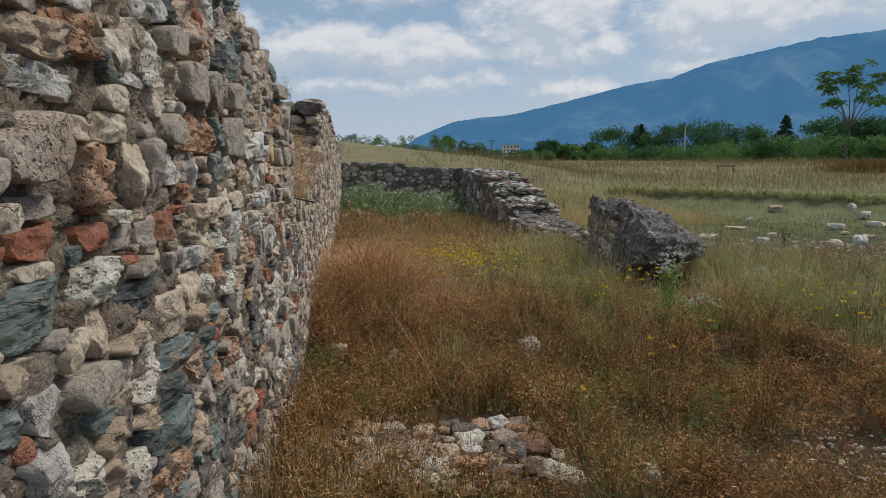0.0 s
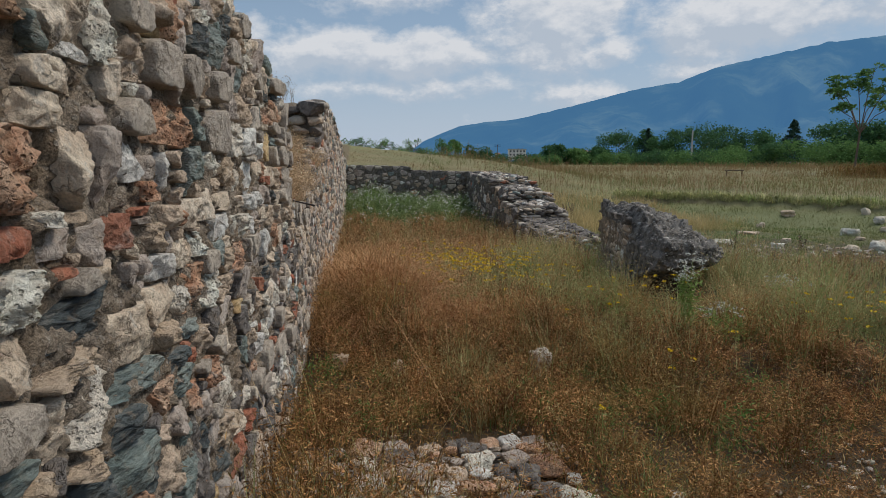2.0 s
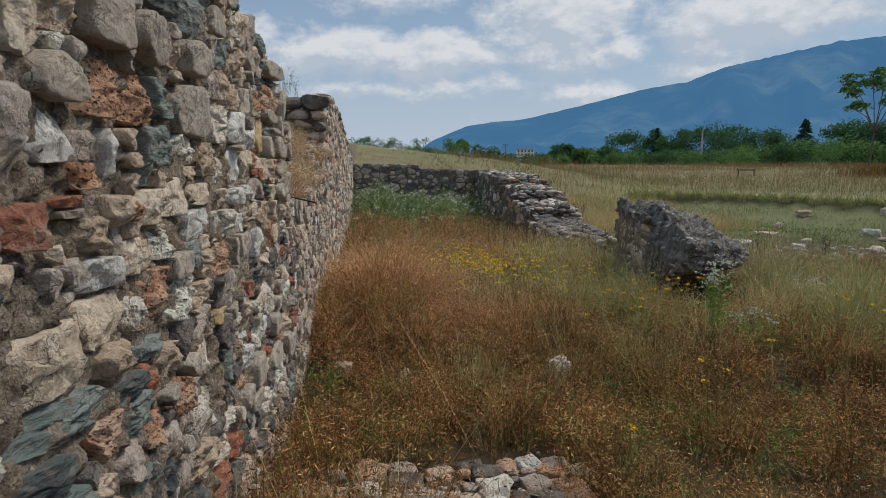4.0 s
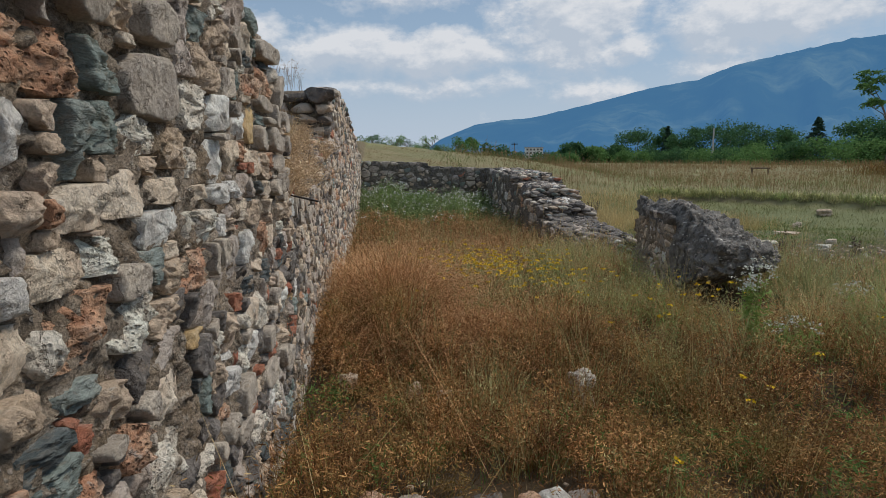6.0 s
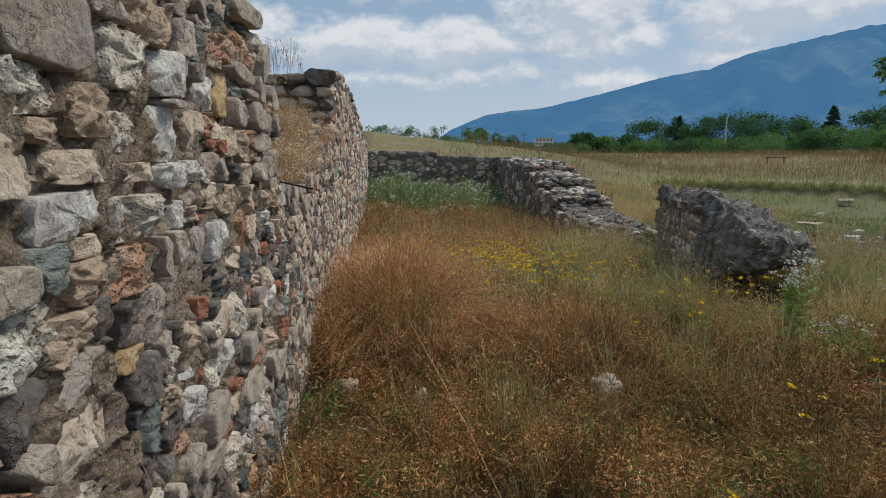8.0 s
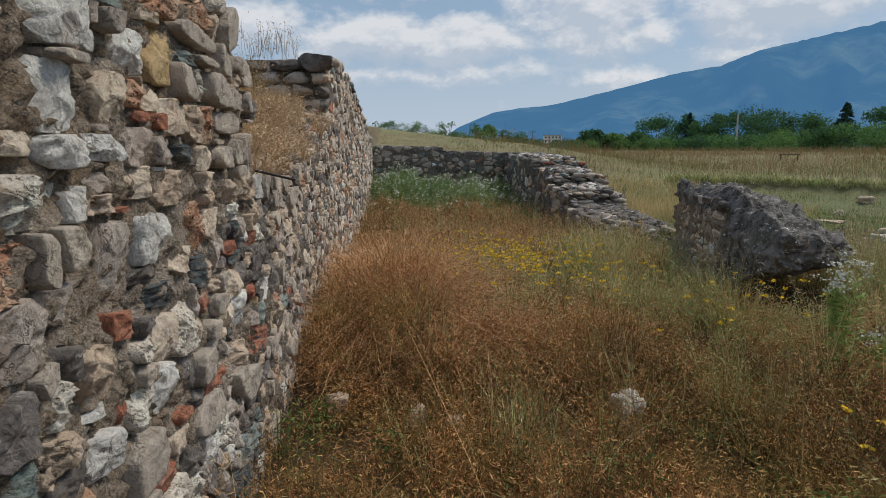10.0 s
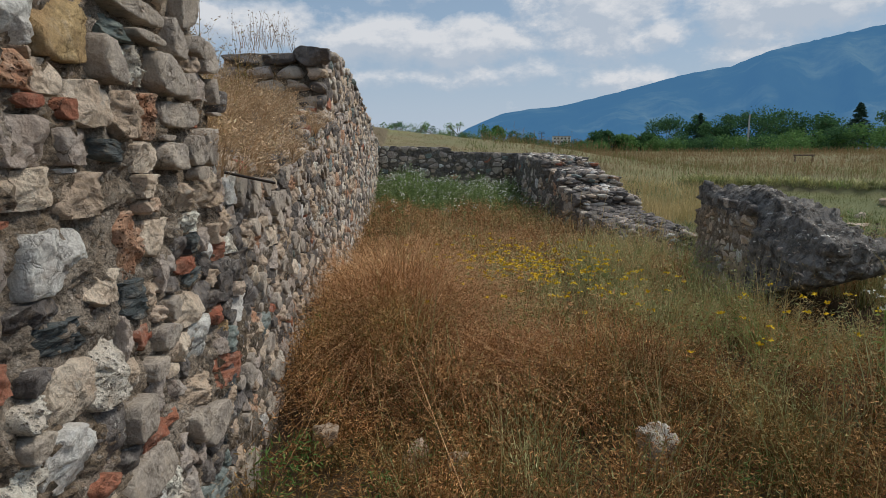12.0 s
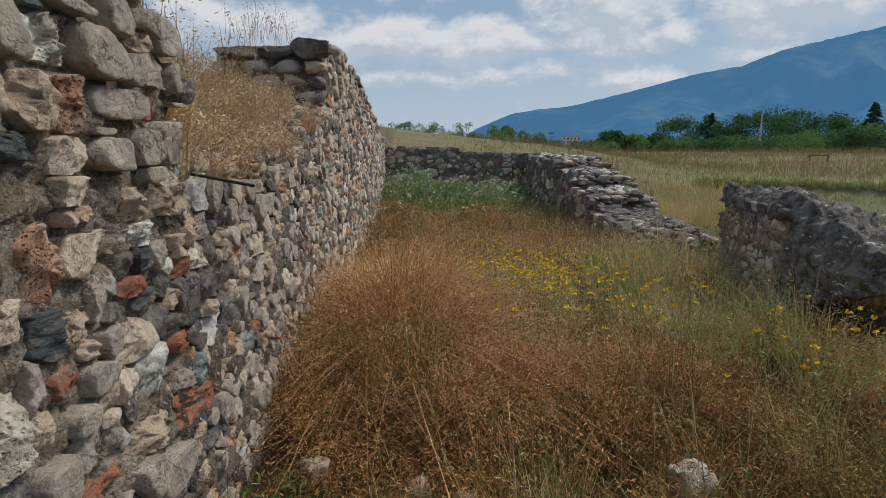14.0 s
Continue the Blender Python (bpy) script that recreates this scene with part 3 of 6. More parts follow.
def cut(poly, nx, nz, s):
    """The part of a convex outline on the near side of a line."""
    out = []
    for (ax, az), (bx, bz) in zip(poly, poly[1:] + poly[:1]):
        da, db = ax * nx + az * nz - s, bx * nx + bz * nz - s
        if da <= 0:
            out.append((ax, az))
        if (da < 0 < db) or (db < 0 < da):
            k = da / (da - db)
            out.append((ax + (bx - ax) * k, az + (bz - az) * k))
    return out


def reach(w, h, tilt, nx, nz):
    """How far a stone of that size and tilt reaches in one direction."""
    c, s = math.cos(tilt), math.sin(tilt)
    u, v = nx * c + nz * s, -nx * s + nz * c
    return 1 / math.sqrt((2 * u / w) ** 2 + (2 * v / h) ** 2)


def edge_cut(poly, dx, dz, w, h, tilt, gap):
    """Cuts an outline back to the side of a block that it lies against."""
    c, s = math.cos(tilt), math.sin(tilt)
    sides = ((c, s, w / 2), (-c, -s, w / 2), (-s, c, h / 2), (s, -c, h / 2))
    nx, nz, d = max(sides, key=lambda k: -dx * k[0] - dz * k[1] - k[2])
    return cut(poly, -nx, -nz, -(dx * nx + dz * nz) - d - gap)


def outlines(stones, gap, slack=1.25, first=0):
    """Interlocking outlines for stones given as (along, z, wide, high, tilt): each one is cut back where it meets its neighbours; the first ones keep their size."""
    pts = np.array([(a, z) for a, z, *_ in stones])
    shape = random.Random(5)
    for i, (a, z, w, h, tilt) in enumerate(stones):
        c, s = math.cos(tilt), math.sin(tilt)
        if i < first:
            k = [shape.uniform(0.25, 0.9) for _ in range(8)]
            box = [(u * w * 0.53, v * h * 0.53) for u, v in ((1, k[0]), (k[1], 1), (-k[2], 1), (-1, k[3]), (-1, -k[4]), (-k[5], -1), (k[6], -1), (1, -k[7]))]
        else:
            box = [(u * w * slack / 2, v * h * slack / 2) for u, v in ((1, 0.45), (0.5, 1), (-0.45, 1), (-1, 0.5), (-1, -0.5), (-0.5, -1), (0.5, -1), (1, -0.45))]
        poly = [(u * c - v * s, u * s + v * c) for u, v in box]
        near = np.nonzero(((pts - pts[i]) ** 2).sum(1) < (max(w, h) + 0.3) ** 2)[0]
        for j in near:
            if j == i or i < first and j >= first:
                continue
            dx, dz = pts[j] - pts[i]
            if j < first:
                poly = edge_cut(poly, dx, dz, *stones[j][2:5], gap * (0.2 if i < first else 0.5))
            else:
                far = math.hypot(dx, dz)
                if far < 1e-4:
                    continue
                nx, nz = dx / far, dz / far
                ri, rj = reach(w, h, tilt, nx, nz), reach(*stones[j][2:5], nx, nz)
                poly = cut(poly, nx, nz, far * ri / (ri + rj) - gap / 2)
            if len(poly) < 3:
                break
        yield poly


def rounded(poly, times):
    for _ in range(times):
        out = []
        for (ax, az), (bx, bz) in zip(poly, poly[1:] + poly[:1]):
            out += [(ax * 0.78 + bx * 0.22, az * 0.78 + bz * 0.22), (ax * 0.22 + bx * 0.78, az * 0.22 + bz * 0.78)]
        poly = out
    return poly


def spaced(poly, n):
    """n points at even steps round an outline."""
    p = np.array(poly + poly[:1])
    d = np.r_[0, np.cumsum(np.hypot(*np.diff(p, axis=0).T))]
    t = np.linspace(0, d[-1], n, endpoint=False)
    return np.stack([np.interp(t, d, p[:, 0]), np.interp(t, d, p[:, 1])], -1)


PROUD = {"round": (0.030, 0.055), "block": (0.012, 0.036), "rough": (0.015, 0.045), "slab": (0.010, 0.035)}


def bedded_stone(poly, style, rng, step, proud=1.0):
    """A stone that fills its outline in a wall: broken facets in front, a rough skin, sides that run back into the mortar.
    Returns places as (out, along, z) round the outline's middle, quads and triangles."""
    size = math.sqrt(max(1e-5, abs(sum(a[0] * b[1] - b[0] * a[1] for a, b in zip(poly, poly[1:] + poly[:1]))) / 2))
    ring = spaced(rounded(poly, 3 if style == "round" else (0 if rng.random() < 0.5 else 1)), int(min(48, max(9, 4 * size / step))))
    mid = ring.mean(0)
    off = Vector((rng.uniform(0, 99), rng.uniform(0, 99), rng.uniform(0, 99)))
    wob = [1 + 0.10 * noise.noise(Vector((math.cos(k), math.sin(k), 0)) * 1.6 + off) + 0.05 * noise.noise(Vector((math.cos(k), math.sin(k), 3)) * 5 + off) for k in np.linspace(0, 6.283, len(ring), endpoint=False)]
    ring = mid + (ring - mid) * np.array(wob)[:, None]
    lo, hi = PROUD[style]
    e = rng.uniform(lo, hi) * proud * min(1.0, 0.35 + size / 0.12)
    facets = [(rng.uniform(0.75, 1.1) * e, rng.uniform(-0.5, 0.5), rng.uniform(-0.5, 0.5)) for _ in range({"round": 0, "block": 3, "rough": 4, "slab": 2}[style])]
    tilt = (rng.uniform(-0.10, 0.10), rng.uniform(-0.10, 0.10))
    amp = {"round": 0.006, "block": 0.012, "rough": 0.025, "slab": 0.013}[style] * min(1.0, size / 0.10)
    levels = [(1.03, -1.0), (1.0, 0.55), (0.975, 0.86), (0.92, 0.97), (0.74, 1.0), (0.56, 1.02), (0.38, 1.02), (0.19, 1.02)] if step < 0.02 else [(1.03, -1.0), (0.99, 0.4), (0.86, 0.9), (0.5, 1.0)]
    v = []

    def place(a, z, top, deep):
        if deep < 0:
            return (-0.07, a, z)
        x = e * top
        if style == "round":
            x = e * math.sqrt(max(0.0, 1 - (1 - top) * 1.2))
        for f, fa, fz in facets:
            x = min(x, f + fa * (a - mid[0]) + fz * (z - mid[1]))
        q = Vector((0, a, z * (3.5 if style == "slab" else 1))) * 16 + off
        x += tilt[0] * (a - mid[0]) + tilt[1] * (z - mid[1]) + amp * (noise.fractal(q, 0.8, 2.1, 4) + 0.75 * noise.noise(q * 4.3))
        return (max(-0.03, x), a, z)

    for s, top in levels:
        for a, z in mid + (ring - mid) * s:
            v.append(place(a, z, top, top))
    v.append(place(mid[0], mid[1], 1.0, 1))
    n, k = len(ring), len(levels)
    quads = [(r * n + i, r * n + (i + 1) % n, (r + 1) * n + (i + 1) % n, (r + 1) * n + i) for r in range(k - 1) for i in range(n)]
    tris = [((k - 1) * n + i, (k - 1) * n + (i + 1) % n, k * n) for i in range(n)]
    return np.array(v), quads, tris, mid


def lay_stones(wall, face, stones, kinds, rng, gap, step, single, rest_label, proud=1.0, smooth=True, first=0):
    """Fills a face with bedded stones: those that single() picks are objects of their own under the wall, the rest one joined mesh."""
    v2, q2, t2, m2, n2 = [], [], [], [], 0
    names = list(STONE)
    basis = np.array(Matrix((face.n, face.a, Vector((0, 0, 1)))).transposed())
    for (a, z, w, h, tilt), kind, poly in zip(stones, kinds, outlines(stones, gap, 1.38, first)):
        if len(poly) < 3:
            continue
        v, quads, tris, mid = bedded_stone(poly, STYLE[kind], rng, step, proud)
        if single(a, z, w, h):
            local = v.copy()
            local[:, 1:] -= mid
            me = bpy.data.meshes.new("stone")
            me.from_pydata((local @ basis.T).tolist(), [], quads + tris)
            me.materials.append(STONE[kind])
            if smooth:
                me.shade_smooth()
            ob = new({"red": "brick", "cobble": "cobble"}.get(kind, "stone"), me)
            ob.parent = wall
            ob.location = face.at(0, a + mid[0], z + mid[1])
        else:
            v[:, 1] += a
            v[:, 2] += z
            v2.append(v @ basis.T + np.array(face.o))
            q2.append(np.array(quads) + n2)
            t2.append(np.array(tris) + n2)
            m2.append((names.index(kind), len(quads), len(tris)))
            n2 += len(v)
    if v2:
        ids = np.concatenate([np.full(q, k) for k, q, _ in m2] + [np.full(t, k) for k, _, t in m2])
        me = mesh_arrays("small_stones", np.concatenate(v2), np.concatenate(q2), np.concatenate(t2), [STONE[k] for k in names], ids, smooth)
        ob = new("small_stones", me)
        ob.parent = wall
        tagged(ob, rest_label, kind="stuff")


def pick(rng, weights):
    return rng.choices(list(weights), list(weights.values()))[0]


MIXED = {"cobble": 13, "grey": 20, "tan": 24, "cream": 18, "white": 9, "marble": 7, "tufa": 5, "red": 1, "ochre": 1, "green": 6, "slate": 2}
# low courses: more schist and slate, and shade put in as extra dark stone
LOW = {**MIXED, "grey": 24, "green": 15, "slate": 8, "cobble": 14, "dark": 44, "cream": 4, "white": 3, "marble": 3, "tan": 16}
BUFF = {"cobble": 14, "grey": 24, "tan": 24, "cream": 7, "white": 4, "marble": 4, "tufa": 5, "red": 1, "green": 3, "dark": 30}
DARKER = {"dark": 48, "grey": 26, "cobble": 14, "tan": 14, "green": 9, "tufa": 2, "red": 1, "white": 3, "marble": 3}

# main wall, near length: tall, with a ragged top that falls away to its broken end
MAIN = Face((-0.55, 0, 0), (0, 1, 0), (1, 0, 0))
near_top = interp(((-3.5, 2.7), (2.0, 2.62), (3.0, 2.50), (3.6, 2.44), (4.6, 2.34), (4.98, 2.12), (5.13, 1.98), (5.20, 1.78), (5.26, 1.5), (5.30, 1.3)))


def near_line(a):
    t = near_top(a) + 0.05 * noise.noise(Vector((a * 4, 2, 0)))
    return ((-0.008, -0.3), (-0.022, t), (-0.5, t + 0.06), (-1.0, t - 0.02), (-1.0, -0.3))


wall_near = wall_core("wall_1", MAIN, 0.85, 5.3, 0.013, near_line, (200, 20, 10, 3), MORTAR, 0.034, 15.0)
tagged(wall_near, "tall ruined Roman rubble wall of mixed stones and brick", "wall", kind="structure")
wall_start = wall_core("wall_2", MAIN, -3.5, 0.86, 0.06, near_line, (40, 8, 6, 2), MORTAR, 0.022, 6.0)
tagged(wall_start, "rubble wall of mixed stones behind the walker", "wall", kind="structure")

# the stretch where the upper half has fallen and dry grass grows on the slope
mid_top = interp(((5.1, 1.47), (5.4, 1.45), (6.2, 1.40), (7.2, 1.50), (8.2, 1.72), (9.1, 1.90)))
mid_back = interp(((5.1, 2.0), (5.4, 2.0), (6.5, 2.02), (9.1, 2.1)))


def mid_line(a):
    return ((0.0, -0.3), (-0.03, mid_top(a)), (-0.32, mid_top(a) + 0.22), (-1.0, mid_back(a)), (-1.0, -0.3))


wall_mid = wall_core("wall_3", MAIN, 5.1, 9.1, 0.03, mid_line, (60, 12, 24, 3), MORTAR_FAR, 0.045, 8.0)
tagged(wall_mid, "lower wall stretch with a collapsed top and dry grass", "wall", kind="structure")

far_top = interp(((8.9, 2.46), (10.5, 2.66), (12.5, 2.52), (14.6, 2.30), (17.0, 2.05), (18.2, 1.84), (20.4, 1.66)))


def far_line(a):
    t = far_top(a) + 0.04 * noise.noise(Vector((a * 3, 7, 0)))
    return ((0.0, -0.3), (-0.04, t), (-0.5, t + 0.03), (-1.0, t), (-1.0, -0.3))


wall_far = wall_core("wall_4", MAIN, 8.95, 20.6, 0.05, far_line, (60, 8, 6, 3), MORTAR_FAR, 0.04, 6.0)
tagged(wall_far, "long rubble wall running on to the back wall", "wall", kind="structure")

pack = Packing(11)
telling = []


def rock(kind, y, z, wide, high, tilt=0):
    """One of the wall's telling stones."""
    pack.take(y, z, wide, high)
    telling.append((kind, radians(tilt)))


rock("tan", 1.00, 1.46, 0.09, 0.04)
rock("green", 1.01, 1.39, 0.12, 0.09)
rock("red", 1.02, 1.65, 0.06, 0.03)
rock("red", 1.03, 1.32, 0.06, 0.04)
rock("green", 1.10, 1.54, 0.22, 0.10)
rock("marble", 1.12, 1.37, 0.13, 0.12)
rock("marble", 1.13, 1.25, 0.31, 0.10)
rock("grey", 1.13, 1.73, 0.11, 0.06)
rock("boulder", 1.14, 1.81, 0.24, 0.14)
rock("red", 1.15, 1.66, 0.26, 0.05, 3)
rock("cream", 1.18, 1.42, 0.10, 0.05)
rock("tan", 1.18, 2.01, 0.14, 0.07)
rock("grey", 1.20, 1.46, 0.07, 0.03)
rock("marble", 1.21, 1.94, 0.32, 0.05, -3)
rock("cobble", 1.26, 1.32, 0.21, 0.11)
rock("cream", 1.27, 1.43, 0.07, 0.06)
rock("tan", 1.27, 1.86, 0.14, 0.05)
rock("white", 1.34, 1.54, 0.20, 0.09)
rock("tufa", 1.36, 2.05, 0.20, 0.08)
rock("red", 1.36, 1.64, 0.16, 0.05)
rock("tufa", 1.37, 1.76, 0.29, 0.14)
rock("red", 1.51, 1.56, 0.09, 0.02)
rock("grey", 1.51, 1.62, 0.13, 0.05)
rock("tan", 1.55, 1.38, 0.28, 0.06)
rock("tan", 1.59, 1.15, 0.20, 0.06)
rock("white", 1.61, 1.24, 0.17, 0.16)
rock("cream", 1.61, 1.94, 0.38, 0.06, -1)
rock("slate", 1.65, 1.45, 0.44, 0.11, 4)
rock("cream", 1.65, 1.77, 0.13, 0.18)
rock("grey", 1.78, 1.75, 0.13, 0.19)
rock("slate", 1.79, 1.14, 0.20, 0.10, -7)
rock("red", 1.83, 1.61, 0.15, 0.08)
rock("cream", 1.84, 1.36, 0.26, 0.16)
rock("green", 1.88, 1.21, 0.36, 0.09, -3)
rock("marble", 1.91, 1.76, 0.14, 0.15)
rock("red", 1.98, 1.65, 0.25, 0.03)
rock("tan", 2.00, 0.99, 0.13, 0.07)
rock("tan", 2.01, 2.04, 0.15, 0.12)
rock("tufa", 2.05, 1.69, 0.22, 0.06)
rock("tan", 2.06, 1.57, 0.15, 0.07)
rock("cream", 2.09, 1.38, 0.23, 0.12)
rock("marble", 2.09, 1.47, 0.15, 0.08)
rock("tufa", 2.16, 1.89, 0.17, 0.12)
rock("cobble", 2.18, 2.05, 0.19, 0.12)
rock("tan", 2.18, 1.61, 0.16, 0.07)
rock("grey", 2.19, 0.98, 0.13, 0.10)
rock("white", 2.22, 1.35, 0.07, 0.09)
rock("slate", 2.22, 1.17, 0.14, 0.09)
rock("tufa", 2.27, 1.60, 0.10, 0.05)
rock("cream", 2.30, 1.48, 0.19, 0.09)
rock("red", 2.30, 1.19, 0.11, 0.02, -33)
rock("tan", 2.31, 1.78, 0.11, 0.05)
rock("green", 2.34, 1.22, 0.20, 0.05)
rock("tufa", 2.34, 1.88, 0.16, 0.12)
rock("red", 2.36, 1.12, 0.06, 0.06)
rock("tufa", 2.40, 1.36, 0.24, 0.15)
rock("green", 2.40, 1.74, 0.12, 0.15)
rock("cream", 2.44, 1.60, 0.23, 0.09)
rock("cobble", 2.46, 1.07, 0.09, 0.06)
rock("cobble", 2.48, 2.05, 0.22, 0.13)
rock("tan", 2.50, 1.13, 0.12, 0.11)
rock("white", 2.53, 1.49, 0.25, 0.08)
rock("green", 2.54, 1.78, 0.15, 0.13)
rock("green", 2.56, 1.89, 0.23, 0.12)
rock("slate", 2.64, 2.20, 0.22, 0.11)
rock("cream", 2.64, 1.61, 0.25, 0.12)
rock("white", 2.64, 1.30, 0.24, 0.12)
rock("tan", 2.71, 2.05, 0.20, 0.08)
rock("slate", 2.72, 0.57, 0.30, 0.08)
rock("tan", 2.78, 0.68, 0.24, 0.12)
rock("white", 2.78, 1.76, 0.21, 0.09)
rock("green", 2.85, 2.22, 0.23, 0.18)
rock("marble", 2.86, 1.51, 0.41, 0.09)
rock("cobble", 2.88, 1.89, 0.37, 0.16)
rock("white", 2.89, 0.84, 0.45, 0.18)
rock("grey", 2.89, 1.16, 0.31, 0.09)
rock("cream", 2.89, 1.00, 0.38, 0.16)
rock("cobble", 2.94, 2.08, 0.25, 0.13)
rock("tan", 2.94, 1.36, 0.18, 0.09)
rock("cream", 2.96, 1.61, 0.30, 0.07)
rock("red", 2.98, 0.48, 0.38, 0.17)
rock("tan", 3.02, 1.74, 0.20, 0.13)
rock("cream", 3.05, 0.59, 0.30, 0.13)
rock("ochre", 3.10, 1.12, 0.16, 0.05)
rock("grey", 3.12, 2.01, 0.24, 0.10)
rock("white", 3.16, 1.69, 0.16, 0.09)
rock("white", 3.18, 0.66, 0.22, 0.07)
rock("tufa", 3.18, 1.34, 0.28, 0.12)
rock("white", 3.22, 1.87, 0.33, 0.15)
rock("cream", 3.26, 1.60, 0.30, 0.07)
rock("white", 3.26, 1.47, 0.46, 0.11)
rock("cobble", 3.30, 0.62, 0.13, 0.07)
rock("green", 3.36, 2.15, 0.29, 0.11)
rock("marble", 3.47, 1.69, 0.40, 0.15)
rock("tan", 3.47, 2.00, 0.24, 0.11)
rock("grey", 3.48, 1.23, 0.27, 0.08)
rock("marble", 3.51, 1.87, 0.26, 0.13)
rock("cobble", 3.53, 0.64, 0.24, 0.09)
rock("marble", 3.55, 0.90, 0.13, 0.08)
rock("tan", 3.56, 1.02, 0.16, 0.17)
rock("marble", 3.57, 0.80, 0.15, 0.22)
rock("grey", 3.62, 1.67, 0.07, 0.06)
rock("tan", 3.65, 1.44, 0.15, 0.05)
rock("red", 3.65, 0.87, 0.07, 0.06)
rock("red", 3.66, 1.11, 0.32, 0.07, -10)
rock("marble", 3.66, 1.84, 0.08, 0.05)
rock("grey", 3.66, 1.30, 0.27, 0.20)
rock("cobble", 3.66, 2.00, 0.16, 0.11)
rock("grey", 3.67, 1.49, 0.16, 0.05)
rock("cobble", 3.67, 0.55, 0.23, 0.09, -10)
rock("marble", 3.69, 1.58, 0.24, 0.07)
rock("cream", 3.76, 1.71, 0.16, 0.13)
rock("cobble", 3.76, 0.68, 0.43, 0.14)
rock("white", 3.77, 0.83, 0.13, 0.11)
rock("red", 3.79, 1.41, 0.14, 0.04)
rock("white", 3.83, 0.99, 0.12, 0.06)
rock("green", 3.85, 2.01, 0.23, 0.11)
rock("cream", 3.89, 1.47, 0.28, 0.10)
rock("grey", 3.91, 1.58, 0.19, 0.11)
rock("marble", 3.91, 1.85, 0.15, 0.12)
rock("red", 3.92, 0.67, 0.09, 0.04)
rock("red", 3.93, 1.67, 0.09, 0.03)
rock("white", 3.95, 0.44, 0.23, 0.13, 12)
rock("red", 3.95, 0.53, 0.26, 0.09, -4)
rock("marble", 3.95, 0.82, 0.19, 0.16)
rock("cream", 3.98, 0.98, 0.17, 0.14)
rock("slate", 3.99, 1.12, 0.28, 0.07, -3)
rock("cream", 4.01, 1.73, 0.12, 0.08)
rock("marble", 4.03, 1.31, 0.37, 0.15)
rock("red", 4.08, 1.66, 0.05, 0.05)
rock("cream", 4.08, 0.59, 0.20, 0.07, -8)
rock("red", 4.09, 0.67, 0.11, 0.04)
rock("tufa", 4.09, 2.04, 0.26, 0.09)
rock("ochre", 4.10, 1.86, 0.24, 0.18)
rock("grey", 4.11, 1.57, 0.21, 0.09)
rock("white", 4.15, 0.98, 0.16, 0.21)
rock("cream", 4.17, 1.37, 0.15, 0.04)
rock("tan", 4.19, 1.44, 0.32, 0.12)
rock("cream", 4.19, 1.68, 0.17, 0.11)
rock("cream", 4.20, 1.21, 0.18, 0.12)
rock("cream", 4.29, 0.91, 0.12, 0.10)
rock("cobble", 4.31, 0.76, 0.13, 0.12)
rock("slate", 4.32, 1.56, 0.25, 0.06)
rock("tufa", 4.36, 1.30, 0.18, 0.23)
rock("tan", 4.39, 1.66, 0.17, 0.13)
rock("red", 4.40, 0.99, 0.14, 0.06, 4)
rock("cobble", 4.43, 0.56, 0.43, 0.13)
rock("tufa", 4.44, 2.10, 0.43, 0.12)
rock("cobble", 4.45, 0.87, 0.13, 0.06)
rock("grey", 4.46, 0.78, 0.18, 0.09)
rock("white", 4.48, 1.81, 0.18, 0.11)
rock("tan", 4.48, 1.10, 0.15, 0.08)
rock("cobble", 4.50, 1.97, 0.47, 0.09, -4)
rock("cream", 4.51, 1.54, 0.19, 0.09)
rock("cobble", 4.54, 2.26, 0.44, 0.09)
rock("cobble", 4.55, 1.92, 0.18, 0.06)
rock("tufa", 4.55, 1.66, 0.15, 0.14)
rock("cream", 4.57, 0.81, 0.15, 0.04)
rock("cream", 4.58, 1.29, 0.27, 0.13)
rock("red", 4.59, 0.62, 0.20, 0.08, 9)
rock("cream", 4.59, 1.45, 0.35, 0.07)
rock("cobble", 4.70, 1.81, 0.25, 0.13)
rock("cobble", 4.74, 1.54, 0.26, 0.09)
rock("cream", 4.78, 0.98, 0.19, 0.12)
rock("tan", 4.79, 1.39, 0.38, 0.10)
rock("cobble", 4.79, 1.92, 0.18, 0.15, -32)
rock("red", 4.80, 1.14, 0.17, 0.05)
rock("cobble", 4.80, 1.68, 0.32, 0.12)
rock("tan", 4.83, 0.64, 0.29, 0.10)
rock("cobble", 4.89, 1.78, 0.17, 0.10)
rock("marble", 4.90, 0.83, 0.26, 0.15)
rock("cobble", 4.92, 1.57, 0.24, 0.13)
rock("white", 4.92, 1.29, 0.34, 0.07)
rock("cobble", 4.99, 1.95, 0.16, 0.07)
rock("cobble", 5.00, 0.43, 0.28, 0.14)
rock("red", 5.01, 1.70, 0.15, 0.10)
rock("grey", 5.07, 1.79, 0.18, 0.15)
rock("tan", 5.09, 1.34, 0.24, 0.16)
rock("cobble", 5.13, 1.60, 0.17, 0.19)
rock("red", 5.15, 0.57, 0.30, 0.06)
rock("cobble", 5.15, 1.93, 0.19, 0.12)
rock("red", 5.17, 0.86, 0.24, 0.07)
rock("red", 5.20, 1.13, 0.21, 0.07)
rock("red", 5.21, 0.62, 0.43, 0.07, -14)
rock("cobble", 5.23, 1.80, 0.15, 0.10)
rock("grey", 5.28, 1.36, 0.15, 0.13)
rock("dark", 5.34, 1.77, 0.24, 0.09)
filler = pack.fill(0.87, 5.28, -0.05, near_top, (0.13, 0.105, 0.085, 0.068, 0.054, 0.042), 620, 1.15, 0.46)
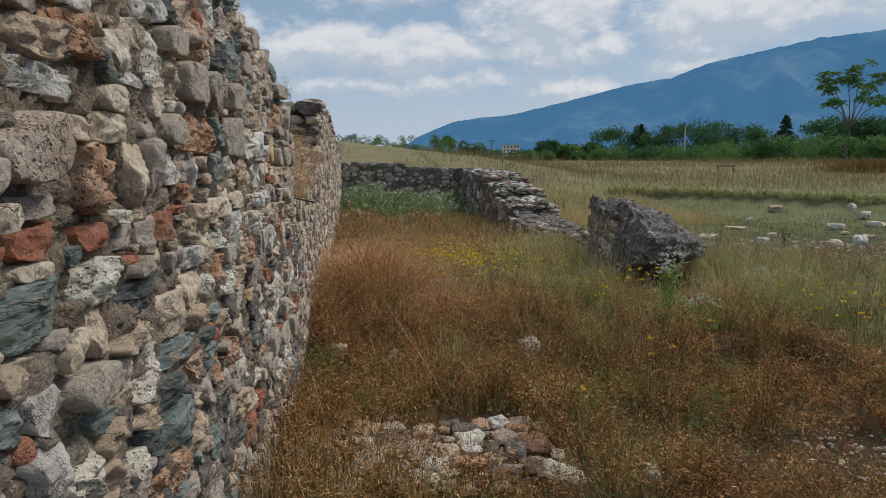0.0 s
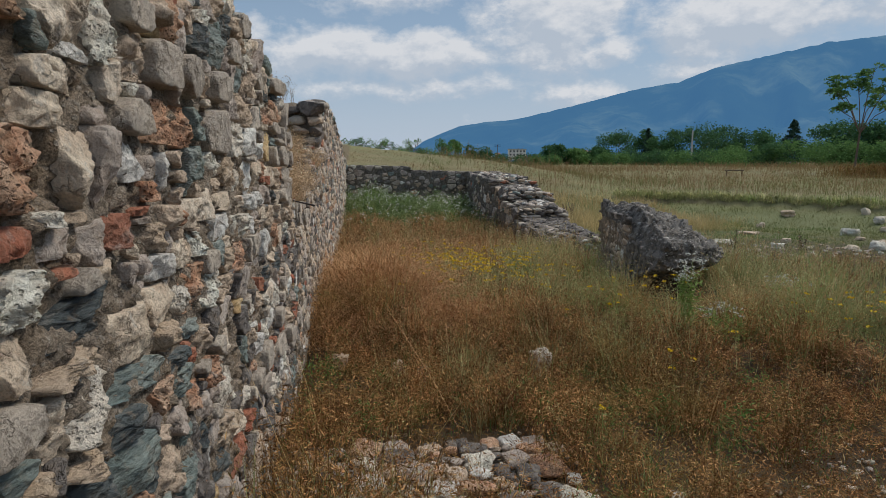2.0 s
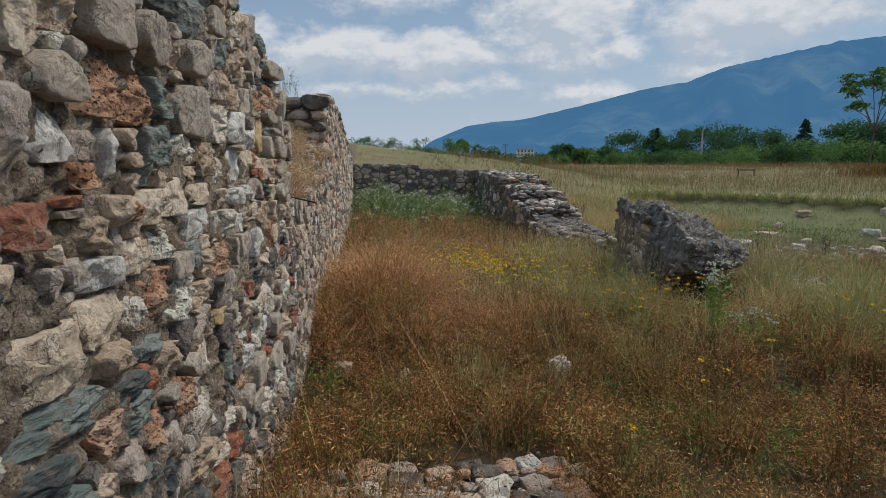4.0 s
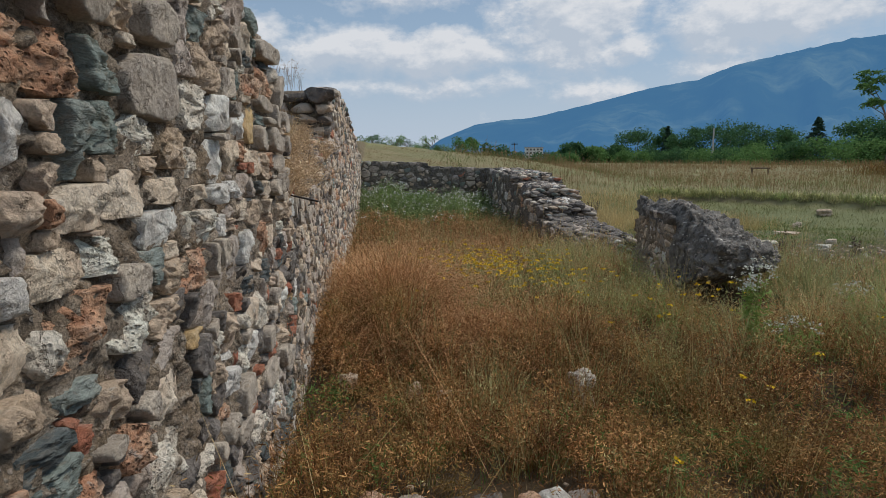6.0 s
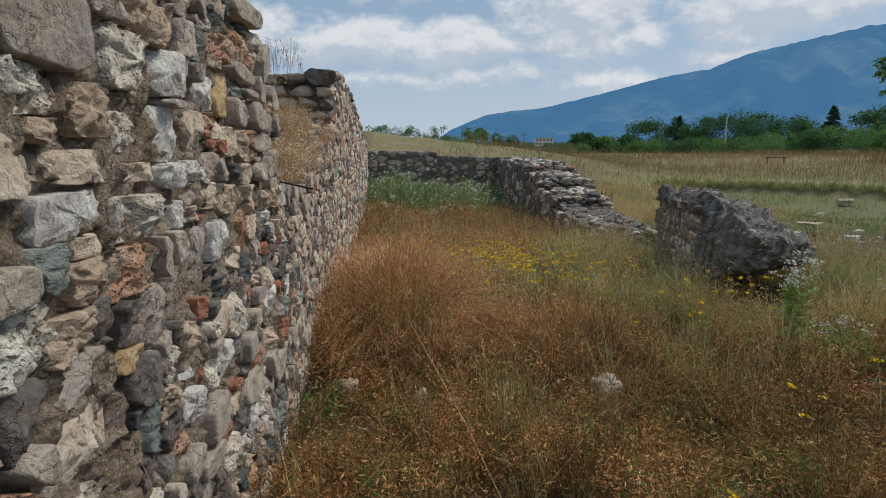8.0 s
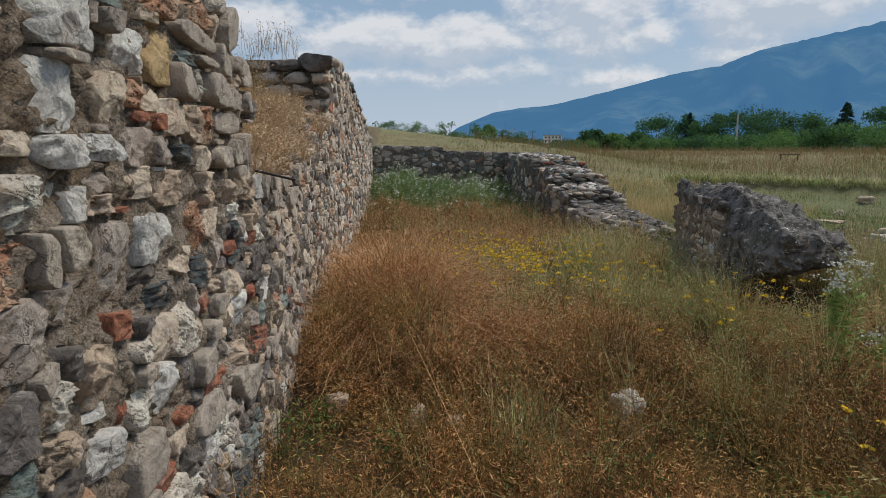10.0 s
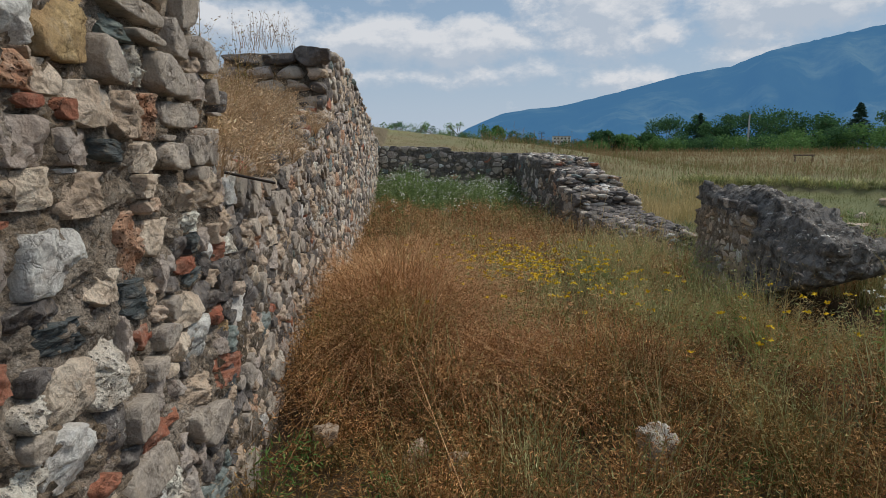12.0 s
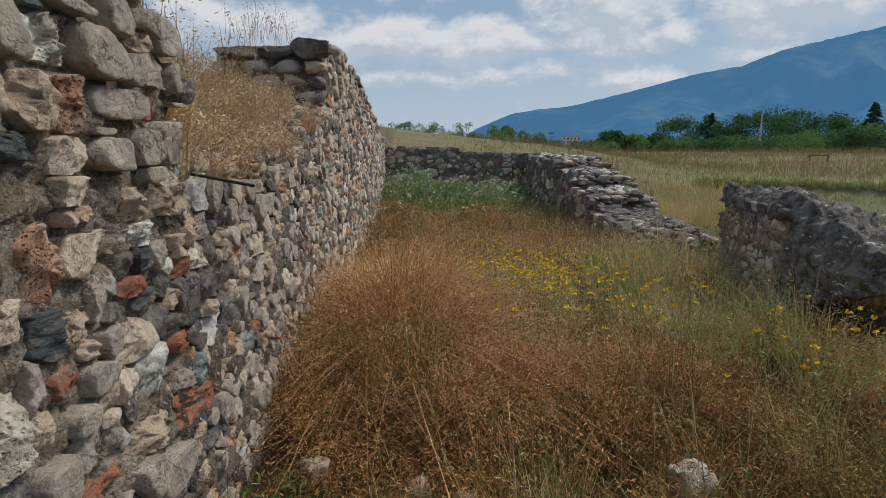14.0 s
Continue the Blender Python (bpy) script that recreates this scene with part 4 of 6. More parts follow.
stones = [(*pack.s[i], telling[i][1]) for i in range(len(telling))] + [(*f, radians(pack.rng.uniform(-18, 18))) for f in filler]
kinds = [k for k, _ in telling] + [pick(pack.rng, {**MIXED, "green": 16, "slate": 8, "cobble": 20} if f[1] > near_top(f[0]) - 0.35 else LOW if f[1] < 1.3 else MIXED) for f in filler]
lay_stones(wall_near, MAIN, stones, kinds, pack.rng, 0.014, 0.0095, lambda a, z, w, h: w * h > 0.0086 and z > 0.15 and a < 5.2, "small mixed stones packed in the mortar", 0.9, True, len(telling))

pack2 = Packing(23)
filler = pack2.fill(5.25, 9.0, -0.05, lambda v: mid_top(v) - 0.03, (0.13, 0.10, 0.08, 0.062, 0.048), 900, 1.35, 0.46)
lay_stones(wall_mid, MAIN, [(*f, radians(pack2.rng.uniform(-18, 18))) for f in filler], [pick(pack2.rng, BUFF) for _ in filler], pack2.rng, 0.012, 0.018,
           lambda a, z, w, h: w * h > 0.014, "small mixed stones packed in the mortar", 0.55)
edge_heap = Heap()
for i in range(150):
    a = pack2.rng.uniform(5.2, 9.0)
    o = -pack2.rng.uniform(0.02, 0.2) if i % 3 else -pack2.rng.uniform(0.1, 0.8)
    d = pack2.rng.uniform(0.05, 0.15)
    edge_heap.add(MAIN, pick(pack2.rng, BUFF), o, a, mid_top(a) + (0.69 * -o if o > -0.32 else 0.22 + (mid_back(a) - mid_top(a) - 0.22) * (-o - 0.32) / 0.68), d, d * 1.3, d * 0.7, pack2.rng.uniform(-25, 25), 0, 2, pack2.rng)
edge_heap.link("tumbled_stones", wall_mid, "small stones tumbled along the collapsed edge")
pack3 = Packing(31)
filler = pack3.fill(9.0, 20.3, 0.05, far_top, (0.15, 0.12, 0.095, 0.075), 1700, 1.42, 0.46)
lay_stones(wall_far, MAIN, [(*f, radians(pack3.rng.uniform(-14, 14))) for f in filler], [pick(pack3.rng, BUFF) for _ in filler], pack3.rng, 0.016, 0.026,
           lambda a, z, w, h: w * h > 0.026 and a < 12, "coursed mixed stones packed in mortar", 0.62)
far_heap = Heap()
for i in range(60):
    a = 9.1 + i * 0.19
    far_heap.add(MAIN, pick(pack3.rng, DARKER), -0.12 + pack3.rng.uniform(-0.05, 0.05), a, far_top(a) + 0.02, 0.34, 0.24, 0.14, pack3.rng.uniform(-10, 10), 0, 2, pack3.rng)
far_heap.link("cap_stones", wall_far, "dark weathered stones along the wall top")

# end face of the far length, where rounded cobbles lie in courses under thick cap slabs
END = Face((-0.55, 8.95, 0), (-1, 0, 0), (0, -1, 0))
rng_end = random.Random(5)
z = 1.66
for course in range(5):
    a, hh = -0.02, rng_end.uniform(0.125, 0.16)
    while a < 0.95:
        w = rng_end.uniform(0.17, 0.31)
        set_stone(wall_far, END, rng_end.choice(("cobble", "cobble", "grey", "tan", "dark")), rng_end.uniform(-0.03, 0.03), a + w / 2, z + hh / 2, 0.24, w, hh, rng_end.uniform(-5, 5), 0, 3, rng_end)
        a += w * 0.98
    z += hh
for a, w, h in ((0.10, 0.36, 0.19), (0.46, 0.40, 0.13), (0.82, 0.36, 0.12)):
    set_stone(wall_far, END, "dark", 0.0, a, z + h / 2 - 0.01, 0.34, w, h, rng_end.uniform(-4, 4), 0, 4, rng_end, "cap_slab")

# back wall and the broken cross wall that closes the room on its east side
BACK = Face((-0.7, 20.0, 0), (1, 0, 0), (0, -1, 0))
back_top = interp(((0.0, 1.62), (2.05, 1.58), (2.1, 1.46), (4.3, 1.40)))
wall_back = wall_core("wall_5", BACK, 0.0, 4.3, 0.06, lambda a: ((0.02, -0.2), (0.0, back_top(a)), (-0.8, back_top(a)), (-0.8, -0.2)), (30, 12, 3), MORTAR_DARK, 0.04, 4.0)
tagged(wall_back, "low back wall of dark weathered stone courses", "wall", kind="structure")
pack4 = Packing(41)
filler = pack4.fill(0.05, 4.15, 0.1, back_top, (0.20, 0.16, 0.125, 0.10, 0.075), 700, 1.45, 0.47)
lay_stones(wall_back, BACK, [(*f, radians(pack4.rng.uniform(-6, 6))) for f in filler], [pick(pack4.rng, DARKER) for _ in filler], pack4.rng, 0.02, 0.026,
           lambda a, z, w, h: w * h > 0.02, "small dark stones between the courses", 1.5, False)
for i in range(17):
    a = 0.1 + i * 0.255
    set_stone(wall_back, BACK, "dark", -0.2, a, back_top(a) + 0.01, 0.5, pack4.rng.uniform(0.24, 0.34), 0.07, pack4.rng.uniform(-3, 3), 0, 2, pack4.rng, "cap_slab")

EAST = Face((3.35, 0, 0), (0, 1, 0), (-1, 0, 0))
east_top = interp(((10.9, 0.05), (11.2, 0.34), (12.4, 0.42), (13.65, 0.46), (13.75, 0.74), (14.75, 0.80), (14.85, 1.05), (16.3, 1.10), (16.4, 1.30), (20.4, 1.40)))


def east_line(a):
    t = east_top(a)
    d = 1.25 + 0.15 * noise.noise(Vector((a * 1.3, 4, 4)))
    return ((0.03, -0.3), (0.0, t), (-0.6, t + 0.04), (-d, t - 0.12), (-d, -0.5))


wall_east = wall_core("wall_6", EAST, 10.6, 20.4, 0.06, east_line, (24, 10, 10, 8), MORTAR_DARK, 0.06, 3.5)
tagged(wall_east, "broken wall stepping down in weathered stone slabs", "wall", kind="structure")
pack5 = Packing(43)
filler = pack5.fill(10.9, 20.0, 0.0, east_top, (0.24, 0.19, 0.15, 0.12), 500, 1.3, 0.47)
lay_stones(wall_east, EAST, [(*f, radians(pack5.rng.uniform(-8, 8))) for f in filler], [pick(pack5.rng, DARKER) for _ in filler], pack5.rng, 0.02, 0.026,
           lambda a, z, w, h: w * h > 0.03, "small dark stones between the courses", 1.5, False)
# slabs and lumps lying on the stepped top, the pale ones catching the light
top_heap = Heap()
for i in range(800):
    a = pack5.rng.uniform(11.0, 20.0) if i % 3 else pack5.rng.uniform(11.4, 16.4)
    o = -pack5.rng.uniform(0.17, 1.2)
    hgt = pack5.rng.uniform(0.03, 0.07)
    k = pick(pack5.rng, {"dark": 50, "grey": 26, "marble": 9, "white": 6, "tan": 6, "green": 4} if a > 13.7 else {"dark": 10, "grey": 1})
    top_heap.add(EAST, k, o, a, east_top(a) + 0.01 + hgt * 0.3 - (0.12 if o < -1 else 0), pack5.rng.uniform(0.07, 0.22), pack5.rng.uniform(0.08, 0.24), hgt * 1.5, pack5.rng.uniform(-18, 18), pack5.rng.uniform(-60, 60), 2, pack5.rng)
STEP = Face((3.35, 0, 0), (1, 0, 0), (0, -1, 0))
for a0, z0, z1 in ((13.66, 0.3, 0.74), (14.76, 0.74, 1.02), (16.3, 1.05, 1.27), (11.15, 0.0, 0.32)):
    for i in range(60):
        w = pack5.rng.uniform(0.09, 0.24)
        top_heap.add(STEP, pick(pack5.rng, DARKER), -a0 + pack5.rng.uniform(-0.05, 0.05), pack5.rng.uniform(0.0, 1.2), pack5.rng.uniform(z0, z1), 0.2, w * 1.2, w * 0.42, pack5.rng.uniform(-8, 8), 0, 2, pack5.rng)
top_heap.link("loose_slabs", wall_east, "weathered slabs and lumps lying on the broken wall")


# ---- fallen masonry, footing and loose stones ----
def masonry_block():
    """A thick overhanging lump of the east wall, hollowed at its foot and black with lichen."""
    bm = bmesh.new()
    for co in ((3.88, 9.9, 1.08), (3.86, 8.5, 1.11), (4.40, 9.7, 1.02), (4.20, 8.35, 1.03), (3.58, 7.05, 0.80), (3.47, 7.15, 0.5), (4.86, 7.95, 0.60),
               (4.66, 7.75, 0.44), (5.2, 9.2, 0.5), (3.56, 7.7, 0.0), (3.92, 9.9, -0.15), (5.0, 9.6, -0.25), (4.0, 8.5, -0.2)):
        bm.verts.new(co)
    bmesh.ops.convex_hull(bm, input=bm.verts)
    bmesh.ops.triangulate(bm, faces=bm.faces)
    for _ in range(6):
        long = [e for e in bm.edges if e.calc_length() > 0.045]
        if not long:
            break
        bmesh.ops.subdivide_edges(bm, edges=long, cuts=1)
        bmesh.ops.triangulate(bm, faces=bm.faces)
    bm.normal_update()
    shift = {}
    for v in bm.verts:
        p = v.co
        q = Vector((p.x, p.y, p.z * 2.2))
        d = 0.06 * noise.fractal(q * 1.8, 1.0, 2.0, 3) + 0.045 * noise.noise(q * 5.0) + 0.035 * noise.noise(q * 11.0) + 0.028 * noise.noise(q * 24.0) + 0.075 * (0.45 - abs(noise.noise(Vector((p.x * 2.2, p.y * 2.2, p.z * 9 + p.x * 2))))) + 0.04 * noise.noise(Vector((p.x * 5, p.y * 5, p.z * 24)))
        shift[v] = v.normal * (d * (0.35 if v.normal.x < -0.6 else 1.2))
    for v, s in shift.items():
        v.co += s
    for v in bm.verts:
        under = smooth_step(0.52 - v.co.z, 0.0, 0.45) * 0.5
        v.co.x += (3.75 - v.co.x) * under * (1 if v.co.x > 3.75 else 0)
        v.co.y += (8.9 - v.co.y) * under * (1 if v.co.y < 8.9 else 0) * 0.8
    me = bpy.data.meshes.new("fallen_masonry_block")
    bm.to_mesh(me)
    bm.free()
    me.materials.append(STONE["black"])
    me.materials.append(MORTAR)
    for p in me.polygons:
        p.material_index = 1 if p.normal.x < -0.55 and p.center.z < 0.9 and p.center.y > 8.3 else 0
    me.shade_smooth()
    ob = tagged(new("fallen_masonry_block", me), "massive overhanging lump of broken wall, black with lichen", "ruin")
    rng = random.Random(3)
    side = Face((3.685, 8.7, 0), (0.17, 0.985, 0), (-0.985, 0.17, 0))
    p = Packing(8)
    filler = p.fill(-0.28, 1.05, 0.05, lambda v: 1.0, (0.15, 0.12, 0.095, 0.07), 420, 1.4, 0.45)
    kinds = [pick(rng, {"dark": 12, "grey": 2} if f[1] > 0.86 else {"tan": 8, "grey": 5, "cream": 8, "marble": 5, "dark": 2}) for f in filler]
    lay_stones(ob, side, [(*f, radians(rng.uniform(-12, 12))) for f in filler], kinds, rng, 0.02, 0.02, lambda a, z, w, h: w * h > 0.01, "small stones in the broken side", 0.22)
    top = Heap()
    strew(top, ob, 950, {"black": 12, "dark": 10, "grey": 5, "marble": 3}, 0.036, rng, 0.22, lambda p: (p.normal.x > -0.6 or p.center.y < 8.3) and p.center.z > 0.1)
    strew(top, ob, 620, {"grey": 8, "marble": 3, "white": 3, "black": 13, "dark": 13}, 0.046, rng, 0.22, lambda p: p.normal.z > 0.25)
    top.link("stone_crust", ob, "small lichened stones in the broken face")
    return ob


masonry_block()

FLAT = Face((0, 0, 0), (0, 1, 0), (1, 0, 0))


def footing():
    """The low worn footing that crosses the grass in front of the tall wall."""
    rng = random.Random(17)
    bm = bmesh.new()
    bmesh.ops.create_grid(bm, x_segments=60, y_segments=40, size=1)
    for v in bm.verts:
        u, w = v.co.x, v.co.y
        x, y = 0.42 + u * 0.94, 3.62 + w * 0.50
        r = max(abs(u), abs(w)) ** 3
        z = float(land(x, y)) + 0.015 * (1 - r) - 0.06 * r + 0.07 * noise.fractal(Vector((x * 5, y * 5, 1)), 1, 2, 5)
        v.co = (x + 0.08 * noise.noise(Vector((w * 3, 1, 0))), y + 0.08 * noise.noise(Vector((u * 3, 5, 0))), z)
    me = bpy.data.meshes.new("rubble_footing")
    bm.to_mesh(me)
    bm.free()
    me.materials.append(MORTAR_EARTH)
    me.shade_smooth()
    ob = tagged(new("rubble_footing", me), "worn low footing of mortared rubble sunk in dry grass", "ruin")
    p = Packing(19)
    for x, y, w, h in p.fill(-0.42, 1.24, 3.2, lambda v: 4.08, (0.17, 0.13, 0.10, 0.075, 0.055, 0.04), 330, 1.1, 0.44):
        e = max(abs((x - 0.42) / 0.95), abs((y - 3.62) / 0.5))
        if rng.random() < 0.30 * e:
            continue
        z = float(land(x, y)) + 0.045 * (1 - e ** 3) + 0.006
        set_stone(ob, FLAT, pick(rng, {"white": 2, "grey": 8, "marble": 2, "tan": 7, "cream": 2, "tufa": 5, "dark": 7}), x, y, z, w, h, min(w, h) * 0.55, rng.uniform(-20, 20), rng.uniform(-25, 25), 3, rng)
    grit = Heap()
    for _ in range(220):
        x, y, d = rng.gauss(0.42, 0.42), rng.gauss(3.62, 0.2), rng.uniform(0.012, 0.05)
        grit.add(FLAT, pick(rng, {"white": 2, "grey": 5, "tan": 5, "cream": 2, "dark": 5}), x, y, float(land(x, y)) + 0.03, d, d * 1.3, d * 0.8, rng.uniform(-30, 30), rng.uniform(0, 90), 2, rng)
    grit.link("grit", ob, "small pale grit between the footing stones")
    return ob


footing()


def loose_stone(label, kind, x, y, wide, deep, high, lift=0.35, seed=0, group=""):
    rng = random.Random(seed)
    me = rng.choice(SHAPES[STYLE[kind], 4]).copy()
    me.materials.clear()
    me.materials.append(STONE[kind])
    ob = new("boulder", me)
    ob.matrix_basis = Matrix.Translation((x, y, float(land(x, y)) + high * (lift - 0.05))) @ Matrix.Rotation(rng.uniform(0, 6), 4, "Z") @ Matrix.Diagonal((wide / 2, deep / 2, high / 2, 1))
    return tagged(ob, label, "stone", group)


loose_stone("white limestone lump half hidden in the rust grass", "white", 1.62, 5.62, 0.18, 0.2, 0.36, 0.51, 1)
loose_stone("pale pitted stone sunk in dry grass beside the wall", "tan", -0.20, 5.85, 0.15, 0.12, 0.15, 0.85, 2)
loose_stone("small pale stone in dry grass", "tan", 0.28, 5.68, 0.19, 0.12, 0.26, 0.36, 3)
loose_stone("small pale rounded stone in dry grass", "cream", 0.53, 5.68, 0.15, 0.12, 0.24, 0.36, 4)
loose_stone("pale slab in the path beside the grass", "marble", 1.75, 3.25, 0.22, 0.1, 0.07, 0.3, 5)
for i, (x, y, s, h) in enumerate(((7.5, 12.3, 0.75, 0.35), (8.6, 11.1, 0.35, 0.15), (16.0, 21.8, 0.8, 0.4), (14.3, 16.6, 0.8, 0.4), (15.3, 17.6, 0.35, 0.2), (13.4, 19.5, 0.45, 0.3),
                                  (11.5, 12.6, 0.6, 0.35), (10.6, 12.3, 0.5, 0.2), (12.6, 13.6, 0.5, 0.25), (17.6, 19.2, 0.6, 0.35), (17.0, 18.0, 0.9, 0.3), (12.2, 21.5, 0.4, 0.25),
                                  (9.2, 12.8, 0.4, 0.2), (10.1, 13.8, 0.35, 0.2), (13.2, 15.1, 0.4, 0.15), (9.9, 8.9, 0.3, 0.2), (18.3, 20.6, 0.5, 0.4), (11.0, 16.5, 0.9, 0.12))):
    loose_stone("pale limestone boulder lying in the excavated field", ("white", "cream", "tan")[i % 3], x, y, s * 0.72, s * 0.55, h * 0.8, 0.3, 20 + i, "pale stones of the field")

gravel = Heap()
rng_gravel = random.Random(77)
for i in range(330):
    if i < 190:
        x, y = rng_gravel.uniform(6.5, 12.5), rng_gravel.gauss(11.5, 0.9)
    else:
        x, y = rng_gravel.gauss(3.3, 0.35), rng_gravel.gauss(3.3, 0.4)
    s = rng_gravel.uniform(0.03, 0.12) if i < 190 else rng_gravel.uniform(0.015, 0.05)
    gravel.add(FLAT, pick(rng_gravel, {"white": 4, "cream": 4, "grey": 5, "tan": 3}), x, y, float(land(x, y)) + s * 0.2, s, s, s * 0.6, 0, rng_gravel.uniform(0, 180), 2, rng_gravel)
gravel.link("rubble_scatter", None, "scattered pale rubble along the worn track").update_tag()
bpy.data.objects["rubble_scatter"]["category"] = "rubble"


def iron_rod():
    bm = bmesh.new()
    m = look((-0.70, 5.02, 1.52), (-0.42, 5.62, 1.40))
    bmesh.ops.create_cone(bm, cap_ends=True, segments=8, radius1=0.007, radius2=0.006, depth=0.66, matrix=Matrix.Translation((-0.53, 5.36, 1.455)) @ m.to_quaternion().to_matrix().to_4x4())
    me = bpy.data.meshes.new("iron_rod")
    bm.to_mesh(me)
    bm.free()
    me.materials.append(IRON)
    return tagged(new("iron_rod", me), "thin black iron rod sticking out of the rubble wall", "rod")


iron_rod()


# ---- plants ----
class Sward:
    """Collects blades, seed heads and leaves for one joined mesh."""

    def __init__(self, seed):
        self.r = np.random.default_rng(seed)
        self.v, self.q, self.t, self.n = [], [], [], 0

    def blades(self, x, y, z, height, width, lean=0.25, bend=0.35, phi=None):
        """Three-piece bent blades from the given roots. Returns their curves for seed heads."""
        r, n = self.r, len(x)
        phi = r.uniform(0, 2 * np.pi, n) if phi is None else phi + r.normal(0, 0.5, n)
        ln = np.abs(r.normal(0, lean, n))
        bd = np.abs(r.normal(0, bend, n))
        out = np.stack([np.cos(phi), np.sin(phi), np.zeros(n)], -1)
        psi = phi + r.uniform(0.8, 2.3, n)
        side = np.stack([np.cos(psi), np.sin(psi), np.zeros(n)], -1)
        root = np.stack([x, y, z], -1)

        def curve(t):
            t = np.asarray(t)[..., None]
            up = height[:, None] * (t - 0.35 * bd[:, None] * t * t)
            return root + out * height[:, None] * (ln[:, None] * t + bd[:, None] * t * t) + np.array([0, 0, 1.0]) * up

        rows = []
        for t, w in ((0.0, 0.9), (0.42, 1.0), (0.78, 0.65)):
            c = curve(np.full(n, t))
            rows += [c - side * (width * w / 2)[:, None], c + side * (width * w / 2)[:, None]]
        rows.append(curve(np.ones(n)))
        v = np.stack(rows, 1)
        b = self.n + np.arange(n)[:, None] * 7
        self.v.append(v.reshape(-1, 3))
        self.q.append(np.concatenate([b + np.array([0, 1, 3, 2]), b + np.array([2, 3, 5, 4])]))
        self.t.append(b + np.array([4, 5, 6]))
        self.n += n * 7
        return curve

    def flakes(self, c, length, width, droop=-0.3):
        """Small pointed flakes (husks, leaflets, petals) at the given places."""
        r, n = self.r, len(c)
        d = r.normal(0, 1, (n, 3))
        d[:, 2] = d[:, 2] * 0.6 + droop
        d /= np.linalg.norm(d, axis=1)[:, None]
        s = np.cross(d, r.normal(0, 1, (n, 3)))
        s /= np.linalg.norm(s, axis=1)[:, None] + 1e-9
        l, w = np.asarray(length)[..., None] * np.ones((n, 1)), np.asarray(width)[..., None] * np.ones((n, 1))
        v = np.stack([c - d * l / 2, c + s * w / 2, c + d * l / 2, c - s * w / 2], 1)
        b = self.n + np.arange(n)[:, None] * 4
        self.v.append(v.reshape(-1, 3))
        self.q.append(b + np.array([0, 1, 2, 3]))
        self.n += n * 4

    def link(self, name, mat, label, category="grass", kind="stuff", parent=None):
        tris = np.concatenate(self.t) if self.t else None
        ob = new(name, mesh_arrays(name, np.concatenate(self.v), np.concatenate(self.q), tris, [mat]))
        ob.parent = parent
        return tagged(ob, label, "" if parent else category, kind=kind)


def field_noise(x, y, s, o=0.0):
    return np.array([noise.noise((a * s + o, b * s - o, o)) for a, b in zip(x, y)])


def scatter(r, n, x0, x1, y0, y1):
    x, y = r.uniform(x0, x1, n), r.uniform(y0, y1, n)
    ok = ~((x > 3.35) & (x < 4.7) & (y > 7.0) & (y < 9.9))
    ok &= ~((x > 3.35) & (x < 4.6) & (y > 11.5) & (y < 20.6))
    ok &= (x > -0.5) | (y > 20.8)
    ok &= ~((y > 19.95) & (y < 20.85) & (x < 3.6))
    foot = (np.abs(x - 0.42) < 0.90) & (np.abs(y - 3.64) < 0.42)
    ok &= ~foot | (r.uniform(0, 1, n) < 0.08 + 0.5 * sstep(np.abs(x - 0.42) / 0.90, 0.55, 1.0))
    ok &= (x < 4.8) | (x + y < 16.6 + 0.8 * np.sin(x * 2.3 + y) + r.normal(0, 0.35, n))
    track = np.hypot((x - 3.3) / 0.6, (y - 3.3) / 0.5) < 1
    ok &= ~track | (r.uniform(0, 1, n) < 0.08)
    return x[ok], y[ok]


def bush_plan(seed, gap):
    """Herb plants, each a rounded crown: place, spread and height factor, roughly a step apart."""
    r = np.random.default_rng(seed)
    gx2, gy2 = np.meshgrid(np.arange(-0.6, 11.6, gap), np.arange(2.0, 17.0, gap))
    n = gx2.size
    return np.stack([gx2.ravel() + r.normal(0, gap * 0.33, n), gy2.ravel() + r.normal(0, gap * 0.33, n), gap * r.uniform(0.42, 0.86, n), r.uniform(0.45, 1.12, n)], -1)


BUSHES = bush_plan(99, 0.40)


def bush_dome(x, y):
    """How high the herbs stand: rounded crowns that crowd each other, with hollows between."""
    out = np.zeros(len(x))
    for bx, by, r, tall in BUSHES:
        near = np.nonzero((np.abs(x - bx) < r) & (np.abs(y - by) < r))[0]
        if len(near):
            q = ((x[near] - bx) ** 2 + (y[near] - by) ** 2) / (r * r)
            out[near] = np.maximum(out[near], np.sqrt(np.clip(1 - q, 0, 1)) * tall)
    return out


